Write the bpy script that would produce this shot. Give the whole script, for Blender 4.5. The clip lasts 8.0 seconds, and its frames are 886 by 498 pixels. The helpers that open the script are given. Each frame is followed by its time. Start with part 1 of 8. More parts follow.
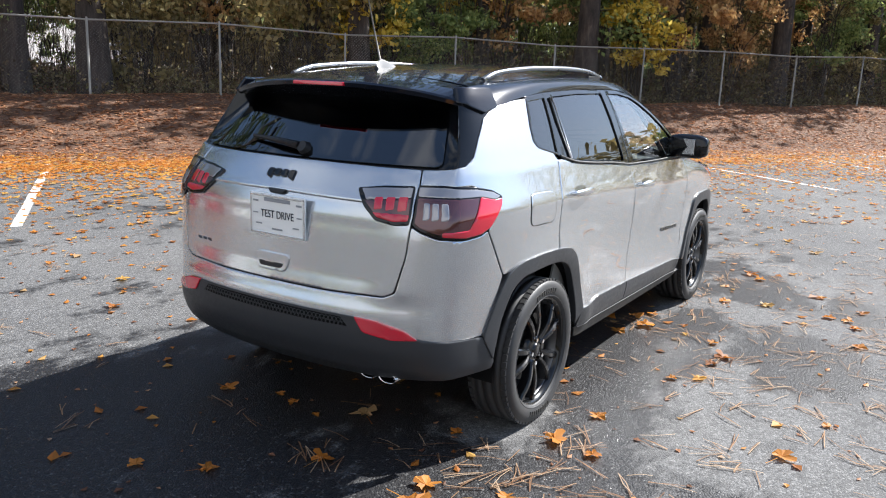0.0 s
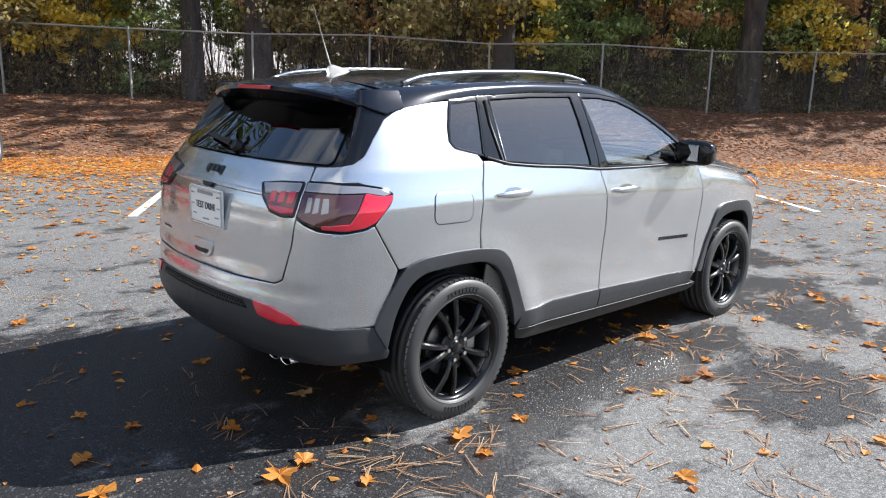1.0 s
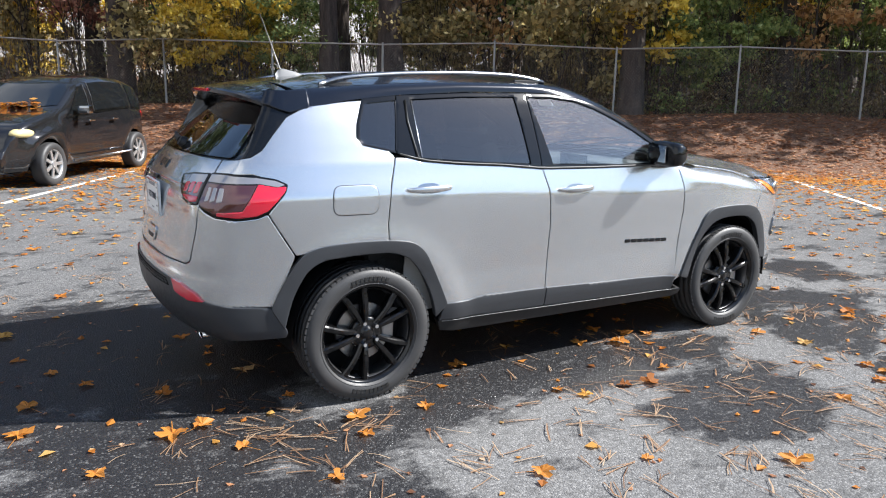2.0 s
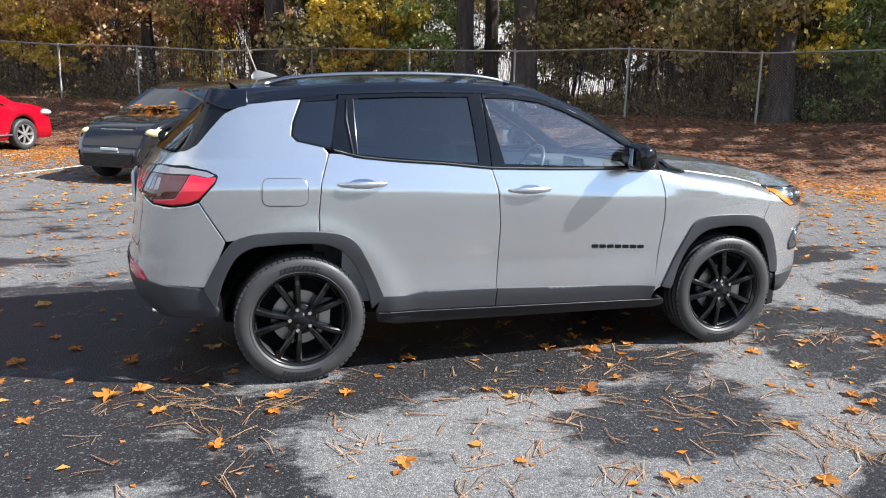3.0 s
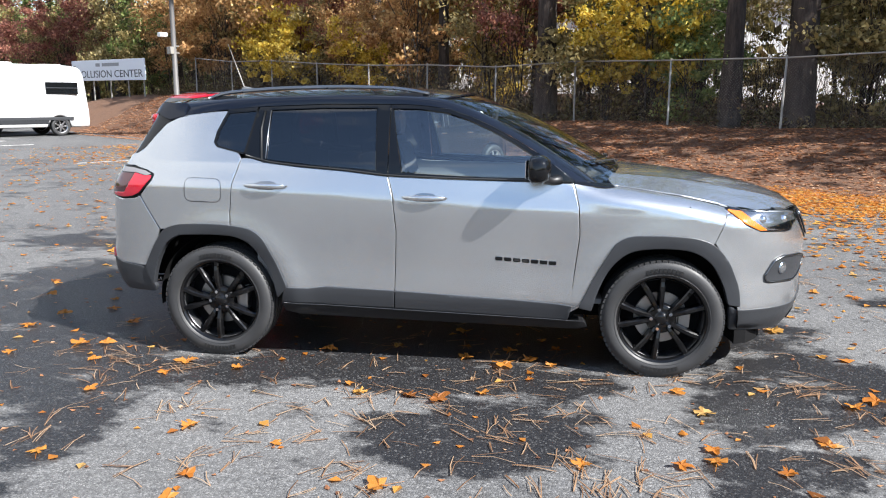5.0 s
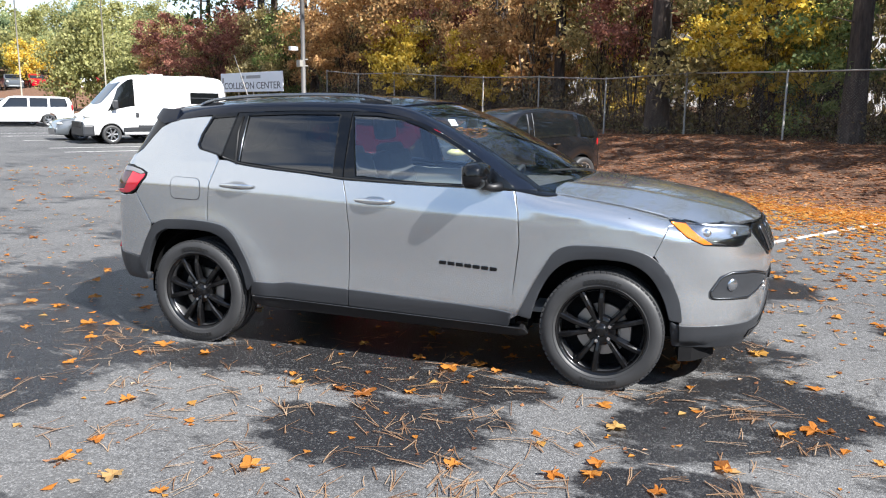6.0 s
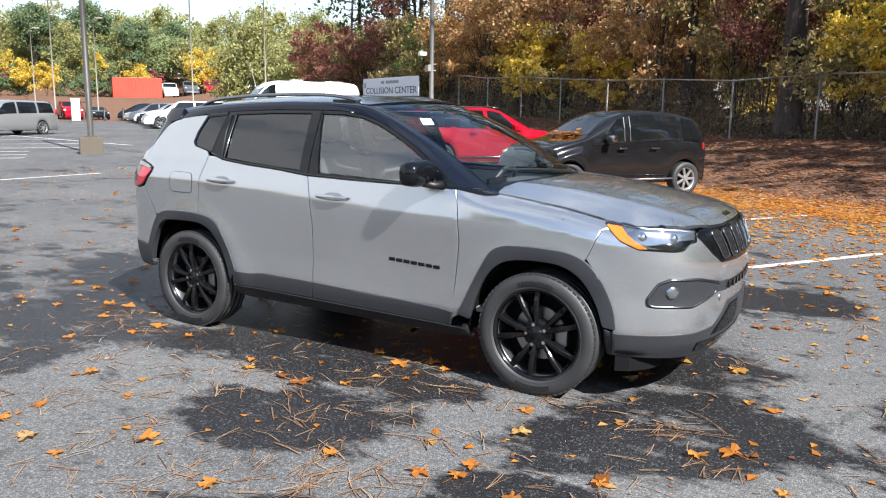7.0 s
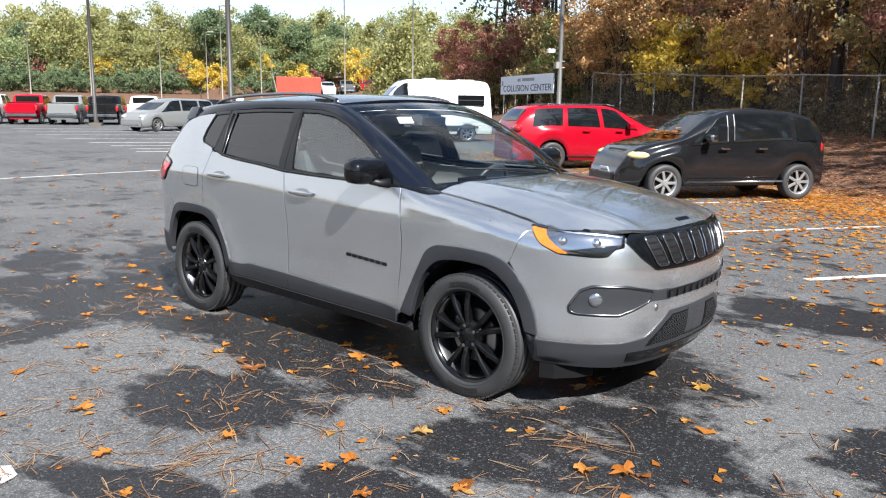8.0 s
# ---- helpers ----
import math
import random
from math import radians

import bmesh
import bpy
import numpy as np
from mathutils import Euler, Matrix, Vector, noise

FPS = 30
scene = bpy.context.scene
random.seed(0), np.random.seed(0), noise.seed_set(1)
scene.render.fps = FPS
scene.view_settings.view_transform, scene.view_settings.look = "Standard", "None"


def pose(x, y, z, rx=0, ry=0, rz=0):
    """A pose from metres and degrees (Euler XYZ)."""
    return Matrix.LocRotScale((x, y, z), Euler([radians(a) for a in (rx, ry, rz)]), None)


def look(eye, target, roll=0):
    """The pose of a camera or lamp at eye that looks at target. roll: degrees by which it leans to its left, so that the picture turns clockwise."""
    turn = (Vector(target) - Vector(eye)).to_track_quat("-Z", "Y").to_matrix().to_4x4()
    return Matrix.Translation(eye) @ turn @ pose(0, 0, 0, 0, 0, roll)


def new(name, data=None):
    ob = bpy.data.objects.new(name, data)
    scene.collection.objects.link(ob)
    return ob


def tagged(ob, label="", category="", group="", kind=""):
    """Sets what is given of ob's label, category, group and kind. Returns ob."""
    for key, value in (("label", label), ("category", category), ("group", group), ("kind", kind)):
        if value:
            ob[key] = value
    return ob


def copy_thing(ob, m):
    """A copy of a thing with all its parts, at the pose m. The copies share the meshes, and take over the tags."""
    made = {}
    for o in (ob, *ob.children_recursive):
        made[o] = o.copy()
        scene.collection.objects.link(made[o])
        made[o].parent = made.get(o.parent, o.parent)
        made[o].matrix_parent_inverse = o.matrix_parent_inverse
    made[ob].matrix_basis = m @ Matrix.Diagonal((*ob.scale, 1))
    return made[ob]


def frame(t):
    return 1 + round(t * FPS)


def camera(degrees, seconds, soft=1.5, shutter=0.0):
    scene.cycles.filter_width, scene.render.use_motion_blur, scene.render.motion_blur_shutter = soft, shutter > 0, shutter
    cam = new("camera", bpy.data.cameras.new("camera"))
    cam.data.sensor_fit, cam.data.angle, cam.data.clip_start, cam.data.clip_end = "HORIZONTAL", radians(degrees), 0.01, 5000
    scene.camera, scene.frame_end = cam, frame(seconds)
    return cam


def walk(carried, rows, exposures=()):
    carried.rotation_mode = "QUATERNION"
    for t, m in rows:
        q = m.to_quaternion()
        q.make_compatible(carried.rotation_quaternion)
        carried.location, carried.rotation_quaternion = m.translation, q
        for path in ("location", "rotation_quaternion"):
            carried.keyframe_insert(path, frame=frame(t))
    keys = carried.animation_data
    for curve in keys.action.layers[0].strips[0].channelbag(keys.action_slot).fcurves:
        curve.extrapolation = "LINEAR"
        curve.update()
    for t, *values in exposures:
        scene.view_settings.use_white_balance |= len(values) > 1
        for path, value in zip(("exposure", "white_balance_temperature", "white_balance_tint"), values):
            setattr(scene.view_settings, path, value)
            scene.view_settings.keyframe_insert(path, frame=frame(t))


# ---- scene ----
cam = camera(59.7, 8.0, soft=1.1)
PATH = [
    (0, (-3.184, -2.312, 1.591), (-1.525, -1.26, 1.15), 2.1),
    (0.5, (-2.889, -2.851, 1.605), (-1.372, -1.6, 1.165), 1.9),
    (1, (-2.517, -3.344, 1.606), (-1.159, -1.921, 1.171), 1.7),
    (1.5, (-2.121, -3.847, 1.628), (-0.929, -2.282, 1.194), 1.5),
    (1.7, (-1.929, -4.018, 1.615), (-0.809, -2.401, 1.185), 1.2),
    (2.8, (-0.749, -4.766, 1.579), (-0.062, -2.918, 1.165), 1.1),
    (3, (-0.516, -4.865, 1.575), (0.083, -2.986, 1.163), 1.0),
    (3.5, (0.092, -5.077, 1.576), (0.465, -3.141, 1.169), 0.9),
    (4, (0.71, -5.179, 1.573), (0.863, -3.211, 1.17), 0.8),
    (4.5, (1.314, -5.235, 1.579), (1.259, -3.262, 1.182), 0.7),
    (4.7, (1.595, -5.263, 1.593), (1.445, -3.293, 1.198), 0.5),
    (5.8, (2.897, -5.195, 1.587), (2.343, -3.294, 1.222), 0.5),
    (6, (3.127, -5.129, 1.573), (2.496, -3.251, 1.212), 0.7),
    (6.5, (3.678, -4.915, 1.559), (2.863, -3.108, 1.206), 0.7),
    (7, (4.235, -4.666, 1.551), (3.245, -2.949, 1.197), 0.7),
    (7.5, (4.734, -4.354, 1.557), (3.576, -2.746, 1.199), 0.7),
    (8, (5.215, -3.991, 1.573), (3.905, -2.505, 1.208), 0.7),
]
walk(cam, [(t, look(eye, target, roll)) for t, eye, target, roll in PATH], [(0, 1.48, 6300, 10), (4.5, 1.50, 6300, 10), (8, 1.24, 6300, 10)])

# ---------------------------------------------------------------- light
SUN = Vector((1.0, -0.46, 1.0)).normalized()
world = bpy.data.worlds.new("sky")
scene.world = world
world.use_nodes = True
wn = world.node_tree
sky = wn.nodes.new("ShaderNodeTexSky")
sky.sky_type = "NISHITA"
sky.sun_disc = False
sky.sun_elevation = math.asin(SUN.z)
sky.sun_rotation = math.atan2(SUN.x, SUN.y)
sky.dust_density = 0.5
# broken white cloud over the blue
wtc = wn.nodes.new("ShaderNodeTexCoord")
wmp = wn.nodes.new("ShaderNodeMapping")
wmp.inputs["Scale"].default_value = (1.0, 1.0, 2.6)
wno = wn.nodes.new("ShaderNodeTexNoise")
wno.inputs["Scale"].default_value = 2.3
wno.inputs["Detail"].default_value = 7
wno.inputs["Roughness"].default_value = 0.58
wrp = wn.nodes.new("ShaderNodeValToRGB")
wrp.color_ramp.elements[0].position = 0.55
wrp.color_ramp.elements[1].position = 0.74
wmx = wn.nodes.new("ShaderNodeMixRGB")
wmx.inputs["Color2"].default_value = (5.2, 5.3, 5.45, 1)
wn.links.new(wtc.outputs["Generated"], wmp.inputs["Vector"])
wn.links.new(wmp.outputs["Vector"], wno.inputs["Vector"])
# the cloud bank lies over the far lot, the sun's side is clear
wdt = wn.nodes.new("ShaderNodeVectorMath")
wdt.operation = "DOT_PRODUCT"
wdt.inputs[1].default_value = (-0.25, -0.03, 0.0)
wn.links.new(wtc.outputs["Generated"], wdt.inputs[0])
wsm = wn.nodes.new("ShaderNodeMath")
wn.links.new(wno.outputs["Fac"], wsm.inputs[0])
wn.links.new(wdt.outputs["Value"], wsm.inputs[1])
wn.links.new(wsm.outputs["Value"], wrp.inputs["Fac"])
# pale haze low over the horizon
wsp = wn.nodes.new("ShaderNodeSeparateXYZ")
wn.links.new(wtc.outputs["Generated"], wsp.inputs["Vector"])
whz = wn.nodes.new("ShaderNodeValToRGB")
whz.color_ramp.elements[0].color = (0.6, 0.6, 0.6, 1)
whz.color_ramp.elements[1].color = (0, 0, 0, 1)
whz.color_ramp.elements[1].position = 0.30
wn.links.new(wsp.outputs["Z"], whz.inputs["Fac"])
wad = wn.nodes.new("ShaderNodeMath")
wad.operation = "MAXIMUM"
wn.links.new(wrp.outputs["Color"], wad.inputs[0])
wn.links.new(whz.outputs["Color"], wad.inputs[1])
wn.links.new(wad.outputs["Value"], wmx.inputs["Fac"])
wn.links.new(sky.outputs["Color"], wmx.inputs["Color1"])
wbg = wn.nodes["Background"]
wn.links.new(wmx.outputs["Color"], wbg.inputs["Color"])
wbg.inputs["Strength"].default_value = 0.088

sun = new("sun", bpy.data.lights.new("sun", "SUN"))
sun.data.energy = 5.0
sun.data.angle = radians(0.5)
sun.data.color = (1.0, 0.965, 0.91)
sun.matrix_world = look(SUN * 50, (0, 0, 0))

# ---------------------------------------------------------------- materials


class Nodes:
    """A small hand for writing node materials."""

    def __init__(self, name):
        self.m = bpy.data.materials.new(name)
        self.m.use_nodes = True
        self.t = self.m.node_tree
        self.b = self.t.nodes["Principled BSDF"]
        self.out = self.t.nodes["Material Output"]

    def n(self, kind, **inputs):
        node = self.t.nodes.new("ShaderNode" + kind)
        for k, v in inputs.items():
            self.put(node, k.replace("_", " "), v)
        return node

    def put(self, node, key, v):
        if isinstance(v, bpy.types.NodeSocket):
            self.t.links.new(v, node.inputs[key])
        else:
            node.inputs[key].default_value = v

    def coord(self, kind="Object"):
        return self.n("TexCoord").outputs[kind]

    def noise(self, scale, detail=4.0, rough=0.55, vec=None, stretch=None):
        v = vec if vec is not None else self.coord()
        if stretch:
            mp = self.n("Mapping", Vector=v)
            mp.inputs["Scale"].default_value = stretch
            v = mp.outputs["Vector"]
        return self.n("TexNoise", Vector=v, Scale=scale, Detail=detail, Roughness=rough).outputs["Fac"]

    def ramp(self, fac, stops):
        r = self.n("ValToRGB", Fac=fac)
        e = r.color_ramp.elements
        while len(e) < len(stops):
            e.new(0.5)
        for el, (p, c) in zip(e, stops):
            el.position = p
            el.color = (*c, 1) if isinstance(c, tuple) else (c, c, c, 1)
        return r.outputs["Color"]

    def mix(self, fac, a, b, kind="MIX"):
        m = self.n("MixRGB")
        m.blend_type = kind
        self.put(m, "Fac", fac)
        for key, v in (("Color1", a), ("Color2", b)):
            self.put(m, key, (*v, 1) if isinstance(v, tuple) else v)
        return m.outputs["Color"]

    def math(self, op, a, b=0.0):
        m = self.n("Math")
        m.operation = op
        self.put(m, 0, a)
        self.put(m, 1, b)
        return m.outputs["Value"]

    def bump(self, height, strength=0.3, dist=0.01):
        self.put(self.b, "Normal", self.n("Bump", Height=height, Strength=strength, Distance=dist).outputs["Normal"])

    def set(self, **kw):
        for k, v in kw.items():
            v = (*v, 1) if isinstance(v, tuple) and len(v) == 3 else v
            self.put(self.b, k.replace("_", " "), v)
        return self


def plain(name, colour, rough=0.5, metal=0.0, coat=0.0, grain=0.12, scale=30.0, bump=0.0, spec=0.5):
    """A one-colour surface with a little mottling, uneven gloss and relief."""
    k = Nodes(name)
    f = k.noise(scale, 5)
    g = k.noise(scale * 0.13, 3)
    dark = tuple(c * (1 - grain) for c in colour)
    lite = tuple(min(1, c * (1 + grain)) for c in colour)
    k.set(Base_Color=k.mix(k.mix(0.5, f, g), dark, lite), Metallic=metal)
    k.set(Roughness=k.ramp(g, [(0.3, rough * 0.85), (0.7, min(1, rough * 1.15))]))
    k.b.inputs["Coat Weight"].default_value = coat
    k.b.inputs["Coat Roughness"].default_value = 0.03
    k.b.inputs["Specular IOR Level"].default_value = spec
    if bump:
        k.bump(f, bump, 0.002)
    return k.m


def paint(name, colour, metal=0.0, rough=0.35, flake=0.0):
    k = Nodes(name)
    f = k.noise(900, 2)
    dirt = k.noise(3.0, 5)
    c = k.mix(k.math("MULTIPLY", f, flake), colour, tuple(min(1, x * 1.6) for x in colour))
    c = k.mix(k.ramp(dirt, [(0.5, 0.0), (0.8, 0.10)]), c, tuple(x * 0.75 + 0.02 for x in colour))
    k.set(Base_Color=c, Metallic=metal, Roughness=rough)
    dark = max(colour) < 0.03
    k.b.inputs["Specular IOR Level"].default_value = 0.1 if dark else 0.5
    k.b.inputs["Coat Weight"].default_value = 0.6 if dark else 1.0
    k.b.inputs["Coat Roughness"].default_value = 0.025
    return k.m


def pane(name, tint, gloss=1.0, head_on=0.06):
    """Thin tinted glass: a mirror that grows towards grazing over a tinted clear sheet."""
    k = Nodes(name)
    tr = k.n("BsdfTransparent", Color=(*tint, 1))
    gl = k.n("BsdfGlossy", Roughness=0.01)
    gl.inputs["Color"].default_value = (gloss, gloss, gloss, 1)
    lw = k.n("LayerWeight", Blend=0.5)
    mirror = k.math("ADD", head_on, k.math("MULTIPLY", 1.0 - head_on, k.math("POWER", lw.outputs["Facing"], 5.0)))
    mx = k.n("MixShader")
    k.t.links.new(mirror, mx.inputs[0])
    k.t.links.new(tr.outputs[0], mx.inputs[1])
    k.t.links.new(gl.outputs[0], mx.inputs[2])
    k.t.links.new(mx.outputs[0], k.out.inputs["Surface"])
    return k.m


SILVER = paint("silver_paint", (0.49, 0.507, 0.525), metal=0.88, rough=0.25, flake=0.35)
BLACK_GLOSS = paint("black_gloss", (0.004, 0.0045, 0.0055), rough=0.12)
ROOF_BLACK = paint("roof_black", (0.006, 0.008, 0.014), metal=0.2, rough=0.2)
PLASTIC = plain("black_plastic", (0.026, 0.028, 0.032), rough=0.45, scale=400, bump=0.12)
PLASTIC_DARK = plain("dark_plastic", (0.006, 0.006, 0.007), rough=0.5, scale=300, bump=0.1)
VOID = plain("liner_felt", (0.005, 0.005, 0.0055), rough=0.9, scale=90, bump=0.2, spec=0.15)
RUBBER = plain("tyre_rubber", (0.030, 0.030, 0.031), rough=0.55, scale=60, bump=0.15, grain=0.3)
RUBBER_SEAL = plain("rubber_seal", (0.012, 0.012, 0.012), rough=0.5)
RIM_BLACK = paint("rim_black", (0.004, 0.004, 0.0045), rough=0.25)
RIM_INNER = plain("dark_rim_barrel", (0.10, 0.10, 0.105), rough=0.3, metal=0.8, grain=0.2)
BELT_CHROME = plain("dim_chrome", (0.20, 0.205, 0.21), rough=0.2, metal=1.0, grain=0.1)
CHROME = plain("chrome", (0.75, 0.76, 0.78), rough=0.09, metal=1.0, grain=0.03)
SATIN = plain("satin_metal", (0.42, 0.43, 0.45), rough=0.3, metal=1.0, grain=0.05)
ALLOY = plain("bright_alloy", (0.40, 0.40, 0.40), rough=0.32, metal=0.7, grain=0.06)
STEEL = plain("steel", (0.34, 0.33, 0.32), rough=0.42, metal=1.0, grain=0.2)
RAIL_METAL = plain("rail_metal", (0.27, 0.275, 0.285), rough=0.28, metal=1.0, grain=0.05)
GREY_CHROME = plain("grey_chrome", (0.36, 0.37, 0.38), rough=0.16, metal=1.0, grain=0.05)
PRIVACY = pane("privacy_glass", (0.07, 0.077, 0.082), 0.95, 0.11)
CLEAR = pane("clear_glass", (0.84, 0.94, 0.945), 0.97, 0.18)
SCREEN = pane("windscreen_glass", (0.90, 0.95, 0.945), 0.95, 0.035)
LENS_CLEAR = pane("lamp_lens", (0.95, 0.96, 0.97), 0.9, 0.04)
LENS_RED = paint("red_lens", (0.52, 0.008, 0.028), rough=0.12)
LENS_DARK = paint("smoked_red_lens", (0.09, 0.03, 0.035), metal=0.4, rough=0.14)
LENS_SMOKE = paint("smoked_lens", (0.30, 0.29, 0.30), metal=0.5, rough=0.15)
AMBER = paint("amber_lens", (0.78, 0.19, 0.012), rough=0.12)
LAMP_BOWL = plain("lamp_reflector", (0.36, 0.38, 0.41), rough=0.14, metal=0.9, grain=0.3, scale=40)
TRIM_IN = plain("grey_cabin_trim", (0.27, 0.27, 0.265), rough=0.7, scale=120, bump=0.2)
SEAT = plain("seat_cloth", (0.05, 0.05, 0.052), rough=0.85, scale=250, bump=0.3)
PLATE_WHITE = plain("plate_white", (0.78, 0.78, 0.77), rough=0.35, grain=0.04)
INK = plain("ink", (0.02, 0.025, 0.04), rough=0.5)
INK_GREY = plain("ink_grey", (0.25, 0.26, 0.28), rough=0.5)
GALV = plain("galvanised_steel", (0.25, 0.235, 0.21), rough=0.6, metal=0.3, grain=0.25, scale=12)
CONCRETE = plain("concrete", (0.10, 0.082, 0.062), rough=0.9, grain=0.25, scale=9, bump=0.4)

# ---------------------------------------------------------------- mesh hand


def link(name, me, material, parent=None, label="", smooth=False):
    ob = new(name, me)
    if material is not None:
        me.materials.append(material)
    if smooth:
        me.polygons.foreach_set("use_smooth", [True] * len(me.polygons))
    if parent is not None:
        ob.parent = parent
    if label:
        ob["label"] = label
    return ob


def part(name, bm, material, parent=None, label="", smooth=False):
    me = bpy.data.meshes.new(name)
    bm.normal_update()
    bm.to_mesh(me)
    bm.free()
    return link(name, me, material, parent, label, smooth)


def raw(name, verts, faces, material, parent=None, label="", smooth=False):
    me = bpy.data.meshes.new(name)
    me.from_pydata([tuple(v) for v in verts], [], faces)
    me.update()
    return link(name, me, material, parent, label, smooth)


def thing(name, label, category, m=None, group="", kind=""):
    e = new(name)
    e.empty_display_size = 0.2
    if m is not None:
        e.matrix_basis = m
    return tagged(e, label, category, group, kind)


def box(bm, lo, hi, bevel=0.0, m=None):
    c = [(a + b) / 2 for a, b in zip(lo, hi)]
    d = [b - a for a, b in zip(lo, hi)]
    made = bmesh.ops.create_cube(bm, size=1, matrix=(m or Matrix()) @ Matrix.Translation(c) @ Matrix.Diagonal((*d, 1)))
    if bevel:
        edges = list({e for v in made["verts"] for e in v.link_edges})
        bmesh.ops.bevel(bm, geom=edges, offset=bevel, segments=2, affect="EDGES", profile=0.6)
    return bm


def boxes(*items, bevel=0.0, m=None):
    bm = bmesh.new()
    for lo, hi in items:
        box(bm, lo, hi, bevel, m)
    return bm


def tube_verts(points, radii, sides=8):
    """Rings of a tapered tube along points: vertices and faces, ends closed."""
    pts = [Vector(p) for p in points]
    verts, faces = [], []
    for i, p in enumerate(pts):
        d = (pts[min(i + 1, len(pts) - 1)] - pts[max(i - 1, 0)]).normalized()
        a = d.cross(Vector((0, 0, 1)) if abs(d.z) < 0.95 else Vector((1, 0, 0))).normalized()
        b = d.cross(a)
        for k in range(sides):
            w = 2 * math.pi * k / sides
            verts.append(p + (a * math.cos(w) + b * math.sin(w)) * radii[i])
    for i in range(len(pts) - 1):
        for k in range(sides):
            q = (k + 1) % sides
            faces.append((i * sides + k, i * sides + q, (i + 1) * sides + q, (i + 1) * sides + k))
    faces.append(tuple(range(sides)))
    faces.append(tuple(range((len(pts) - 1) * sides, len(pts) * sides))[::-1])
    return verts, faces


def tube(name, points, radius, material, parent=None, label="", sides=8):
    r = radius if isinstance(radius, (list, tuple)) else [radius] * len(points)
    v, f = tube_verts(points, r, sides)
    return raw(name, v, f, material, parent, label, smooth=True)


def lathe(profile, segs=48, m=None):
    """Turn (radius, along) pairs round the y axis."""
    verts, faces = [], []
    n = len(profile)
    for i in range(segs):
        w = 2 * math.pi * i / segs
        for r, a in profile:
            verts.append(Vector((r * math.cos(w), a, r * math.sin(w))))
    for i in range(segs):
        j = (i + 1) % segs
        for k in range(n - 1):
            faces.append((i * n + k, i * n + k + 1, j * n + k + 1, j * n + k))
    if m is not None:
        verts = [m @ v for v in verts]
    return verts, faces


def words(name, text, size, m, material, parent, depth=0.001, width=None):
    """Lettering in the built-in font as a mesh, centred on the pose m."""
    cu = bpy.data.curves.new(name, "FONT")
    cu.body, cu.size, cu.extrude = text, size, depth
    cu.align_x, cu.align_y = "CENTER", "CENTER"
    tmp = bpy.data.objects.new(name, cu)
    me = bpy.data.meshes.new_from_object(tmp)
    bpy.data.objects.remove(tmp)
    if width:
        xs = [v.co.x for v in me.vertices]
        me.transform(Matrix.Diagonal((width / max(1e-6, max(xs) - min(xs)), 1, 1, 1)))
    ob = link(name, me, material, parent)
    ob.matrix_basis = m
    return ob

# ---------------------------------------------------------------- ground and lot
LOT = pose(0, 0, 0, 0, 0, -34)  # x along the fence, y towards it
EDGE, FENCE = 10.6, 15.2


def rise(u, v):
    """Height of the ground in the lot's own axes."""
    t = np.clip((v - EDGE) / (FENCE - EDGE), 0, 1)
    bank = 0.92 * t * t * (3 - 2 * t) + np.clip(v - FENCE, 0, 30) * 0.012
    bank = bank * np.clip((u + 46) / 14, 0, 1)
    bank = bank + np.where(v > EDGE, 0.05 * np.sin(u * 0.9 + 2 * np.sin(v)) * t, 0)
    h = np.clip((-u - 89) / 8, 0, 1)
    h2 = np.clip((-u - 107) / 10, 0, 1)
    bank = bank + t * (0.010 * np.clip(u - 10, 0, 40) + 0.04 * np.clip(-u - 12, 0, 16))
    hill = 2.5 * h * h * (3 - 2 * h) + 2.7 * h2 * h2 * (3 - 2 * h2) + np.clip(-u - 117, 0, 60) * 0.05
    return bank + hill + 0.004 * np.clip(-u - 15, 0, 55) * np.clip(1 - (np.abs(v) - 60) / 40, 0, 1)


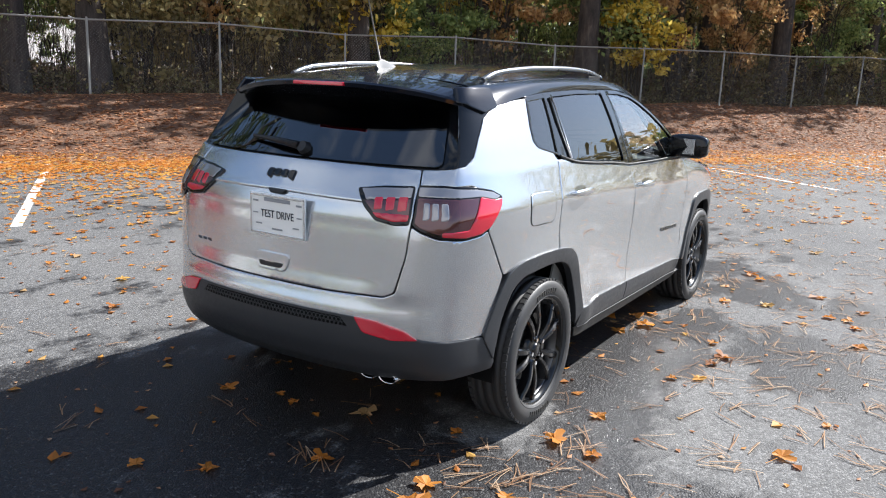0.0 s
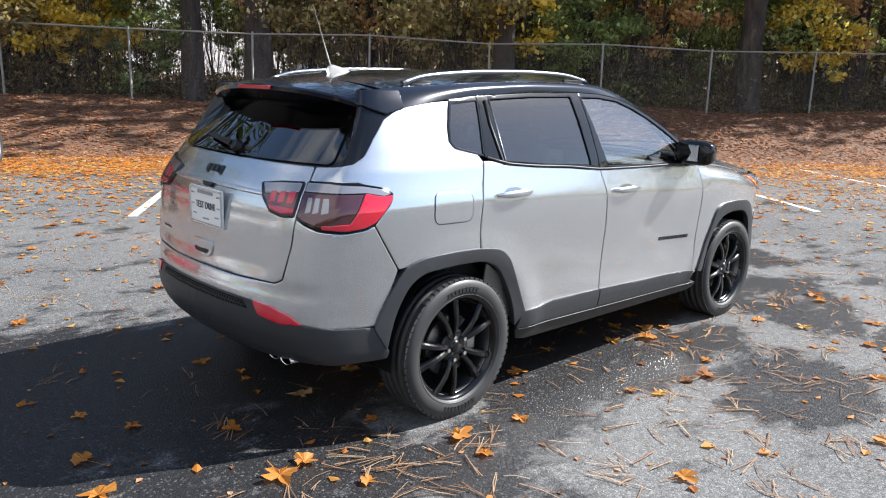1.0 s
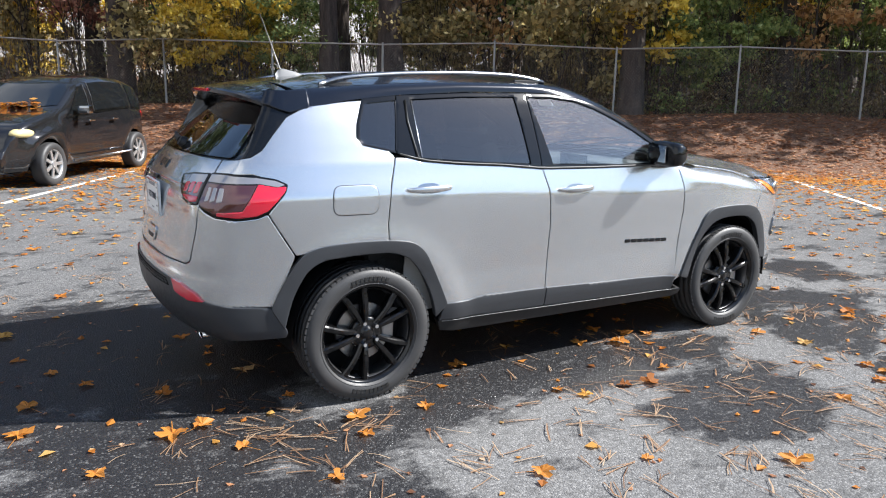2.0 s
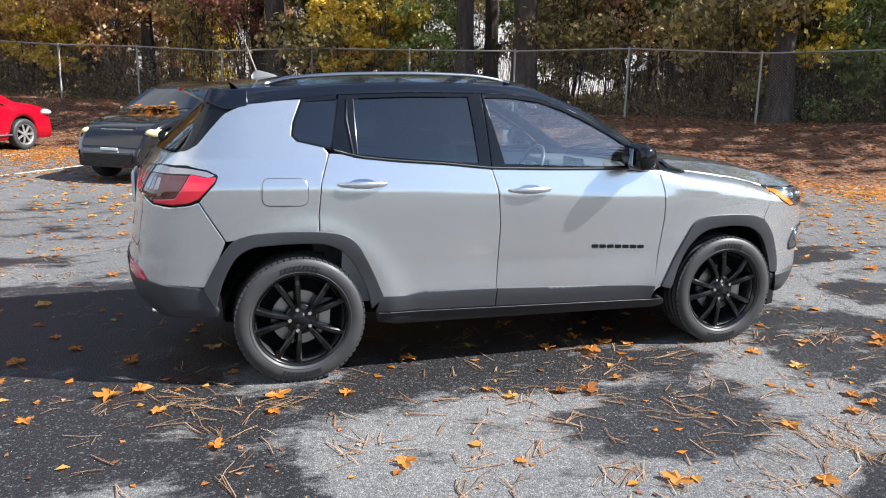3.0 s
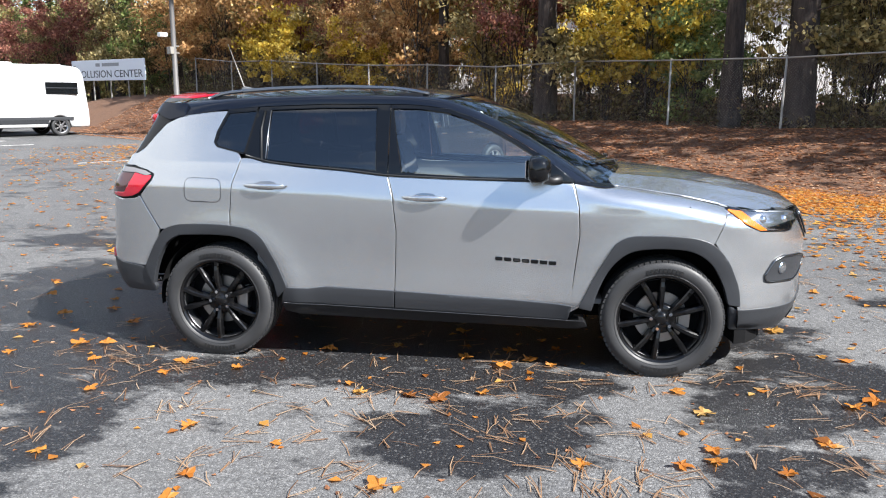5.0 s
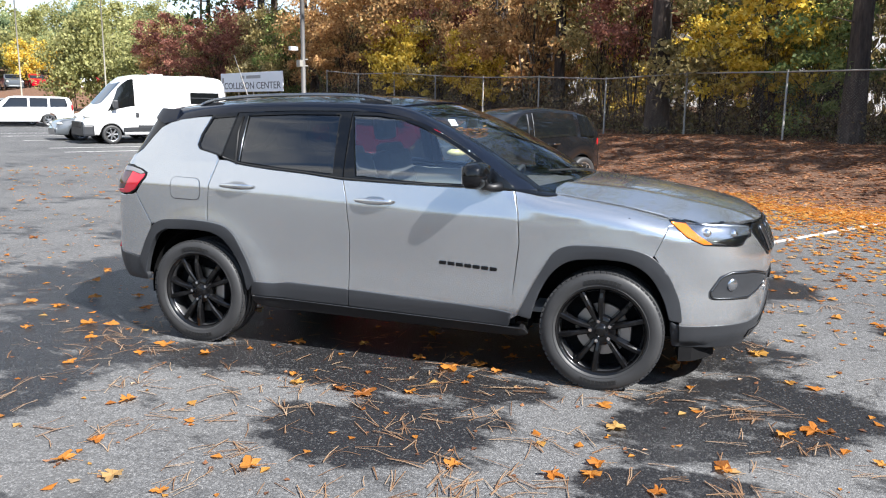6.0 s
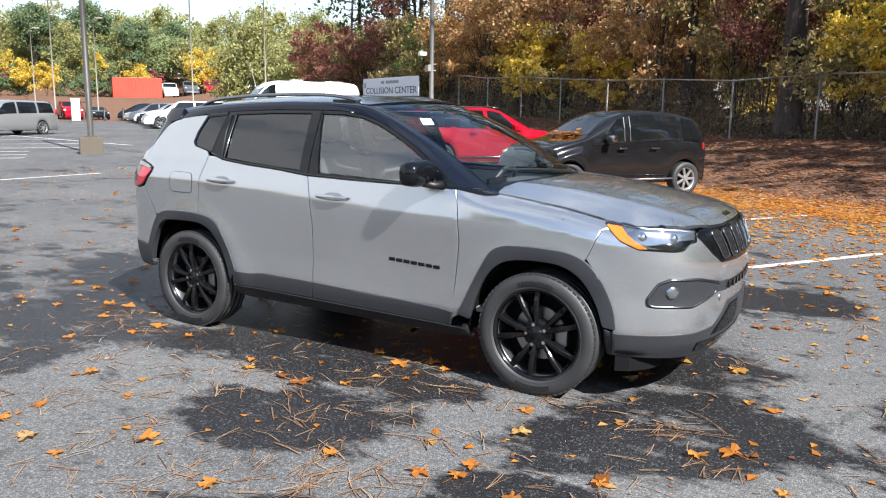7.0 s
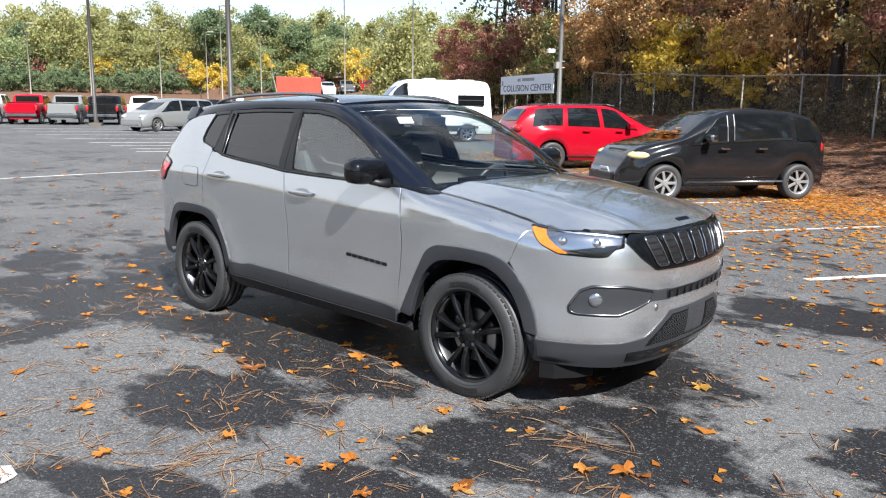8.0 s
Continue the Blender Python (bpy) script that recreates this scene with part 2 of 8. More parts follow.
def asphalt():
    k = Nodes("worn_asphalt")
    c = k.coord()
    grit = k.n("TexVoronoi", Vector=c, Scale=120.0)
    fine = k.noise(60, 6, 0.7, c)
    mid = k.noise(2.2, 6, 0.6, c)
    broad = k.noise(0.35, 4, 0.5, c)
    base = k.ramp(fine, [(0.34, (0.045, 0.045, 0.046)), (0.52, (0.100, 0.100, 0.102)), (0.70, (0.21, 0.21, 0.213))])
    base = k.mix(k.ramp(mid, [(0.35, 0.65), (0.62, 0.0)]), base, (0.070, 0.070, 0.071))
    base = k.mix(k.ramp(broad, [(0.4, 0.0), (0.65, 0.35)]), base, (0.19, 0.186, 0.18))
    stone = k.n("SeparateXYZ", Vector=grit.outputs["Color"])
    base = k.mix(k.ramp(stone.outputs[0], [(0.70, 0.0), (0.95, 0.30)]), base, (0.40, 0.393, 0.38))
    base = k.mix(k.ramp(stone.outputs[1], [(0.70, 0.0), (0.92, 0.3)]), base, (0.035, 0.035, 0.035))
    chip = k.n("TexVoronoi", Vector=c, Scale=330.0)
    base = k.mix(k.ramp(chip.outputs["Color"], [(0.78, 0.0), (0.90, 0.38)]), base, (0.40, 0.393, 0.38))
    base = k.mix(k.ramp(k.noise(23, 5, 0.7, c), [(0.50, 0.0), (0.68, 0.6)]), base, (0.05, 0.049, 0.048))
    # damp patches that have not dried, round the parked car, and its shadow darkened
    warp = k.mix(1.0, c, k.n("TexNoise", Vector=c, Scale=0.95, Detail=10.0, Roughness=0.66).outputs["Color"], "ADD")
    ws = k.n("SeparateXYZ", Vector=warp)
    pool_and_shade = 0.0
    # the two widest, under and behind the car, put its shadow into the colour
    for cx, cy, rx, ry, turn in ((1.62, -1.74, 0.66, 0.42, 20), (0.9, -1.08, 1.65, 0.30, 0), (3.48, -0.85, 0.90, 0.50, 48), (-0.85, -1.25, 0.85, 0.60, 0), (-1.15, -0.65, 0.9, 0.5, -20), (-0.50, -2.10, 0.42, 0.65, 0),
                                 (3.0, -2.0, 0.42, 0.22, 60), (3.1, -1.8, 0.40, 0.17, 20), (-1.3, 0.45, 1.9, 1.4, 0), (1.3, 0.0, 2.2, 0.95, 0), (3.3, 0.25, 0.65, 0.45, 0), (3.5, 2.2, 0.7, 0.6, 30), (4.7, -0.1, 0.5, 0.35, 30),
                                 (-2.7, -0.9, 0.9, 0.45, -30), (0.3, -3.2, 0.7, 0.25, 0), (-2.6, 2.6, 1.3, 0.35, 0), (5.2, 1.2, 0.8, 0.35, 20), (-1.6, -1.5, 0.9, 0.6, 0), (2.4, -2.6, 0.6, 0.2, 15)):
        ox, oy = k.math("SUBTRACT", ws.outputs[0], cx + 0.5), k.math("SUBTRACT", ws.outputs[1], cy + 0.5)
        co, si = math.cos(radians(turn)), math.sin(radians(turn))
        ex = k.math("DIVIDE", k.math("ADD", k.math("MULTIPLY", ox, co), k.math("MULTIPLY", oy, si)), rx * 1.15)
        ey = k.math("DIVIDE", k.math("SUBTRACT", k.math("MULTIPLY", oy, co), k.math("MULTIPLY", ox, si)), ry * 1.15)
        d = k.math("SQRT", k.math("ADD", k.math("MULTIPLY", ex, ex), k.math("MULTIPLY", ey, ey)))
        pool_and_shade = k.math("MAXIMUM", pool_and_shade, k.math("SUBTRACT", 1.0, d))
    pool_and_shade = k.math("MINIMUM", k.math("MULTIPLY", pool_and_shade, 0.62), 0.30)
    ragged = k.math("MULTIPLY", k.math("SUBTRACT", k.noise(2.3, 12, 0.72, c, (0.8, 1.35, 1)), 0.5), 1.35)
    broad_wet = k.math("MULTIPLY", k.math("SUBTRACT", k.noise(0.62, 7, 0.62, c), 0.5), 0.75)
    wet = k.math("ADD", k.math("ADD", 0.508, pool_and_shade), k.math("ADD", ragged, broad_wet))
    soaked_and_shade = k.ramp(wet, [(0.555, 0.0), (0.615, 0.38), (0.71, 1.0)])
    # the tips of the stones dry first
    wet = k.math("MULTIPLY", soaked_and_shade, k.math("SUBTRACT", 1.0, k.ramp(stone.outputs[2], [(0.86, 0.0), (0.97, 0.45)])))
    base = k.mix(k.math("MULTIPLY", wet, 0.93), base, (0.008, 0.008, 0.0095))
    crack = k.n("TexVoronoi", Vector=k.mix(0.30, c, k.n("TexNoise", Vector=c, Scale=0.9, Detail=9.0, Roughness=0.7).outputs["Color"]), Scale=0.22)
    crack.feature = "DISTANCE_TO_EDGE"
    line = k.math("MULTIPLY", k.ramp(crack.outputs["Distance"], [(0.0, 1.0), (0.003, 0.0)]), k.ramp(k.noise(0.8, 4, 0.6, c), [(0.48, 0.0), (0.60, 1.0)]))
    base = k.mix(k.math("MULTIPLY", line, 0.35), base, (0.02, 0.02, 0.02))
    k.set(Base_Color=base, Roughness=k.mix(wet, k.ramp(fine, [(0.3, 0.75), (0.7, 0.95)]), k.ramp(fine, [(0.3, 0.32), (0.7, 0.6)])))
    k.set(Specular_IOR_Level=k.math("ADD", 0.14, k.math("MULTIPLY", wet, 0.14)))
    h = k.math("ADD", k.math("MULTIPLY", grit.outputs["Distance"], -0.8), k.math("MULTIPLY", fine, 0.6))
    h = k.math("SUBTRACT", h, k.math("MULTIPLY", line, 1.5))
    k.bump(h, k.math("SUBTRACT", 0.5, k.math("MULTIPLY", wet, 0.1)), 0.010)
    return k.m


def straw():
    k = Nodes("pine_straw")
    c = k.coord()
    a = k.noise(14, 7, 0.7, c, (1, 1, 1))
    b = k.noise(1.1, 5, 0.6, c)
    s = k.noise(40, 5, 0.7, c, (0.25, 1, 1))
    col = k.ramp(a, [(0.30, (0.03, 0.016, 0.010)), (0.5, (0.11, 0.055, 0.031)), (0.72, (0.22, 0.12, 0.068))])
    col = k.mix(k.ramp(b, [(0.4, 0.0), (0.65, 0.55)]), col, (0.13, 0.066, 0.037))
    col = k.mix(k.ramp(s, [(0.55, 0.0), (0.75, 0.5)]), col, (0.18, 0.11, 0.065))
    k.set(Base_Color=col, Roughness=0.95)
    k.bump(k.mix(0.5, a, s), 1.0, 0.05)
    return k.m


ASPHALT, STRAW = asphalt(), straw()


def spaced(lo, hi, step, far):
    a = list(np.arange(lo, hi + step / 2, step))
    out, d = [], step * 2
    x = lo
    while x > -far:
        x -= d
        out.append(x)
        d *= 1.6
    back, d, x = [], step * 2, hi
    while x < far:
        x += d
        back.append(x)
        d *= 1.6
    return np.array(out[::-1] + a + back)


def ground():
    us, vs = spaced(-110, 45, 1.0, 2500), spaced(-30, 48, 0.6, 2500)
    U, V = np.meshgrid(us, vs)
    Z = rise(U, V)
    Z = np.where((np.abs(U) > 300) | (np.abs(V) > 300), 0, Z)
    c, s = math.cos(radians(-34)), math.sin(radians(-34))
    verts = np.stack([U * c - V * s, U * s + V * c, Z], -1).reshape(-1, 3)
    w = len(us)
    faces, soil = [], []
    for j in range(len(vs) - 1):
        for i in range(w - 1):
            faces.append((j * w + i, j * w + i + 1, (j + 1) * w + i + 1, (j + 1) * w + i))
            u, v = (us[i] + us[i + 1]) / 2, (vs[j] + vs[j + 1]) / 2
            soil.append(1 if (v > EDGE and u > -46) or u < -72 or v > 60 or u > 60 or v < -40 else 0)
    ob = raw("ground", verts, faces, ASPHALT, smooth=True)
    ob.data.materials.append(STRAW)
    ob.data.polygons.foreach_set("material_index", soil)
    return tagged(ob, "worn grey asphalt lot with damp patches, rising to a straw-covered bank", "ground", kind="structure")


ground()


def line_paint():
    k = Nodes("worn_line_paint")
    c = k.coord()
    f, g = k.noise(45, 6, 0.7, c), k.noise(5, 4, 0.6, c)
    k.set(Base_Color=k.mix(k.ramp(k.mix(0.45, f, g), [(0.42, 0.0), (0.62, 0.75)]), (0.62, 0.61, 0.58), (0.15, 0.145, 0.14)), Roughness=0.8)
    k.bump(f, 0.4, 0.003)
    return k.m


LINE = line_paint()
for u, v0, v1 in ((0.50, 4.75, 9.9), (3.44, 4.83, 10.2), (6.45, 5.1, 10.2), (9.52, 5.2, 10.4), (13.45, 6.2, 10.4), (16.5, 5.3, 10.4), (-2.22, 4.73, 10.2), (-5.1, 4.9, 10.2),
                  (-8.48, 4.75, 9.9), (-11.3, 4.45, 9.9), (-14.2, 4.6, 9.9), (-18.1, 4.8, 9.9), (-21.0, 4.8, 9.9)):
    n = 14
    vs_ = [v0 + (v1 - v0) * i / n for i in range(n + 1)]
    verts, faces = [], []
    for i, v in enumerate(vs_):
        for s in (-1, 1):
            verts.append(LOT @ Vector((u + s * (0.052 + random.uniform(-0.004, 0.004)), v, 0.004)))
    for i in range(n):
        faces.append((2 * i, 2 * i + 1, 2 * i + 3, 2 * i + 2))
    tagged(raw("parking_line", verts, faces, LINE), "worn white painted parking line on asphalt", "road marking", "parking lines", "structure")
# bays of the far side and a long faint line
for u, v0, v1 in ((-20.3, -2.6, -3.7), (-21.9, -2.6, -4.1), (-23.85, -2.6, -5.0), (-26.1, -1.0, -6.1), (-29.2, -0.4, -7.7), (-33.2, -1.7, -9.6), (-37.5, -3.4, -11.4), (-41.0, -4.0, -12.5), (-38.4, 3.0, 7.0), (-35.0, 3.0, 7.0), (-30.5, 3.2, 6.0), (-24.5, 3.0, 6.5), (-22.0, 3.0, 6.5)):
    vv = [LOT @ Vector((a, b, float(rise(np.array(a), np.array(b))) + 0.006)) for a, b in ((u, v1), (u + 0.2, v1), (u + 0.2, v0), (u, v0))]
    tagged(raw("bay_line", vv, [(0, 1, 2, 3)], LINE), "white bay line painted across the open lot", "road marking", "far bays", "structure")
vv = [LOT @ Vector(p) for p in ((-10.2, -6.9, 0.004), (-10.08, -6.85, 0.004), (-13.9, -0.75, 0.004), (-14.02, -0.8, 0.004))]
ve = [LOT @ Vector((a, b, float(rise(np.array(a), np.array(b))) + 0.008)) for a, b in ((-39.6, -4.53), (-27.3, 0.81), (-27.3, 1.01), (-39.6, -4.33))]
tagged(raw("edge_line", ve, [(0, 1, 2, 3)], LINE), "long white line closing the far bays", "road marking", "", "structure")
vq = [Vector(p) for p in ((1.60, -2.99, 0.004), (1.72, -2.87, 0.004), (1.83, -2.885, 0.004), (1.87, -2.95, 0.004), (1.75, -3.10, 0.004))]
tagged(raw("line_end", vq, [(0, 4, 3, 2, 1)], LINE), "stub of worn white painted line on asphalt", "road marking", "", "structure")
tagged(raw("lane_line", vv, [(0, 1, 2, 3)], LINE), "faded white line across the open lot", "road marking", "", "structure")

# ---------------------------------------------------------------- fence
def chain_fence():
    f = thing("chain_link_fence", "grey galvanised chain-link fence on the leaf-strewn bank", "fence", LOT)
    u0, u1, H = 1.12 - 2.77 * 10, 44.0, 1.60
    k = 0
    u = u0
    tops = []
    while u <= u1:
        z = float(rise(np.array(u), np.array(FENCE)))
        lean = random.uniform(-0.02, 0.02)
        tube("post", [(u, FENCE, z - 0.1), (u + lean, FENCE, z + H + 0.04), (u + lean, FENCE, z + H + 0.06)], [0.027, 0.026, 0.012], GALV, f, sides=10)
        tops.append((u + lean, FENCE, z + H))
        u += 2.77 if u < 1.0 else 2.98
    tube("top_rail", tops, 0.021, GALV, f)
    verts, faces = [], []
    step = 0.075
    n = int((u1 - u0) / step)
    for i in range(n):
        for s in (1, -1):
            a = u0 + i * step
            z = float(rise(np.array(a), np.array(FENCE)))
            b = a + s * H
            zb = float(rise(np.array(b), np.array(FENCE)))
            q = len(verts)
            w = 0.0022
            verts += [(a, FENCE + 0.03, z + 0.02), (a + w, FENCE + 0.03, z + 0.02), (b + w, FENCE + 0.03, zb + H), (b, FENCE + 0.03, zb + H)]
            faces.append((q, q + 1, q + 2, q + 3))
    raw("wire_mesh", verts, faces, GALV, f)
    return f


chain_fence()

# ---------------------------------------------------------------- leaves and woods


def leafy(name, stops, spread=0.3):
    """Foliage: one hue family, each leaf its own."""
    k = Nodes(name)
    r = k.n("NewGeometry").outputs["Random Per Island"]
    c = k.ramp(r, stops)
    c = k.mix(k.ramp(k.noise(0.8, 3), [(0.3, 0.0), (0.7, spread)]), c, tuple(x * 0.45 for x in stops[0][1]))
    k.set(Base_Color=c, Roughness=0.6)
    tr = k.n("BsdfTranslucent", Color=c)
    mx = k.n("MixShader", Fac=0.5)
    k.t.links.new(k.b.outputs[0], mx.inputs[1])
    k.t.links.new(tr.outputs[0], mx.inputs[2])
    k.t.links.new(mx.outputs[0], k.out.inputs["Surface"])
    return k.m


def bark():
    k = Nodes("pine_bark")
    c = k.coord()
    a = k.noise(9, 6, 0.7, c, (1, 1, 0.22))
    k.set(Base_Color=k.ramp(a, [(0.3, (0.010, 0.008, 0.007)), (0.55, (0.050, 0.037, 0.030)), (0.8, (0.13, 0.10, 0.08))]), Roughness=0.95)
    k.bump(a, 1.0, 0.04)
    return k.m


BARK = bark()
GREEN = leafy("green_leaves", [(0.0, (0.10, 0.15, 0.045)), (0.5, (0.24, 0.31, 0.09)), (1.0, (0.46, 0.48, 0.16))])
OLIVE = leafy("olive_leaves", [(0.0, (0.15, 0.12, 0.05)), (0.5, (0.35, 0.28, 0.11)), (1.0, (0.58, 0.46, 0.20))])
YELLOW = leafy("yellow_leaves", [(0.0, (0.40, 0.28, 0.03)), (0.5, (0.74, 0.53, 0.06)), (1.0, (0.88, 0.70, 0.18))], 0.15)
ORANGE = leafy("orange_leaves", [(0.0, (0.32, 0.17, 0.07)), (0.5, (0.58, 0.33, 0.13)), (1.0, (0.75, 0.50, 0.22))])
RUSSET = leafy("russet_leaves", [(0.0, (0.20, 0.07, 0.055)), (0.5, (0.36, 0.14, 0.10)), (1.0, (0.54, 0.27, 0.17))])
# olive again, darkened: the shade deep in the wood is in this colour
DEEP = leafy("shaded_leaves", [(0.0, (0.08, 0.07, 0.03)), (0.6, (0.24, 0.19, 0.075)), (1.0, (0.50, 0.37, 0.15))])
BRAMBLE = leafy("bramble_leaves", [(0.0, (0.06, 0.04, 0.025)), (0.5, (0.17, 0.115, 0.06)), (0.8, (0.20, 0.19, 0.07)), (1.0, (0.40, 0.30, 0.17))])
PINE = leafy("pine_needles", [(0.0, (0.045, 0.07, 0.028)), (0.5, (0.085, 0.12, 0.045)), (1.0, (0.16, 0.18, 0.07))])
LITTER = leafy("fallen_leaves_orange", [(0.0, (0.26, 0.09, 0.02)), (0.25, (0.50, 0.17, 0.02)), (0.6, (0.60, 0.24, 0.04)), (0.85, (0.62, 0.36, 0.08)), (1.0, (0.45, 0.30, 0.18))], 0.15)
BROWN_LITTER = leafy("fallen_leaves_brown", [(0.0, (0.13, 0.055, 0.030)), (0.45, (0.38, 0.17, 0.085)), (0.8, (0.54, 0.26, 0.125)), (0.95, (0.64, 0.39, 0.22)), (1.0, (0.72, 0.54, 0.38))], 0.2)
NEEDLE = leafy("fallen_needles", [(0.0, (0.20, 0.10, 0.05)), (0.5, (0.42, 0.25, 0.14)), (1.0, (0.58, 0.43, 0.29))], 0.1)


def leaf_cloud(name, centres, size, material, parent, label="", rng=None):
    """Many small folded leaves, two triangles each, round the centres (n,3)."""
    rng = rng or np.random.default_rng(1)
    n = len(centres)
    a = rng.normal(size=(n, 3))
    a /= np.linalg.norm(a, axis=1)[:, None]
    b = np.cross(a, rng.normal(size=(n, 3)))
    b /= np.linalg.norm(b, axis=1)[:, None]
    c = np.cross(a, b)
    s = (size * rng.uniform(0.6, 1.3, n))[:, None]
    v = np.empty((n, 4, 3))
    v[:, 0] = centres - a * s * 0.6
    v[:, 1] = centres + b * s * 0.36 + c * s * 0.10
    v[:, 2] = centres + a * s * 0.6
    v[:, 3] = centres - b * s * 0.36 + c * s * 0.10
    me = bpy.data.meshes.new(name)
    me.vertices.add(n * 4)
    me.vertices.foreach_set("co", v.reshape(-1))
    me.loops.add(n * 4)
    me.loops.foreach_set("vertex_index", np.arange(n * 4, dtype=np.int32))
    me.polygons.add(n)
    me.polygons.foreach_set("loop_start", np.arange(0, n * 4, 4, dtype=np.int32))
    me.update(calc_edges=True)
    me.validate()
    return link(name, me, material, parent, label)


def clumps(rng, n, centre, radius, count, tight=1.0):
    """n leaf places in count clumps inside an uneven ellipsoid."""
    ctr = rng.normal(size=(count, 3))
    ctr /= np.linalg.norm(ctr, axis=1)[:, None]
    ctr *= rng.uniform(0.25, 1.0, (count, 1)) ** 0.6
    ctr = ctr * np.array(radius) + np.array(centre)
    which = rng.integers(0, count, n)
    size = (rng.uniform(0.07, 0.19, count) * tight)[which][:, None]
    flat = (radius[0] + radius[1]) / 2 * np.array([1.0, 1.0, 0.62])
    return ctr[which] + rng.normal(size=(n, 3)) * size * flat, ctr


def pine_tree(seed, height, girth):
    rng = np.random.default_rng(seed)
    t = thing("pine_tree", "tall dark-barked pine with a bare lower trunk", "tree", group="pines behind the fence")
    bend = rng.normal(size=2) * 0.25
    pts = [(bend[0] * (i / 7) ** 2, bend[1] * (i / 7) ** 2, height * i / 7 - 0.2) for i in range(8)]
    tube("trunk", pts, [girth * (1.25 if i == 0 else 1.0) * (1 - 0.085 * i) for i in range(8)], BARK, t, sides=12)
    verts, faces = [], []
    for i in range(12):
        z = height * rng.uniform(0.45, 0.98)
        w = rng.uniform(0, 6.28)
        ln = rng.uniform(1.0, 2.6)
        p = Vector((bend[0] * (z / height) ** 2, bend[1] * (z / height) ** 2, z))
        d = Vector((math.cos(w), math.sin(w), rng.uniform(0.0, 0.5)))
        v, f = tube_verts([p, p + d * ln * 0.5, p + d * ln + Vector((0, 0, 0.2))], [0.06, 0.04, 0.012], 5)
        k = len(verts)
        verts += v
        faces += [tuple(q + k for q in ff) for ff in f]
    # dead stubs low on the trunk
    for i in range(5):
        z = rng.uniform(1.5, height * 0.4)
        w = rng.uniform(0, 6.28)
        p = Vector((0, 0, z))
        d = Vector((math.cos(w), math.sin(w), 0.15))
        v, f = tube_verts([p, p + d * rng.uniform(0.4, 1.1)], [0.025, 0.006], 4)
        k = len(verts)
        verts += v
        faces += [tuple(q + k for q in ff) for ff in f]
    raw("branchwork", verts, faces, BARK, t, smooth=True)["kind"] = "stuff"
    c, _ = clumps(rng, 420, (bend[0] * 0.6, bend[1] * 0.6, height * 0.76), (2.6, 2.6, height * 0.24), 24, 1.5)
    leaf_cloud("crown", c, 0.34, PINE, t, rng=rng)
    return t


def sapling(seed, height, spread, material, leaves, size, name="sapling", label="", group="", low=0.25, tight=1.0):
    """A young broadleaf tree: forked stems, thin limbs, loose clumps of leaves."""
    rng = np.random.default_rng(seed)
    t = thing(name, label, "tree", group=group)
    verts, faces = [], []
    c, ctr = clumps(rng, leaves, (0, 0, height * (0.5 + low / 2)), (spread, spread, height * (0.5 - low / 2)), 34, tight)
    base = [Vector((rng.normal() * 0.08, rng.normal() * 0.08, -0.1)) for _ in range(3)]
    mains = []
    for i, q in enumerate(ctr):
        b = base[i % 3]
        q = Vector(q)
        if i >= 4:
            b = mains[i % 4].lerp(base[i % 3], rng.uniform(0.0, 0.45))
        mid = b.lerp(q, 0.55) + Vector((0, 0, 0.12 * height)) * 0.5
        mid.x *= 0.6
        mid.y *= 0.6
        if i < 4:
            mains.append(mid.copy())
        r = 0.006 + 0.0012 * height
        v, f = tube_verts([b, mid, q], [r * (2.4 if i < 4 else 0.7), r * (1.5 if i < 4 else 0.55), r * 0.3], 5)
        k = len(verts)
        verts += v
        faces += [tuple(x + k for x in ff) for ff in f]
    raw("branchwork", verts, faces, BARK, t, smooth=True)["kind"] = "stuff"
    leaf_cloud("crown", c, size, material, t, rng=rng)
    return t


def scatter_things(bases, spots, rng, scale=(0.8, 1.25)):
    """Stand copies of the bases at the spots (u, v) of the lot's axes; the bases take the first."""
    for i, (u, v) in enumerate(spots):
        p = LOT @ Vector((u, v, float(rise(np.array(u), np.array(v)))))
        s = rng.uniform(*scale)
        b = bases[i % len(bases)]
        m = Matrix.Translation(p) @ Matrix.Rotation(rng.uniform(0, 6.28), 4, "Z") @ Matrix.Diagonal((s, s, s * rng.uniform(0.9, 1.15), 1))
        if i < len(bases):
            b.matrix_basis = m
        else:
            o = copy_thing(b, Matrix())
            o.matrix_basis = m


def clearing(u, v):
    """The thinner stretch of wood through which the warehouse is glimpsed."""
    return (3.2 - 0.36 * (v + 4) < u) & (u < 3.5 - 0.09 * (v + 4))


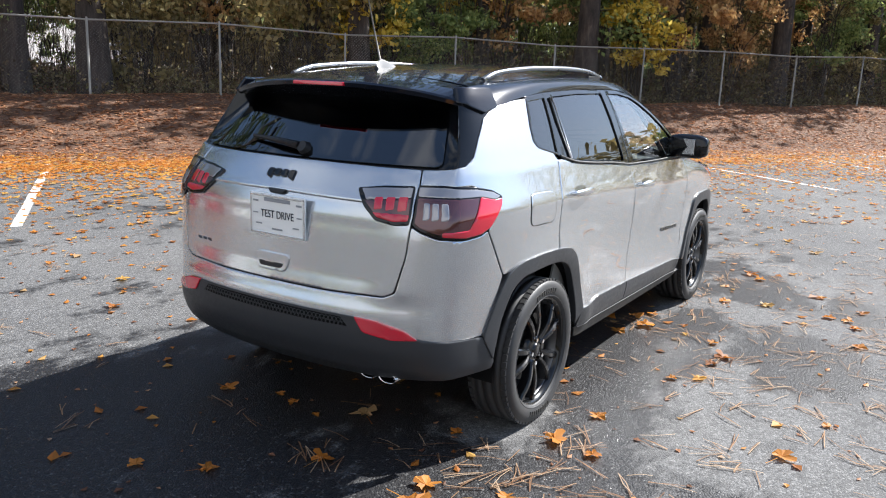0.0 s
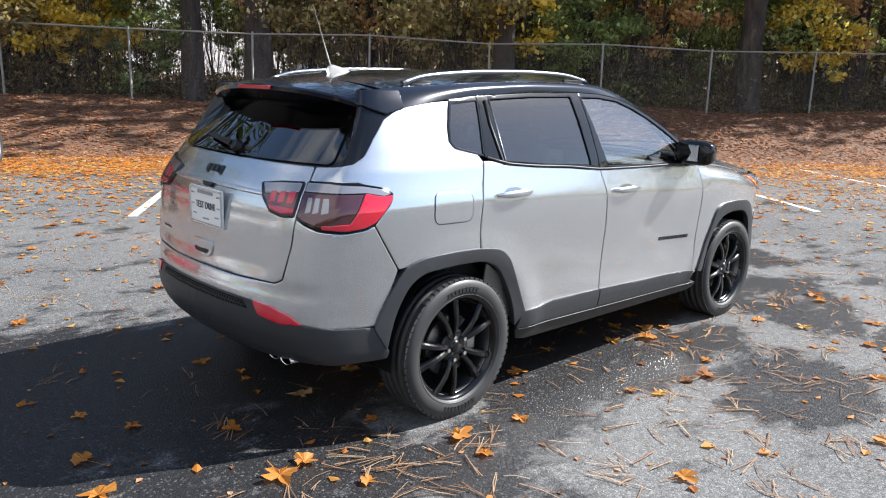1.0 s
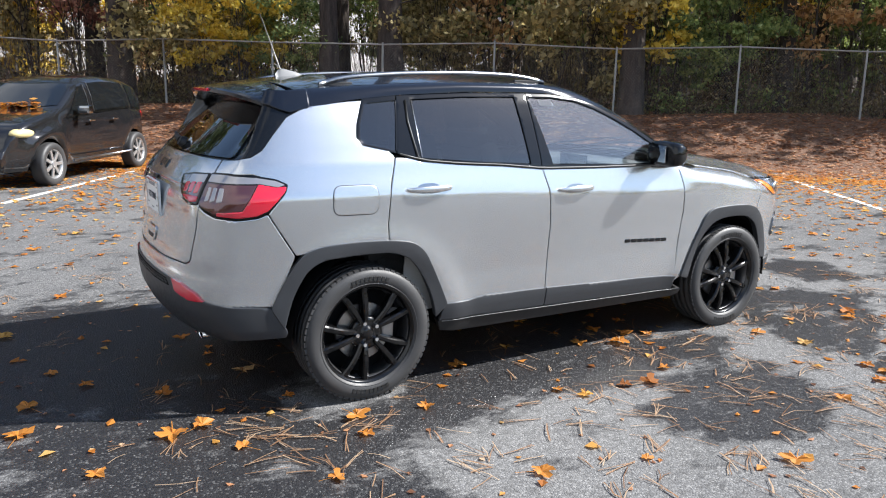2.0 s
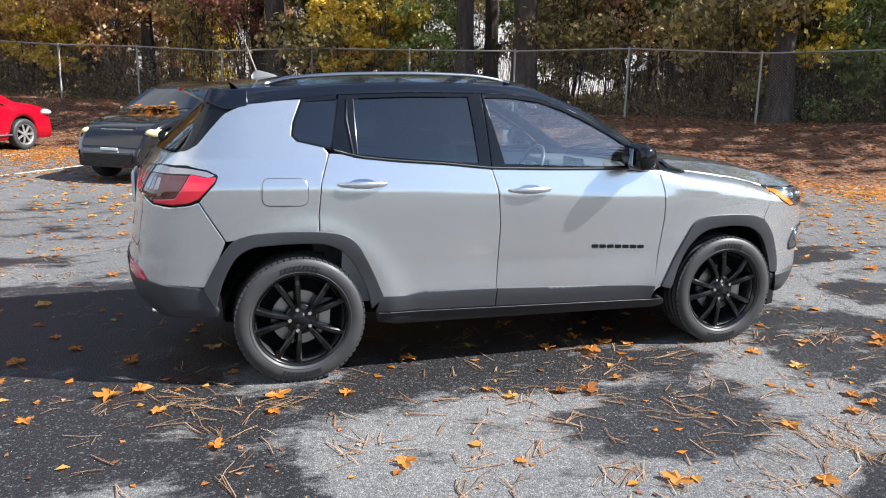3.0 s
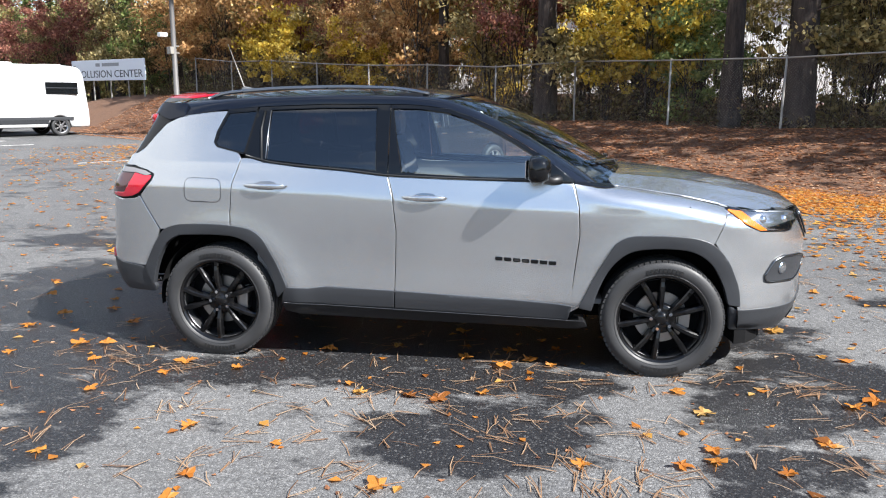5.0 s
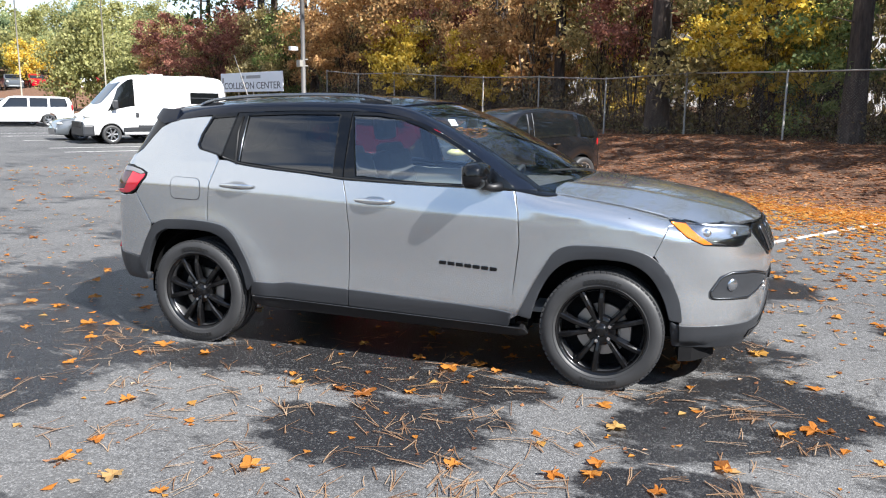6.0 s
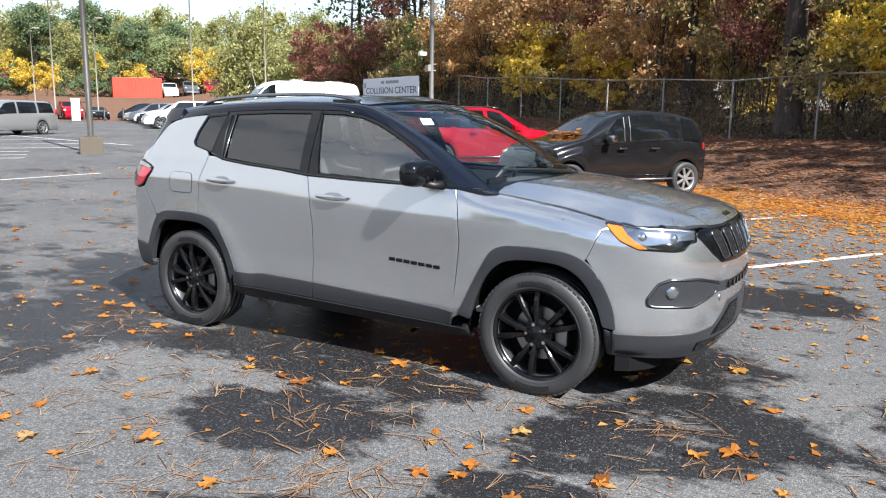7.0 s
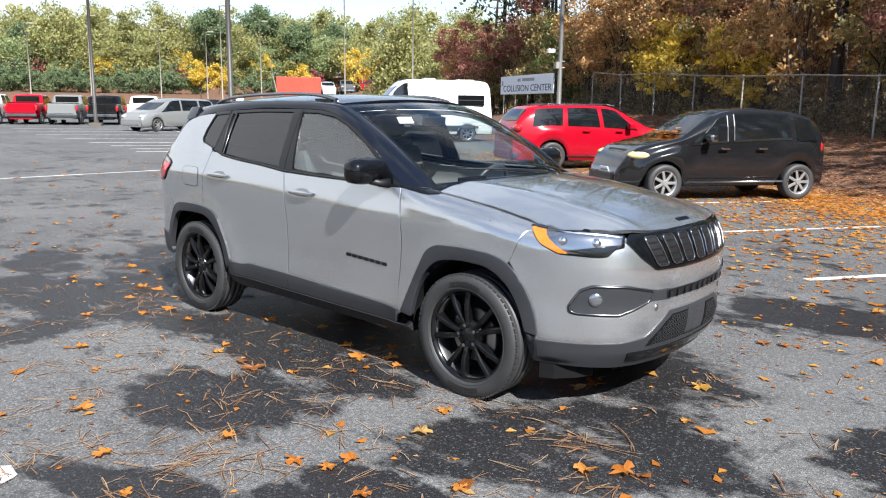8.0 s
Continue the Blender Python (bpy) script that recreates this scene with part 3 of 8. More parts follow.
def woods():
    rng = np.random.default_rng(5)
    pines = [pine_tree(11, 15, 0.20), pine_tree(12, 17, 0.25), pine_tree(13, 13, 0.15), pine_tree(14, 16, 0.30)]
    spots = []
    # the stout trunks that stand out along the fence: u, v, thickness
    stout = ((-1.55, 16.0, 0.66), (-3.1, 15.8, 0.50), (-8.7, 16.0, 0.62), (4.6, 15.7, 0.58), (9.1, 17.8, 0.44), (11.6, 16.0, 0.66), (15.6, 17.0, 0.50), (19.5, 16.4, 0.62), (-14.0, 17.4, 0.40), (-17.5, 19.0, 0.44), (-25.0, 17.6, 0.40), (-33.0, 18.0, 0.44), (24.5, 17.0, 0.5), (30.0, 16.6, 0.6))
    for u in np.arange(-54, 44, 3.1):
        spots.append((u + rng.uniform(-0.9, 0.9), 17.4 + rng.uniform(0, 3.2)))
        spots.append((u + rng.uniform(-0.9, 0.9), 21.5 + rng.uniform(0, 5)))
    for u in np.arange(-32, 50, 4):
        spots.append((u + rng.uniform(-1, 1), 27 + rng.uniform(0, 7)))
    spots = [p for i, p in enumerate(spots) if i < 4 or not clearing(*p) or i % 3 == 0]
    spots = [p for p in spots if all(math.hypot(p[0] - q[0], p[1] - q[1]) > 1.6 for q in stout)]
    scatter_things(pines, spots, rng, (0.85, 1.2))
    for u, v, d in stout:
        p = LOT @ Vector((u, v, float(rise(np.array(u), np.array(v)))))
        w = d / 0.60
        copy_thing(pines[3], Matrix()).matrix_basis = Matrix.Translation(p) @ Matrix.Rotation(u, 4, "Z") @ Matrix.Diagonal((w, w, 1.0, 1))
    green = "green-leaved sapling in the wood behind the fence"
    olive = "olive and yellowing sapling in the wood behind the fence"
    yel = "bright yellow autumn sapling behind the fence"
    org = "orange-brown autumn sapling in the wood"
    red = "dark red autumn sapling in the wood"
    g = "saplings behind the fence"
    S = {
        "G": [sapling(21, 5.0, 1.7, GREEN, 6800, 0.112, label=green, group=g, low=0.0), sapling(22, 6.4, 2.0, GREEN, 7400, 0.122, label=green, group=g, low=0.15)],
        "O": [sapling(23, 4.6, 1.6, OLIVE, 6200, 0.112, label=olive, group=g, low=0.0), sapling(24, 6.8, 2.1, OLIVE, 7400, 0.122, label=olive, group=g, low=0.15)],
        "Y": [sapling(25, 3.8, 1.3, YELLOW, 4800, 0.108, label=yel, group=g, low=0.05), sapling(26, 6.4, 1.9, YELLOW, 5200, 0.122, label=yel, group=g, low=0.35)],
        "R": [sapling(27, 6.4, 1.8, RUSSET, 5400, 0.118, label=red, group=g, low=0.3)],
        "N": [sapling(28, 5.8, 1.9, ORANGE, 5800, 0.118, label=org, group=g, low=0.15)],
    }
    # kinds along the fence from the far lot to the near end
    plan = [(-56, -36, "OGRNO"), (-36, -20, "ORNGN"), (-20, -13, "YORNN"), (-13, -9, "NONRY"), (-9, -4, "YOGNO"), (-4, 2, "GOGNO"), (2, 10, "GGOYG"), (10, 20, "OGGNG"), (20, 46, "GOGNG")]
    take = {k: [] for k in S}
    for a, b, mixk in plan:
        for u in np.arange(a, b, 1.35 if a < 2 else 1.8):
            take[mixk[rng.integers(0, 5)]].append((u + rng.uniform(-0.5, 0.5), 16.3 + rng.uniform(0, 3.5)))
            if rng.uniform() < (0.7 if a < 0 else 0.5):
                take[mixk[rng.integers(0, 5)]].append((u + rng.uniform(-0.5, 0.5), 20.5 + rng.uniform(0, 8)))
    # golden shrubs leaning out over the fence
    gold = sapling(29, 3.7, 1.05, YELLOW, 2900, 0.115, "golden_shrub", "golden yellow shrub leaning out over the fence", "golden shrubs", 0.12)
    for i, (u, v, h) in enumerate(((-21.2, 15.9, 1.05), (-20.5, 16.1, 0.95), (-17.3, 15.9, 0.9), (-16.3, 16.2, 0.7), (-23.4, 16.6, 1.1), (-6.7, 16.0, 0.95), (-5.5, 16.3, 1.1), (5.2, 16.2, 1.2), (13.5, 16.0, 1.1))):
        p = LOT @ Vector((u, v, float(rise(np.array(u), np.array(v)))))
        (copy_thing(gold, Matrix()) if i else gold).matrix_basis = Matrix.Translation(p) @ Matrix.Rotation(i * 1.7, 4, "Z") @ Matrix.Scale(h, 4)
    for k, bases in S.items():
        spots = [q for i, q in enumerate(take[k]) if i < 2 or not clearing(*q) or i % (5 if q[1] < 18 else 3) != 0]
        while len(spots) < len(bases):
            spots.append((rng.uniform(-20, 40), 24.0))
        scatter_things(bases, spots, rng, (0.75, 1.3))
    # brambles and dead stems close behind the fence
    n = 90000
    uu, vv = rng.uniform(-32, 30, n), 15.5 + rng.uniform(0, 1, n) ** 1.3 * 6.5
    top = 0.9 + 0.55 * np.sin(uu * 1.7) + 0.45 * np.sin(uu * 0.61 + vv)
    top = np.where(clearing(uu, vv), top * 0.4, top)
    c = np.stack([uu, vv, rise(uu, vv) + rng.uniform(0, 1, n) ** 1.4 * np.clip(top, 0.25, 2.0)], -1)
    ob = leaf_cloud("bramble_thicket", c, 0.075, BRAMBLE, None, rng=rng)
    ob.matrix_basis = LOT
    tagged(ob, "brown and dull green brambles along the foot of the wood", "undergrowth", kind="stuff")
    n = 5200
    uu, vv, hh = rng.uniform(-32, 30, n), rng.uniform(15.6, 24, n), rng.uniform(0.8, 3.4, n)
    zz, lean = rise(uu, vv), rng.normal(size=(n, 2)) * 0.22
    v4 = np.stack([np.stack([uu - 0.006, vv, zz], -1), np.stack([uu + 0.006, vv, zz], -1), np.stack([uu + lean[:, 0] * hh + 0.004, vv + lean[:, 1] * hh, zz + hh], -1), np.stack([uu + lean[:, 0] * hh - 0.003, vv + lean[:, 1] * hh, zz + hh], -1)], 1).reshape(-1, 3)
    ob = raw("thin_stems", v4.tolist(), [(4 * i, 4 * i + 1, 4 * i + 2, 4 * i + 3) for i in range(n)], BARK)
    ob.matrix_basis = LOT
    tagged(ob, "thin bare stems standing in the undergrowth", "undergrowth", kind="stuff")
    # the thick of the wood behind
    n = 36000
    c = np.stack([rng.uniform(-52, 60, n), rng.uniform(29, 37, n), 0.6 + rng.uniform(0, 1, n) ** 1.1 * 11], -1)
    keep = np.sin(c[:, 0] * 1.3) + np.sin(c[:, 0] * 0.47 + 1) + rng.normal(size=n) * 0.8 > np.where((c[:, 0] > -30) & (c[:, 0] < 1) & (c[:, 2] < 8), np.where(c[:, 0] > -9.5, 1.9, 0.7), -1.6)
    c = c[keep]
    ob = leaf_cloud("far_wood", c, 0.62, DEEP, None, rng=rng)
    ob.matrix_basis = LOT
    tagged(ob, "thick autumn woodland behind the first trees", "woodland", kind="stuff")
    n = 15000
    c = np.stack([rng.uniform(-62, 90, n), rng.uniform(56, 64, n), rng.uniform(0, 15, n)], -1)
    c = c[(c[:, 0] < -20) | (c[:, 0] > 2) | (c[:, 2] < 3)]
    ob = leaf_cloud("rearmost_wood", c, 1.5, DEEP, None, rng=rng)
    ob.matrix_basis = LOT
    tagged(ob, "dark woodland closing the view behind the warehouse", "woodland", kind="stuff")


woods()


def leaf_shape(seed):
    """A five-lobed leaf, curled, about 1 across, with a stalk: vertices and faces."""
    rng = np.random.default_rng(seed)
    verts, faces = [(0, 0, 0.05)], []
    n = 20
    for i in range(n):
        w = 2 * math.pi * i / n - math.pi / 2
        lobe = 0.5 * (0.52 + 0.48 * abs(math.cos(2.5 * (w + math.pi / 2) + math.pi / 2)) ** 1.3) * rng.uniform(0.6, 1.15) * (1.0 if math.sin(w) > -0.3 else 0.75)
        if i == 0:
            lobe *= 0.5
        z = 0.18 * math.cos(w * 2 + seed) * lobe + rng.uniform(0, 0.08) + 0.07
        verts.append((lobe * math.cos(w), lobe * math.sin(w), z))
    for i in range(n):
        faces.append((0, 1 + i, 1 + (i + 1) % n))
    q = len(verts)
    verts += [(-0.012, -0.2, 0.05), (0.012, -0.2, 0.05), (0.02, -0.75, 0.03), (0.0, -0.75, 0.03)]
    faces.append((q, q + 1, q + 2, q + 3))
    return np.array(verts), faces


def scattered(name, shapes, places, sizes, material, label, category, z=0.003, lift=None):
    """All the leaves of one kind as one mesh."""
    rng = np.random.default_rng(len(places))
    verts, faces, k = [], [], 0
    for i, (x, y) in enumerate(places):
        v, f = shapes[i % len(shapes)]
        w = rng.uniform(0, 6.28)
        c, s = math.cos(w), math.sin(w)
        q = v * sizes[i]
        q = np.stack([q[:, 0] * c - q[:, 1] * s + x, q[:, 0] * s + q[:, 1] * c + y, q[:, 2] + z + (lift[i] if lift is not None else 0)], -1)
        verts.append(q)
        faces += [tuple(a + k for a in ff) for ff in f]
        k += len(v)
    me = bpy.data.meshes.new(name)
    me.from_pydata(np.concatenate(verts).tolist(), [], faces)
    me.update()
    return tagged(link(name, me, material), label, category, kind="stuff")


def lot_xy(uv):
    c, s = math.cos(radians(-34)), math.sin(radians(-34))
    return np.stack([uv[:, 0] * c - uv[:, 1] * s, uv[:, 0] * s + uv[:, 1] * c], -1)


LEAVES = [leaf_shape(i) for i in range(6)]
rng = np.random.default_rng(77)
# the bank: brown leaves all over the straw
uv = np.stack([rng.uniform(-29, 34, 85000), EDGE - 0.5 + rng.uniform(0, 1, 85000) ** 1.1 * 7.5], -1)
simple = [(np.array([(-0.5, 0, 0.08), (0, -0.3, 0.02), (0.5, 0, 0.17), (0, 0.3, 0.03)]), [(0, 1, 2), (0, 2, 3)]), (np.array([(-0.5, 0, 0.02), (0, -0.34, 0.17), (0.45, 0, 0.03), (0, 0.34, 0.13)]), [(0, 1, 2), (0, 2, 3)])]
scattered("bank_leaf_litter", simple, lot_xy(uv), rng.uniform(0.04, 0.14, len(uv)), BROWN_LITTER, "brown leaves lying thick on the bank", "leaf litter", lift=rise(uv[:, 0], uv[:, 1]))
# the strip of orange leaves along the bank's foot, thinning towards the car
v = EDGE + 0.5 - np.abs(rng.normal(size=24000)) * 2.9
uv = np.stack([rng.uniform(-20, 32, 24000), v], -1)
uv = uv[(uv[:, 1] > 0) & (np.sin(uv[:, 0] * 1.1) + np.sin(uv[:, 0] * 0.43 + 2) + rng.normal(size=len(uv)) > -0.6)]
# heaped drifts right at the foot
ctr = np.stack([rng.uniform(-19, 14, 130), 9.9 + rng.normal(size=130) * 0.62], -1)
ctr = np.concatenate([ctr, np.stack([rng.uniform(-7, 3, 60), 9.6 + rng.normal(size=60) * 0.7], -1)])
heap = ctr[rng.integers(0, len(ctr), 15000)] + rng.normal(size=(15000, 2)) * (0.42, 0.17)
uv = np.concatenate([uv, heap[heap[:, 1] < 11.2]])
pick = rng.uniform(size=len(uv)) < 0.14
fl = uv[~pick]
scattered("orange_leaf_flakes", simple, lot_xy(fl), rng.uniform(0.045, 0.125, len(fl)), LITTER, "small orange leaves drifted along the foot of the bank", "leaf litter", lift=rise(fl[:, 0], fl[:, 1]))
uv = uv[pick]
scattered("orange_leaf_drift", LEAVES, lot_xy(uv), rng.uniform(0.05, 0.15, len(uv)), LITTER, "orange autumn leaves drifted along the foot of the bank", "leaf litter", lift=rise(uv[:, 0], uv[:, 1]))
# loose leaves over the open asphalt
uv = np.stack([rng.uniform(-16, 20, 8200), rng.uniform(-6, 9.5, 8200)], -1)
keep = rng.uniform(size=len(uv)) < np.clip((uv[:, 1] + 7) / 15, 0.10, 1)
xy = lot_xy(uv[keep])
more = np.stack([rng.uniform(-17, 16, 6500), 9.6 - np.abs(rng.normal(size=6500)) * 2.6], -1)
xy = np.concatenate([xy, lot_xy(more)])
scattered("loose_flakes", simple, xy[::1] + 0.31, rng.uniform(0.025, 0.085, len(xy)), LITTER, "small broken orange leaves on asphalt", "leaf litter")
xy = xy[1::4]
scattered("loose_leaves", LEAVES, xy, rng.uniform(0.07, 0.155, len(xy)), LITTER, "scattered orange and yellow leaves on asphalt", "leaf litter")
xy = np.stack([rng.uniform(-5, 8, 2200), rng.uniform(-6, 6, 2200)], -1)
scattered("leaf_crumbs", simple, xy, rng.uniform(0.012, 0.045, len(xy)), BROWN_LITTER, "crumbs of dry brown leaf on asphalt", "leaf litter")
# leaves that lie singly by the car
for x, y, s in ((-0.18, -1.04, .13), (0.268, -1.924, .13), (-1.606, -0.523, .14), (-1.0, -0.834, .17), (-0.86, -0.80, .13), (0.611, -0.689, .13), (1.74, -0.819, .15), (2.02, -0.78, .09), (2.7, -1.113, .11),
                (1.317, -2.378, .13), (2.159, -2.055, .11), (1.656, -1.288, .09), (-1.55, -0.2, .13), (-0.75, -1.1, .10), (0.9, -1.25, .08), (1.9, -2.55, .11), (2.75, -1.95, .10), (3.3, -1.7, .10), (2.5, -2.75, .13),
                (-1.35, -1.05, .10), (-0.5, -1.55, .09), (0.5, -2.6, .11), (3.6, -1.2, .12), (3.9, -2.2, .12), (0.75, -2.05, .07), (-2.0, 0.3, .12), (-1.9, -0.5, .12)):
    vv, ff = LEAVES[int(abs(x * 37)) % 6]
    ob = raw("fallen_leaf", (vv * s * 1.15).tolist(), ff, LITTER)
    ob.matrix_basis = pose(x, y, 0.004, 0, 0, (x * 911) % 360)
    tagged(ob, "curled orange autumn leaf lying on the asphalt", "leaf", "leaves by the car")


def needles():
    """Shed pine needles, in bundles of two or three, and heaps of bundles."""
    rng = np.random.default_rng(9)
    heads = np.stack([rng.uniform(-4.5, 8, 420), rng.uniform(-5.2, 6, 420)], -1)
    heads = np.concatenate([heads, rng.normal(size=(150, 2)) * (1.5, 0.8) + (3.1, -1.9), rng.normal(size=(45, 2)) * (1.3, 0.6) + (1.4, -1.7), rng.normal(size=(40, 2)) * (1.2, 0.7) + (0.0, -2.0)])
    verts, faces = [], []
    for hx, hy in heads:
        base = rng.uniform(0, 6.28)
        for j in range(rng.integers(1, 9) if rng.uniform() < 0.4 else rng.integers(1, 3)):
            w = base + rng.normal() * 0.6 + (math.pi if rng.uniform() < 0.3 else 0)
            ln = rng.uniform(0.08, 0.20)
            x, y = hx + rng.normal() * 0.07, hy + rng.normal() * 0.07
            for m in range(rng.integers(1, 4)):
                w2 = w + rng.normal() * 0.07
                c, s, t = math.cos(w2), math.sin(w2), 0.0020
                bend = rng.normal() * 0.14
                q = len(verts)
                for a in (0, 0.5, 1):
                    px = x + c * ln * a - s * bend * ln * a * a
                    py = y + s * ln * a + c * bend * ln * a * a
                    zz = 0.004 + 0.008 * rng.uniform() + 0.010 * a * (1 - a)
                    verts += [(px - s * t, py + c * t, zz), (px + s * t, py - c * t, zz)]
                faces += [(q, q + 1, q + 3, q + 2), (q + 2, q + 3, q + 5, q + 4)]
    ob = raw("pine_needle_litter", verts, faces, NEEDLE)
    tagged(ob, "fallen orange-brown pine needles strewn on the asphalt", "pine needles", kind="stuff")


needles()

# ---------------------------------------------------------------- the silver SUV: its surfaces
# x forwards from the rear axle, y to its left, z up
from mathutils.geometry import delaunay_2d_cdt

WB, HUB = 2.636, 0.345


def table(pts, soft=0.0):
    """A smooth curve through (a, b) pairs: linear, then blurred by soft."""
    a = np.array([p[0] for p in pts], float)
    b = np.array([p[1] for p in pts], float)
    if not soft:
        return lambda t: np.interp(t, a, b)
    g = np.arange(a[0] - 4 * soft, a[-1] + 4 * soft, soft / 5)
    ext = np.where(g < a[0], b[0] + (g - a[0]) * (b[1] - b[0]) / (a[1] - a[0]), np.where(g > a[-1], b[-1] + (g - a[-1]) * (b[-1] - b[-2]) / (a[-1] - a[-2]), np.interp(g, a, b)))
    w = np.exp(-0.5 * (np.arange(-15, 16) / 5) ** 2)
    w /= w.sum()
    sm = np.convolve(np.pad(ext, 15, mode="edge"), w, mode="valid")
    return lambda t: np.interp(t, g, sm)


# plan at full width, right half, rear centre to front centre
PLAN = [(-0.925, 0), (-0.917, -0.285), (-0.872, -0.565), (-0.785, -0.762), (-0.61, -0.84), (-0.36, -0.88), (0.0, -0.897), (0.6, -0.903), (1.3, -0.905), (2.0, -0.905),
        (2.5, -0.90), (2.85, -0.882), (3.065, -0.845), (3.235, -0.775), (3.395, -0.66), (3.50, -0.495), (3.548, -0.255), (3.56, 0)]


def plan_curve():
    p = np.array(PLAN)
    for _ in range(4):  # corner cutting rounds it off
        q = np.empty((2 * len(p), 2))
        q[0], q[-1] = p[0], p[-1]
        q[1:-1:2] = 0.75 * p[:-1] + 0.25 * p[1:]
        q[2::2] = 0.25 * p[:-1] + 0.75 * p[1:]
        p = q
    d = np.r_[0, np.cumsum(np.hypot(*np.diff(p, axis=0).T))]
    keep = np.r_[True, np.diff(d) > 1e-9]
    return d[keep], p[keep]


ARC, RIM_XY = plan_curve()
LEN = ARC[-1]
ARC_T = np.gradient(RIM_XY, ARC, axis=0)
ARC_T /= np.linalg.norm(ARC_T, axis=1)[:, None]

WIDTH = table([(0.15, 0.80), (0.25, 0.845), (0.33, 0.872), (0.42, 0.889), (0.50, 0.888), (0.60, 0.886), (0.75, 0.893), (0.92, 0.904), (0.995, 0.905), (1.03, 0.897), (1.14, 0.868), (1.20, 0.853),
               (1.30, 0.812), (1.40, 0.768), (1.50, 0.718), (1.56, 0.680), (1.62, 0.63)], 0.012)
REAR = table([(0.15, 0.26), (0.27, 0.20), (0.34, 0.13), (0.42, 0.045), (0.50, 0.008), (0.56, 0.0), (0.60, 0.0), (0.66, 0.004), (0.70, 0.014), (0.76, 0.012), (0.86, 0.024), (0.97, 0.036), (1.03, 0.048), (1.10, 0.085),
              (1.18, 0.142), (1.22, 0.176), (1.30, 0.268), (1.40, 0.378), (1.50, 0.483), (1.60, 0.583)], 0.012)
FRONT = table([(0.15, 0.14), (0.26, 0.10), (0.34, 0.045), (0.44, 0.02), (0.52, 0.015), (0.60, 0.02), (0.70, 0.006), (0.78, 0.008), (0.88, 0.04), (0.95, 0.075), (1.0, 0.13), (1.05, 0.2), (1.2, 0.4)], 0.012)
EDGE_Z = table([(1.9, 1.14), (2.2, 1.118), (2.45, 1.092), (2.75, 1.048), (2.95, 1.004), (3.1, 0.970), (3.3, 0.958), (3.6, 0.945)], 0.03)


def smoothstep(x, a, b):
    t = np.clip((x - a) / (b - a), 0, 1)
    return t * t * (3 - 2 * t)


def body(s, z):
    """The body's skin: s along the plan from the rear centre (negative: left side), z up."""
    s = np.asarray(s, float)
    z = np.asarray(z, float)
    q = np.clip(np.abs(s), 0, LEN)
    side = np.where(s < 0, 1.0, -1.0)
    px, py = np.interp(q, ARC, RIM_XY[:, 0]), -np.interp(q, ARC, RIM_XY[:, 1])
    tx, ty = np.interp(q, ARC, ARC_T[:, 0]), np.interp(q, ARC, ARC_T[:, 1])
    nx = ty / np.hypot(tx, ty)  # outward normal is (ty, -tx)
    wr, wf = np.clip(-nx, 0, 1) ** 0.85, np.clip(nx, 0, 1) ** 0.85
    wr = np.where(px < 1, wr, 0)
    wf = np.where(px > 1, wf, 0)
    # the shoulder line falls towards the front
    drop = 0.052 * np.clip(px - 1.2, -1.2, 1.0) * np.exp(-(((z - 1.02) / 0.13) ** 2))
    w = WIDTH(z + drop) / 0.905
    # the wings roll over into the bonnet
    ez = EDGE_Z(px)
    zs = ez - 0.115
    t = np.clip((z - zs) / (ez - zs), 0, 1)
    roll = 1.0 - (0.226 - 0.18 * smoothstep(px, 2.98, 3.2)) * (1 - np.sqrt(np.clip(1 - 0.97 * t * t, 0, 1)))
    front = smoothstep(px, 2.02, 2.40)
    w = w * (1 - front) + np.minimum(np.where(z > 0.97, 1.0, w), 1.0) * roll * front
    # swollen round the wheels
    flare = 0.0
    for hx in (0.0, WB):
        r = np.hypot(px - hx, z - HUB)
        flare = flare + 0.016 * np.exp(-(((r - 0.47) / 0.085) ** 2)) * (z > 0.3)
    x = px + wr * REAR(z) - wf * FRONT(z)
    # the tailgate is set in behind the bumper
    x = x + 0.022 * smoothstep(z, 0.66, 0.80) * (1 - smoothstep(z, 0.98, 1.12)) * (1 - smoothstep(q, 0.45, 0.66))
    y = py * w + flare * (1 - wr) * (1 - wf) * (py > 0.5)
    return np.stack([x, y * side, z], -1)


def s_of(x):
    """Way along the plan at which the right side stands at x."""
    return np.interp(x, RIM_XY[:, 0], ARC)


def s_rear(y):
    y = np.asarray(y, float)
    n = np.searchsorted(RIM_XY[:, 0], 0.3)
    return np.sign(y) * -1 * np.interp(np.abs(y), -RIM_XY[:n, 1], ARC[:n])


def side_at(X, z):
    """The plan's x at which the right flank really stands at X, at height z."""
    n = np.searchsorted(RIM_XY[:, 0], 1.0)
    real = body(ARC[:n], np.full(n, float(z)))[:, 0]
    return float(np.interp(X, real, RIM_XY[:n, 0]))


def side_skin(x, z):
    return body(s_of(x), z)


def side_left(x, z):
    return body(-s_of(x), z)


def rear_skin(y, z):
    """Addressed by y at full width, from the rear; positive y is the left."""
    return body(s_rear(y), z)


def front_skin(y, z):
    y = np.asarray(y, float)
    n = np.searchsorted(RIM_XY[:, 0], 2.3)
    q = np.interp(np.abs(y), -RIM_XY[n:, 1][::-1], ARC[n:][::-1])
    return body(np.where(y > 0, -q, q), z)


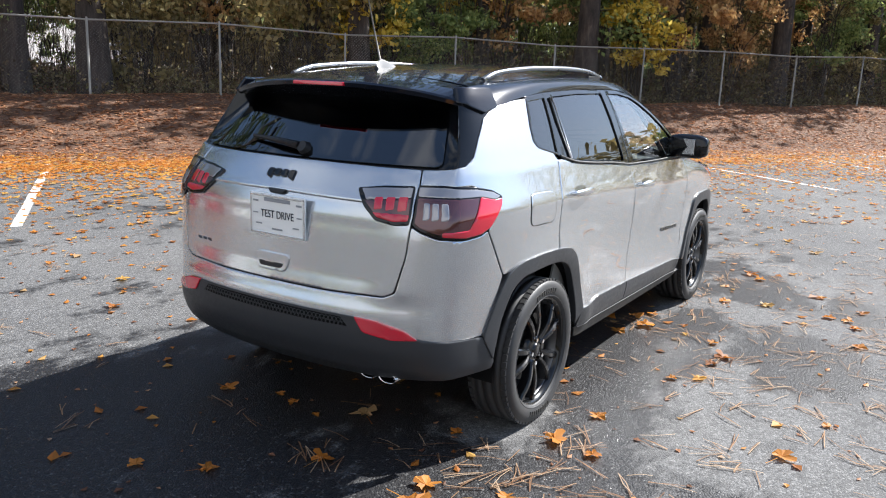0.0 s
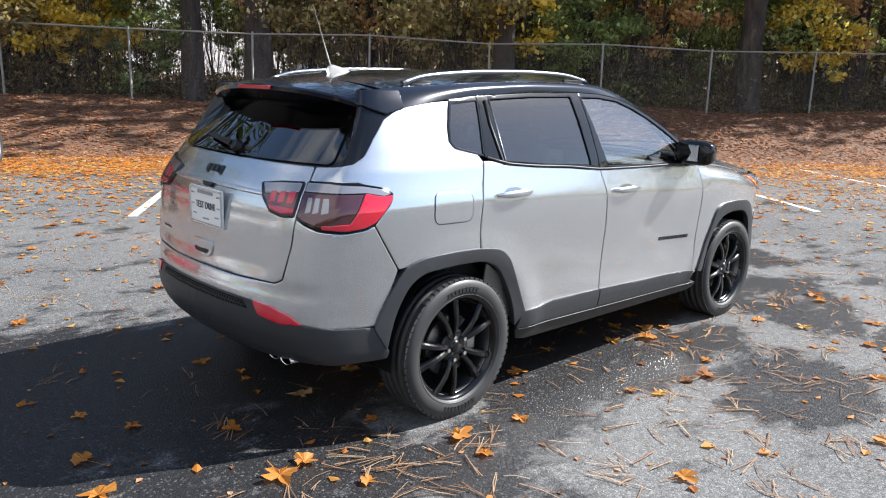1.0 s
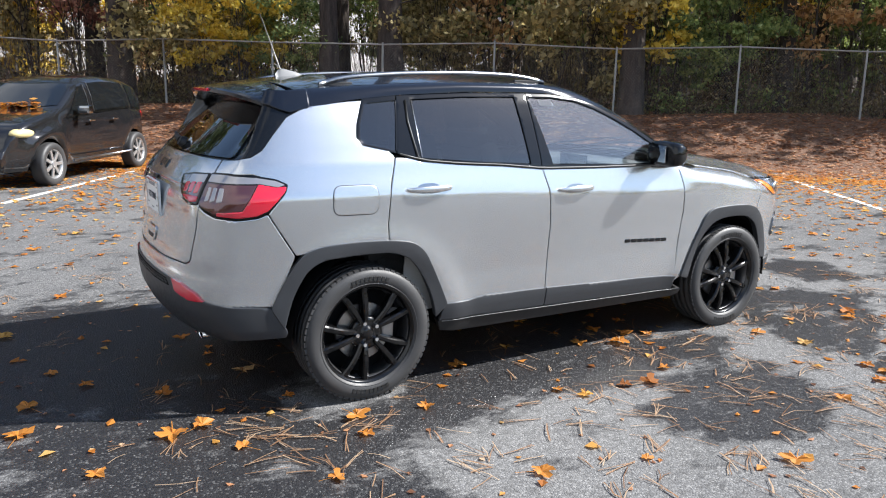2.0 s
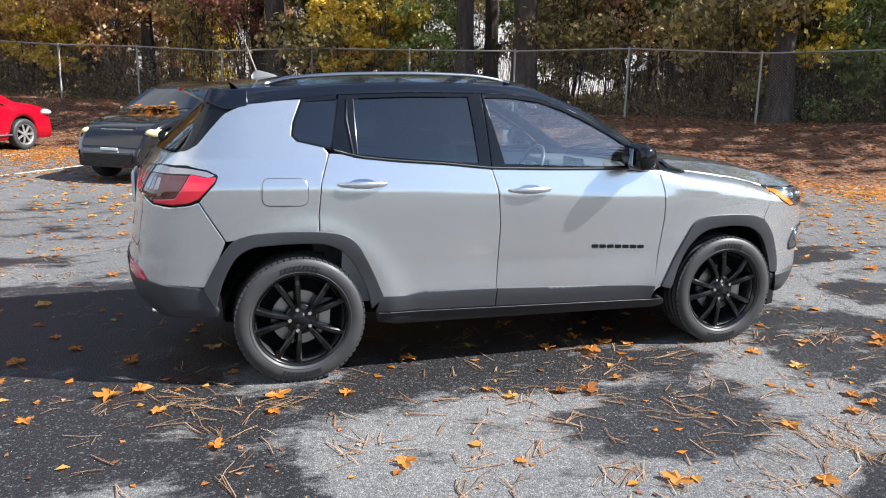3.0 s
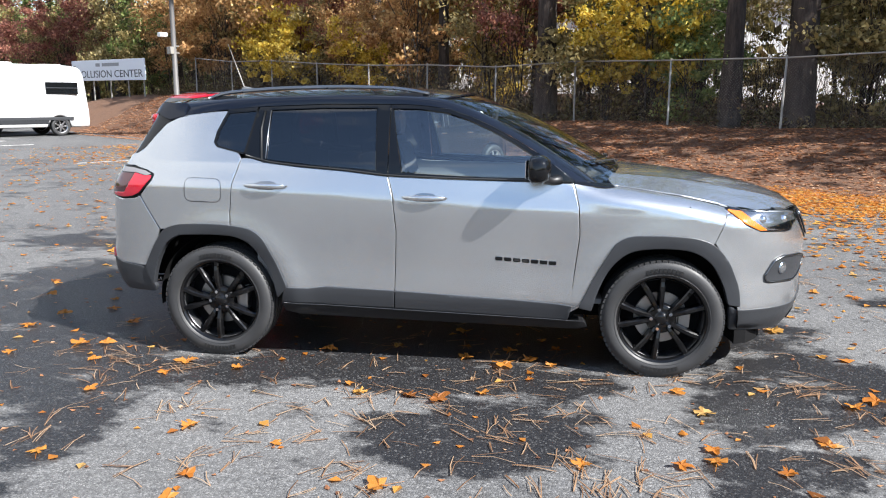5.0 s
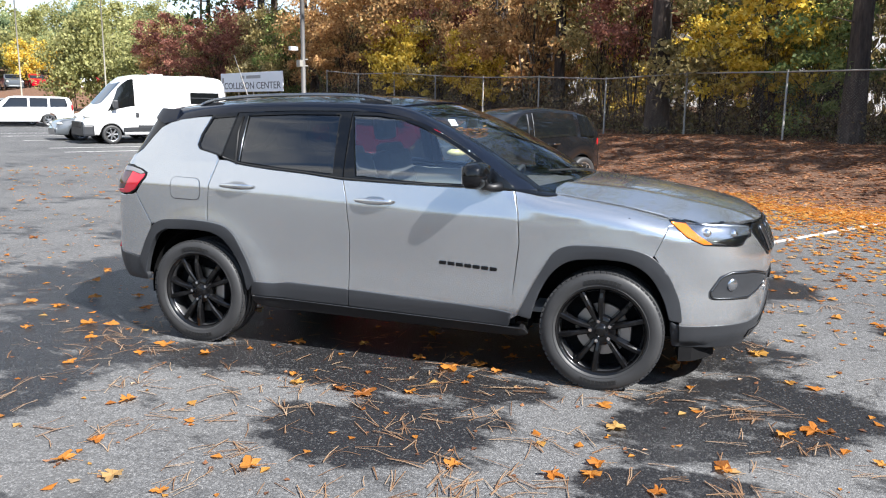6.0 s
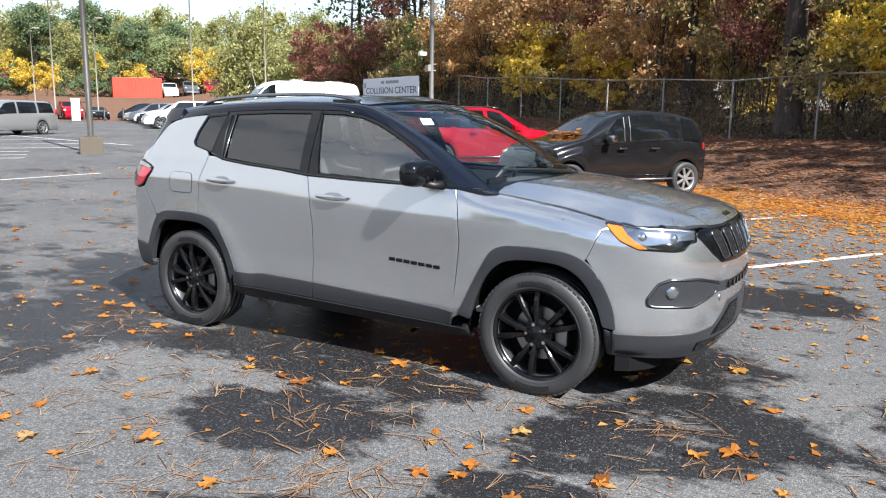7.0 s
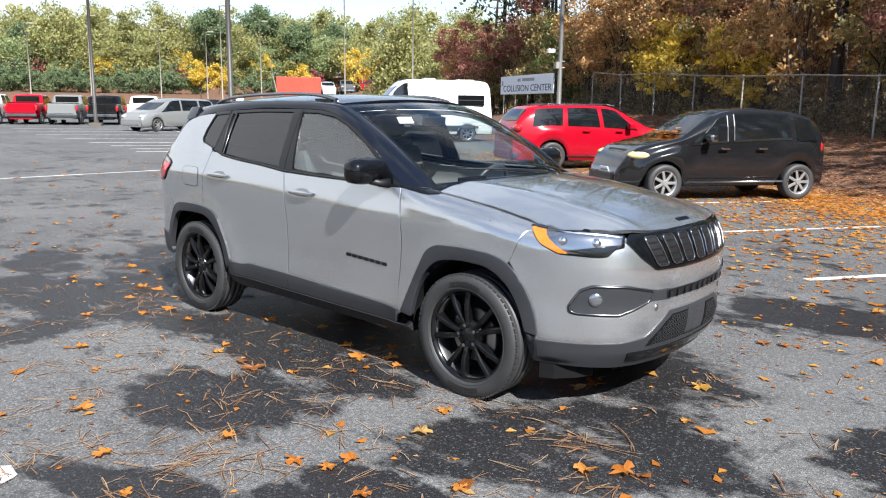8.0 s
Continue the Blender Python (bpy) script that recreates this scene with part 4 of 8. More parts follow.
ROOF_Z = table([(-0.6, 1.565), (-0.4, 1.587), (-0.1, 1.622), (0.3, 1.648), (0.7, 1.658), (1.0, 1.656), (1.3, 1.640), (1.55, 1.605), (1.8, 1.52)], 0.07)
HOOD_Z = table([(2.1, 1.165), (2.4, 1.158), (2.7, 1.142), (2.95, 1.112), (3.15, 1.077), (3.32, 1.038), (3.42, 1.003), (3.49, 0.962), (3.58, 0.86)], 0.035)


def roof_skin(x, y):
    x, y = np.asarray(x, float), np.asarray(y, float)
    return np.stack([x, y, ROOF_Z(x) - 0.062 * (np.abs(y) / 0.68) ** 2.3], -1)


BONNET_EDGE = table([(x, abs(float(body(s_of(x), float(EDGE_Z(x)) - 0.004)[1])) + 0.002) for x in (2.30, 2.45, 2.6, 2.75, 2.9, 3.0)] + [(3.04, 0.72), (3.14, 0.745), (3.5, 0.745)], 0.02)


def hood_skin(x, y):
    x, y = np.asarray(x, float), np.asarray(y, float)
    a = np.abs(y)
    ridge = 0.010 * np.exp(-(((a - 0.52 + 0.06 * (x - 2.4)) / 0.05) ** 2)) - 0.012 * smoothstep(a, 0.56, 0.75)
    ez = EDGE_Z(x) + 0.004
    t = np.clip(a / BONNET_EDGE(x), 0, 1.1) ** 2.6
    return np.stack([x + 0 * y, y + 0 * x, HOOD_Z(x + 0.13 * (a / 0.7) ** 2 * smoothstep(x, 2.95, 3.48)) * (1 - t) + np.minimum(ez, HOOD_Z(x)) * t + ridge * (1 - t * 0.5)], -1)


def screen_skin(y, v):
    y, v = np.asarray(y, float), np.asarray(v, float)
    b = (np.abs(y) / 0.70) ** 2
    return np.stack([2.46 - 0.99 * v - (0.20 - 0.05 * v) * b, y * (1 - 0.0 * v), 1.135 + 0.475 * v + 0.045 * np.sin(math.pi * v) - 0.03 * b], -1)


def rounded(poly, r, n=4):
    """Corner rounding of a polygon: r metres, or one r a corner."""
    out, m = [], len(poly)
    for i in range(m):
        p, a, b = (np.array(poly[j % m], float) for j in (i, i - 1, i + 1))
        rr = r[i] if isinstance(r, (list, tuple)) else r
        da, db = np.linalg.norm(a - p), np.linalg.norm(b - p)
        if rr <= 0 or da < 1e-6 or db < 1e-6:
            out.append(tuple(p))
            continue
        k = min(rr, 0.48 * da, 0.48 * db)
        u, w = p + (a - p) / da * k, p + (b - p) / db * k
        for j in range(n + 1):
            t = j / n
            out.append(tuple((1 - t) ** 2 * u + 2 * t * (1 - t) * p + t * t * w))
    return out


def dense(poly, step):
    out, m = [], len(poly)
    for i in range(m):
        a, b = np.array(poly[i], float), np.array(poly[(i + 1) % m], float)
        k = max(1, int(math.ceil(np.linalg.norm(b - a) / step)))
        out += [tuple(a + (b - a) * j / k) for j in range(k)]
    return out


def inside(pts, poly):
    x, y = pts[:, 0], pts[:, 1]
    hit = np.zeros(len(pts), bool)
    for (x0, y0), (x1, y1) in zip(poly, poly[1:] + poly[:1]):
        c = (y0 > y) != (y1 > y)
        with np.errstate(divide="ignore", invalid="ignore"):
            hit ^= c & (x < (x1 - x0) * (y - y0) / (y1 - y0) + x0)
    return hit


def panel_mesh(name, poly, skin, off=0.0, thick=0.014, step=0.04, lip=0.0025, tilt=0.7):
    """A pressed panel: the polygon laid on the skin, with a rolled edge and a return."""
    b2 = dense(poly, step)
    arr = np.array(b2)
    lo, hi = arr.min(0), arr.max(0)
    gx, gy = np.meshgrid(np.arange(lo[0] + step / 2, hi[0], step), np.arange(lo[1] + step / 2, hi[1], step))
    g = np.stack([gx.ravel(), gy.ravel()], -1)
    g = g[inside(g, b2)]
    if len(g):
        d = np.min(np.linalg.norm(g[:, None, :] - arr[None], axis=2), axis=1)
        g = g[d > step * 0.45]
    # a second ring just inside the edge keeps the roll of the edge narrow
    nxt, prv = np.roll(arr, -1, 0), np.roll(arr, 1, 0)
    tg = nxt - prv
    tg /= np.maximum(np.linalg.norm(tg, axis=1)[:, None], 1e-9)
    area = np.sum(arr[:, 0] * nxt[:, 1] - nxt[:, 0] * arr[:, 1])
    inw = np.stack([-tg[:, 1], tg[:, 0]], -1) * (1 if area > 0 else -1)
    r2 = arr + inw * 0.005
    r2 = r2[inside(r2, b2)]
    pts = [Vector(p) for p in b2] + [Vector(p) for p in r2] + [Vector(p) for p in g]
    nb = len(b2)
    vs, _, fs, orig, _, _ = delaunay_2d_cdt(pts, [(i, (i + 1) % nb) for i in range(nb)], [], 2, 1e-6)
    ab = np.array([tuple(v) for v in vs])
    cen = np.array([[sum(vs[i].x for i in f) / 3, sum(vs[i].y for i in f) / 3] for f in fs])
    ok = inside(cen, b2)
    fs = [f for f, k in zip(fs, ok) if k]
    back = {}
    for i, o in enumerate(orig):
        for q in o:
            back[q] = i
    loop = [back[i] for i in range(nb)]
    e = 1e-3
    P = skin(ab[:, 0], ab[:, 1])
    A = skin(ab[:, 0] + e, ab[:, 1]) - skin(ab[:, 0] - e, ab[:, 1])
    B = skin(ab[:, 0], ab[:, 1] + e) - skin(ab[:, 0], ab[:, 1] - e)
    N = np.cross(A, B)
    N /= np.maximum(np.linalg.norm(N, axis=1)[:, None], 1e-12)
    centre = np.array([1.2, 0.0, 0.7])
    if np.sum(N * (P - centre)) < 0:
        N = -N
    P = P + N * off
    nor = N.copy()
    k = len(loop)
    L = np.array(loop)
    T = P[np.roll(L, -1)] - P[np.roll(L, 1)]
    O = np.cross(T, N[L])
    O /= np.maximum(np.linalg.norm(O, axis=1)[:, None], 1e-12)
    if np.sum(O * (P[L] - P[L].mean(0))) < 0:
        O = -O
    P[L] -= N[L] * lip
    nor[L] = N[L] + O * tilt
    rim1 = P[L]
    rim2 = rim1 - N[L] * thick
    n0 = len(P)
    V = np.concatenate([P, rim1, rim2])
    NN = np.concatenate([nor, O, O])
    NN /= np.maximum(np.linalg.norm(NN, axis=1)[:, None], 1e-12)
    # wind the faces outwards
    faces = []
    for f in fs:
        a, b, c = (P[i] for i in f)
        faces.append(tuple(f) if np.dot(np.cross(b - a, c - a), N[f[0]]) > 0 else tuple(f)[::-1])
    for i in range(k):
        j = (i + 1) % k
        q = (n0 + i, n0 + j, n0 + k + j, n0 + k + i)
        a, b, c = V[q[0]], V[q[1]], V[q[2]]
        faces.append(q if np.dot(np.cross(b - a, c - a), O[i]) > 0 else q[::-1])
    me = bpy.data.meshes.new(name)
    me.from_pydata(V.tolist(), [], faces)
    me.update()
    me.polygons.foreach_set("use_smooth", [True] * len(me.polygons))
    me.normals_split_custom_set_from_vertices([tuple(v) for v in NN])
    return me


def panel(name, poly, skin, material, parent, off=0.0, thick=0.014, step=0.04, r=0.0, label="", lip=0.0025, tilt=0.7):
    poly = rounded(poly, r) if r else list(poly)
    return link(name, panel_mesh(name, poly, skin, off, thick, step, lip, tilt), material, parent, label)


def strip(name, A, B, material, parent, bulge=0.01, rows=5, label=""):
    """A skin drawn between two curves of equal length, swollen outwards."""
    A, B = np.array(A), np.array(B)
    verts, faces, n = [], [], len(A)
    mid = np.array([1.0, 0.0, 1.0])
    for j in range(rows + 1):
        t = j / rows
        row = A * (1 - t) + B * t
        T = np.gradient(row, axis=0)
        N = np.cross(T, B - A)
        N /= np.maximum(np.linalg.norm(N, axis=1)[:, None], 1e-9)
        N *= np.sign(np.sum(N * (row - mid), axis=1))[:, None]
        verts += list(row + N * bulge * 4 * t * (1 - t))
    for j in range(rows):
        for i in range(n - 1):
            faces.append((j * n + i, j * n + i + 1, (j + 1) * n + i + 1, (j + 1) * n + i))
    return raw(name, verts, faces, material, parent, label, smooth=True)


def on_line(pts, n):
    """n points at even steps along a polyline, softened."""
    p = np.array(pts, float)
    d = np.r_[0, np.cumsum(np.linalg.norm(np.diff(p, axis=0), axis=1))]
    t = np.linspace(0, d[-1], n)
    out = np.stack([np.interp(t, d, p[:, i]) for i in range(p.shape[1])], -1)
    for _ in range(3):
        out[1:-1] = (out[:-2] + 2 * out[1:-1] + out[2:]) / 4
    return out

# ---------------------------------------------------------------- the silver SUV: its parts
def R(y):
    """Way along the plan on the rear at |y| (right side)."""
    n = np.searchsorted(RIM_XY[:, 0], 0.3)
    return float(np.interp(y, -RIM_XY[:n, 1], ARC[:n]))


def F(y):
    n = np.searchsorted(RIM_XY[:, 0], 2.3)
    return float(np.interp(y, -RIM_XY[n:, 1][::-1], ARC[n:][::-1]))


def S(x):
    return float(s_of(x))


def ring(outer, inner):
    """A frame as one outline: out round, in by a slit, back round the opening."""
    return list(outer) + [outer[0], inner[0]] + list(inner[1:][::-1]) + [inner[0]]


def flipped(skin):
    def f(s, z):
        return skin(-np.asarray(s, float), z)
    return f


ARCH_OUT = [(0.418, 0.455), (0.360, 0.600), (0.275, 0.757), (0.205, 0.808), (0.075, 0.829), (-0.105, 0.834), (-0.280, 0.822), (-0.375, 0.788), (-0.450, 0.680), (-0.521, 0.535)]
ARCH_IN = [(0.352, 0.385), (0.330, 0.500), (0.275, 0.620), (0.195, 0.722), (0.100, 0.764), (-0.076, 0.770), (-0.270, 0.757), (-0.350, 0.712), (-0.415, 0.600), (-0.470, 0.430)]
ARCHF_OUT = [(2.160, 0.405), (2.250, 0.600), (2.360, 0.795), (2.440, 0.832), (2.620, 0.839), (2.800, 0.828), (2.900, 0.793), (2.985, 0.700), (3.055, 0.557), (3.075, 0.430)]
ARCHF_IN = [(2.235, 0.385), (2.265, 0.504), (2.330, 0.650), (2.430, 0.745), (2.590, 0.768), (2.780, 0.757), (2.890, 0.690), (2.965, 0.570), (3.005, 0.440)]
BLINE = [(1.040, 1.137), (1.072, 1.027), (1.092, 0.817), (1.086, 0.619), (1.076, 0.380)]
FLINE = [(2.118, 1.116), (2.146, 0.988), (2.156, 0.824), (2.131, 0.589), (2.100, 0.360)]
RLINE = [(0.132, 1.228), (0.088, 1.080), (0.071, 0.906), (0.073, 0.785)]
BELT = table([(-0.06, 1.292), (0.15, 1.245), (0.29, 1.207), (0.50, 1.186), (0.775, 1.168), (1.03, 1.141), (1.42, 1.131), (1.87, 1.126), (2.13, 1.117)], 0.03)
FRONT_GLASS = [(1.125, 1.166), (1.045, 1.522), (1.20, 1.520), (1.365, 1.500), (1.50, 1.458), (1.63, 1.402), (1.78, 1.325), (1.92, 1.240), (2.05, 1.150), (2.02, 1.140), (1.60, 1.146)]
REAR_GLASS = [(0.288, 1.226), (0.282, 1.508), (0.60, 1.522), (0.938, 1.524), (0.962, 1.172), (0.60, 1.196)]
QUARTER_GLASS = [(0.150, 1.258), (0.195, 1.506), (0.005, 1.490), (-0.040, 1.385), (-0.050, 1.322), (-0.030, 1.297)]


FIN_GREY = plain("fin_grey", (0.11, 0.115, 0.12), rough=0.5, grain=0.05)


def mv(line, d):
    return [(x + d, z) for x, z in line]


def suv_side(car, skin, s):
    """One flank. s: -1 the right side, 1 the left."""
    g = 0.0025
    belt = lambda xs: [(x, float(BELT(x)) - 0.004) for x in xs]
    door = panel("front_door", mv(BLINE[:4], g) + [(1.080, 0.43), (1.6, 0.42), (2.112, 0.395)] + mv(FLINE[::-1][1:], -g) + belt([1.87, 1.42, 1.2]), skin, SILVER, car, r=0.006, step=0.03)
    rdoor = panel("rear_door", [(0.42, 0.44), (0.75, 0.44), (1.076, 0.43)] + mv(BLINE[:4][::-1], -g) + belt([0.9, 0.775, 0.5, 0.29, 0.2]) + mv(RLINE, g) + [(0.19, 0.775), (0.26, 0.72), (0.34, 0.58)], skin, SILVER, car, r=0.006, step=0.03)
    panel("front_wing", mv(FLINE, g) + [(2.19, 0.42), (2.28, 0.60), (2.39, 0.78), (2.45, 0.805), (2.62, 0.81), (2.80, 0.80), (2.885, 0.77), (2.905, 0.80), (2.985, 0.955), (3.03, 0.963), (3.03, float(EDGE_Z(3.03)) - 0.004)]
          + [(x, float(EDGE_Z(x)) - 0.004) for x in (2.95, 2.85, 2.75, 2.6, 2.45, 2.33, 2.22)], skin, SILVER, car, r=0.004, step=0.025)
    panel("quarter_panel", mv(RLINE[::-1], -g) + [(0.10, 1.262), (0.0, 1.284), (-0.045, 1.296), (-0.068, 1.322), (-0.060, 1.385), (-0.012, 1.503), (-0.09, 1.499), (-0.19, 1.489), *[(side_at(X, z), z) for X, z in ((-0.29, 1.470), (-0.38, 1.425), (-0.455, 1.345), (-0.515, 1.275), (-0.57, 1.243), (-0.63, 1.230))], (float(np.interp(R(0.658), ARC, RIM_XY[:, 0])), 1.226), (float(np.interp(R(0.664), ARC, RIM_XY[:, 0])), 1.168),
                            (-0.62, 1.170), (-0.445, 1.125), (-0.455, 1.085), (-0.530, 0.990), (-0.40, 0.785), (-0.28, 0.795), (-0.1, 0.805)], skin, SILVER, car, r=0.006, step=0.03)
    fd = panel("fuel_door", [(-0.218, 1.108), (0.017, 1.104), (0.017, 0.963), (-0.218, 0.966)], skin, SILVER, car, off=0.0035, thick=0.004, r=0.045, step=0.02, label="flush silver fuel filler door", lip=0.002)
    panel("fuel_door_gap", [(-0.2195, 1.1095), (0.0185, 1.1055), (0.0185, 0.9615), (-0.2195, 0.9645)], skin, VOID, fd, off=0.0018, thick=0.002, r=0.047, step=0.02, lip=0)
    # cladding
    panel("rear_arch_cladding", ARCH_OUT + ARCH_IN[::-1], skin, PLASTIC, car, off=0.013, thick=0.035, step=0.03, label="matt black wheel-arch cladding", r=[0.012] + [0.075] * (len(ARCH_OUT) - 2) + [0.012, 0.012] + [0.075] * (len(ARCH_IN) - 2) + [0.012])
    panel("front_arch_cladding", ARCHF_OUT + ARCHF_IN[::-1], skin, PLASTIC, car, off=0.013, thick=0.035, step=0.03, label="matt black wheel-arch cladding", r=[0.012] + [0.075] * (len(ARCHF_OUT) - 2) + [0.012, 0.012] + [0.075] * (len(ARCHF_IN) - 2) + [0.012])
    panel("door_cladding", [(0.40, 0.455), (0.55, 0.452), (0.66, 0.468), (1.079, 0.458), (1.074, 0.352), (0.375, 0.362)], skin, PLASTIC, rdoor, off=0.011, thick=0.02, r=0.006)
    panel("door_cladding", [(1.084, 0.458), (1.8, 0.432), (2.02, 0.420), (2.125, 0.410), (2.104, 0.325), (1.079, 0.352)], skin, PLASTIC, door, off=0.011, thick=0.02, r=0.006)
    panel("sill", [(0.37, 0.357), (1.2, 0.345), (2.20, 0.317), (2.22, 0.28), (2.16, 0.262), (0.48, 0.280), (0.39, 0.30)], skin, PLASTIC_DARK, car, off=0.004, thick=0.05, r=0.01)
    A, B = [skin(x, 0.357 - (x - 0.37) * 0.022) for x in np.linspace(0.39, 2.19, 20)], None
    tube("sill_bead", [Vector(p) + Vector((0, s * 0.010, 0)) for p in A], 0.003, PLASTIC, car, sides=6)
    # window frames and glass
    fo = [(1.042, 1.140), (1.032, 1.548), (1.20, 1.545), (1.375, 1.523), (1.51, 1.481), (1.645, 1.424), (1.80, 1.345), (1.94, 1.262), (2.135, 1.122), (1.6, 1.128)]
    fi = [(1.120, 1.160), (1.040, 1.526), (1.20, 1.525), (1.368, 1.505), (1.505, 1.462), (1.635, 1.406), (1.785, 1.329), (1.925, 1.244), (2.06, 1.146), (1.6, 1.142)]
    panel("window_frame", ring(fo, fi), skin, BLACK_GLOSS, door, off=-0.002, thick=0.03, lip=0.001, tilt=0.2)
    panel("window_pane", FRONT_GLASS, skin, CLEAR, door, off=-0.010, thick=0.004, label="lightly tinted side window", lip=0, tilt=0)
    ro = [(1.036, 1.140), (1.026, 1.548), (0.60, 1.545), (0.20, 1.530), (0.150, 1.248), (0.29, 1.210), (0.60, 1.182)]
    ri = [(0.966, 1.168), (0.942, 1.528), (0.60, 1.526), (0.277, 1.512), (0.283, 1.222), (0.38, 1.209), (0.60, 1.192)]
    panel("window_frame", ring(ro, ri), skin, BLACK_GLOSS, rdoor, off=-0.002, thick=0.03, lip=0.001, tilt=0.2)
    panel("window_pane", REAR_GLASS, skin, PRIVACY, rdoor, off=-0.010, thick=0.004, label="dark privacy glass", lip=0, tilt=0)
    tube("window_divider", [skin(0.262, 1.224) + np.array([0, s * 0.002, 0]), skin(0.235, 1.40) + np.array([0, s * 0.002, 0]), skin(0.243, 1.506) + np.array([0, s * 0.002, 0])], 0.006, RUBBER_SEAL, rdoor, sides=6)
    qo = [(0.140, 1.250), (0.190, 1.528), (-0.006, 1.512), (-0.058, 1.385), (-0.066, 1.318), (-0.038, 1.288)]
    panel("quarter_window_frame", ring(qo, QUARTER_GLASS), skin, BLACK_GLOSS, car, off=0.001, thick=0.03, lip=0.001, tilt=0.3, step=0.03)
    panel("quarter_window", QUARTER_GLASS, skin, PRIVACY, car, off=-0.006, thick=0.004, label="dark privacy glass", lip=0, tilt=0, step=0.03)
    # bright seals along the belt and the glass edges
    tube("belt_seal", [skin(x, float(BELT(x)) + 0.003) + np.array([0, s * 0.003, 0]) for x in np.linspace(0.16, 2.10, 26)], 0.006, RUBBER_SEAL, car, sides=6)
    tube("glass_run", [skin(x, z) + np.array([0, s * -0.001, 0]) for x, z in ((0.286, 1.226), (0.281, 1.36), (0.280, 1.508))], 0.0035, SATIN, rdoor, sides=6)
    # handles: a bowl pressed in and a bar over it
    for x0, x1, z, owner in ((0.165, 0.436, 1.071, rdoor), (1.127, 1.394, 1.021, door)):
        xm = (x0 + x1) / 2
        panel("handle_bowl", [(xm - 0.075, z + 0.014), (xm - 0.03, z + 0.030), (xm + 0.04, z + 0.030), (xm + 0.08, z + 0.012), (xm + 0.06, z - 0.028), (xm - 0.05, z - 0.030)], skin, GREY_CHROME, owner, off=0.001, thick=0.003, r=0.02, step=0.02, lip=0.004, tilt=-1.2)
        v, f = [], []
        n = 14
        for i in range(n + 1):
            t = i / n
            x = x0 + (x1 - x0) * t
            p = skin(x, z)
            lift = 0.006 + 0.030 * math.sin(math.pi * t) ** 0.45
            hz = 0.004 + 0.0135 * math.sin(math.pi * t) ** 0.5
            for k in range(8):
                w = 2 * math.pi * k / 8
                v.append(p + np.array([0, s * (lift + 0.008 * math.cos(w) * math.sin(math.pi * t) ** 0.4), hz * math.sin(w)]))
        for i in range(n):
            for k in range(8):
                q = (k + 1) % 8
                f.append((i * 8 + k, i * 8 + q, i * 8 + 8 + q, i * 8 + 8 + k))
        f += [tuple(range(8)), tuple(range(n * 8, n * 8 + 8))[::-1]]
        raw("door_handle", v, f, SILVER, owner, "silver pull handle", smooth=True)
    # dark plain badge on the front door, drawn as seven short bars
    for i in range(7):
        x = 1.676 + i * 0.0515
        z = 0.676 - (x - 1.67) * 0.055
        w = 0.043
        ob = panel("badge_bar", [(x, z + 0.011), (x + w, z + 0.0095), (x + w, z - 0.0125), (x, z - 0.011)], skin, BLACK_GLOSS, door, off=0.005, thick=0.005, step=0.05, r=0.006)
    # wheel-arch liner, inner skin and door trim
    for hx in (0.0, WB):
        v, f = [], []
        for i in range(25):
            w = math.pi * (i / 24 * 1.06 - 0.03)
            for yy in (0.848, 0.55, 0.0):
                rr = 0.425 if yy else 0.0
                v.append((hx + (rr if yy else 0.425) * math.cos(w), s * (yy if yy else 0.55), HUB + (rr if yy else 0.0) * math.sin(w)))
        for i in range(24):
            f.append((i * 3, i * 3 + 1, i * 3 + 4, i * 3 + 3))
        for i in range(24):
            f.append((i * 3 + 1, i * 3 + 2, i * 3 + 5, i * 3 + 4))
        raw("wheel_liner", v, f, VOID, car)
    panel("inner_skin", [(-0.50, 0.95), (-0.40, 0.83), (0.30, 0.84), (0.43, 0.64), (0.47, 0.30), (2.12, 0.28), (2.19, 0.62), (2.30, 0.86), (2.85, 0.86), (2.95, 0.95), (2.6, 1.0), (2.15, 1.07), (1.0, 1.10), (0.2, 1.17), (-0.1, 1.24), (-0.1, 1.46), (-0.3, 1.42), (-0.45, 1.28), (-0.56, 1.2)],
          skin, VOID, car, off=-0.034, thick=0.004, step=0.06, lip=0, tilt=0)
    panel("door_trim", [(0.2, 0.40), (2.15, 0.36), (2.15, 1.10), (1.0, 1.125), (0.2, 1.19)], skin, TRIM_IN, car, off=-0.075, thick=0.01, step=0.08, lip=0, tilt=0)
    # roof edge and pillar in gloss black
    fz = np.array([(-0.33, 1.452), (-0.19, 1.493), (0.0, 1.513), (0.20, 1.532), (0.60, 1.548), (1.03, 1.551), (1.20, 1.548), (1.375, 1.526), (1.51, 1.484), (1.645, 1.427), (1.80, 1.348), (1.94, 1.265), (2.05, 1.185), (2.14, 1.116)])
    B = on_line([skin(x, z) for x, z in fz], 50)
    Apts = [roof_skin(-0.33, s * 0.60), roof_skin(-0.19, s * 0.625), roof_skin(0.0, s * 0.64), roof_skin(0.20, s * 0.648), roof_skin(0.60, s * 0.652), roof_skin(1.03, s * 0.648), roof_skin(1.20, s * 0.640)]
    Apts += [screen_skin(s * (0.705 - 0.085 * v), v) for v in (1.0, 0.86, 0.70, 0.52, 0.34, 0.17, 0.0)]
    A = on_line(Apts, 50)
    strip("roof_side", A, B, ROOF_BLACK, car, bulge=0.012, label="gloss black roof edge and windscreen pillar")
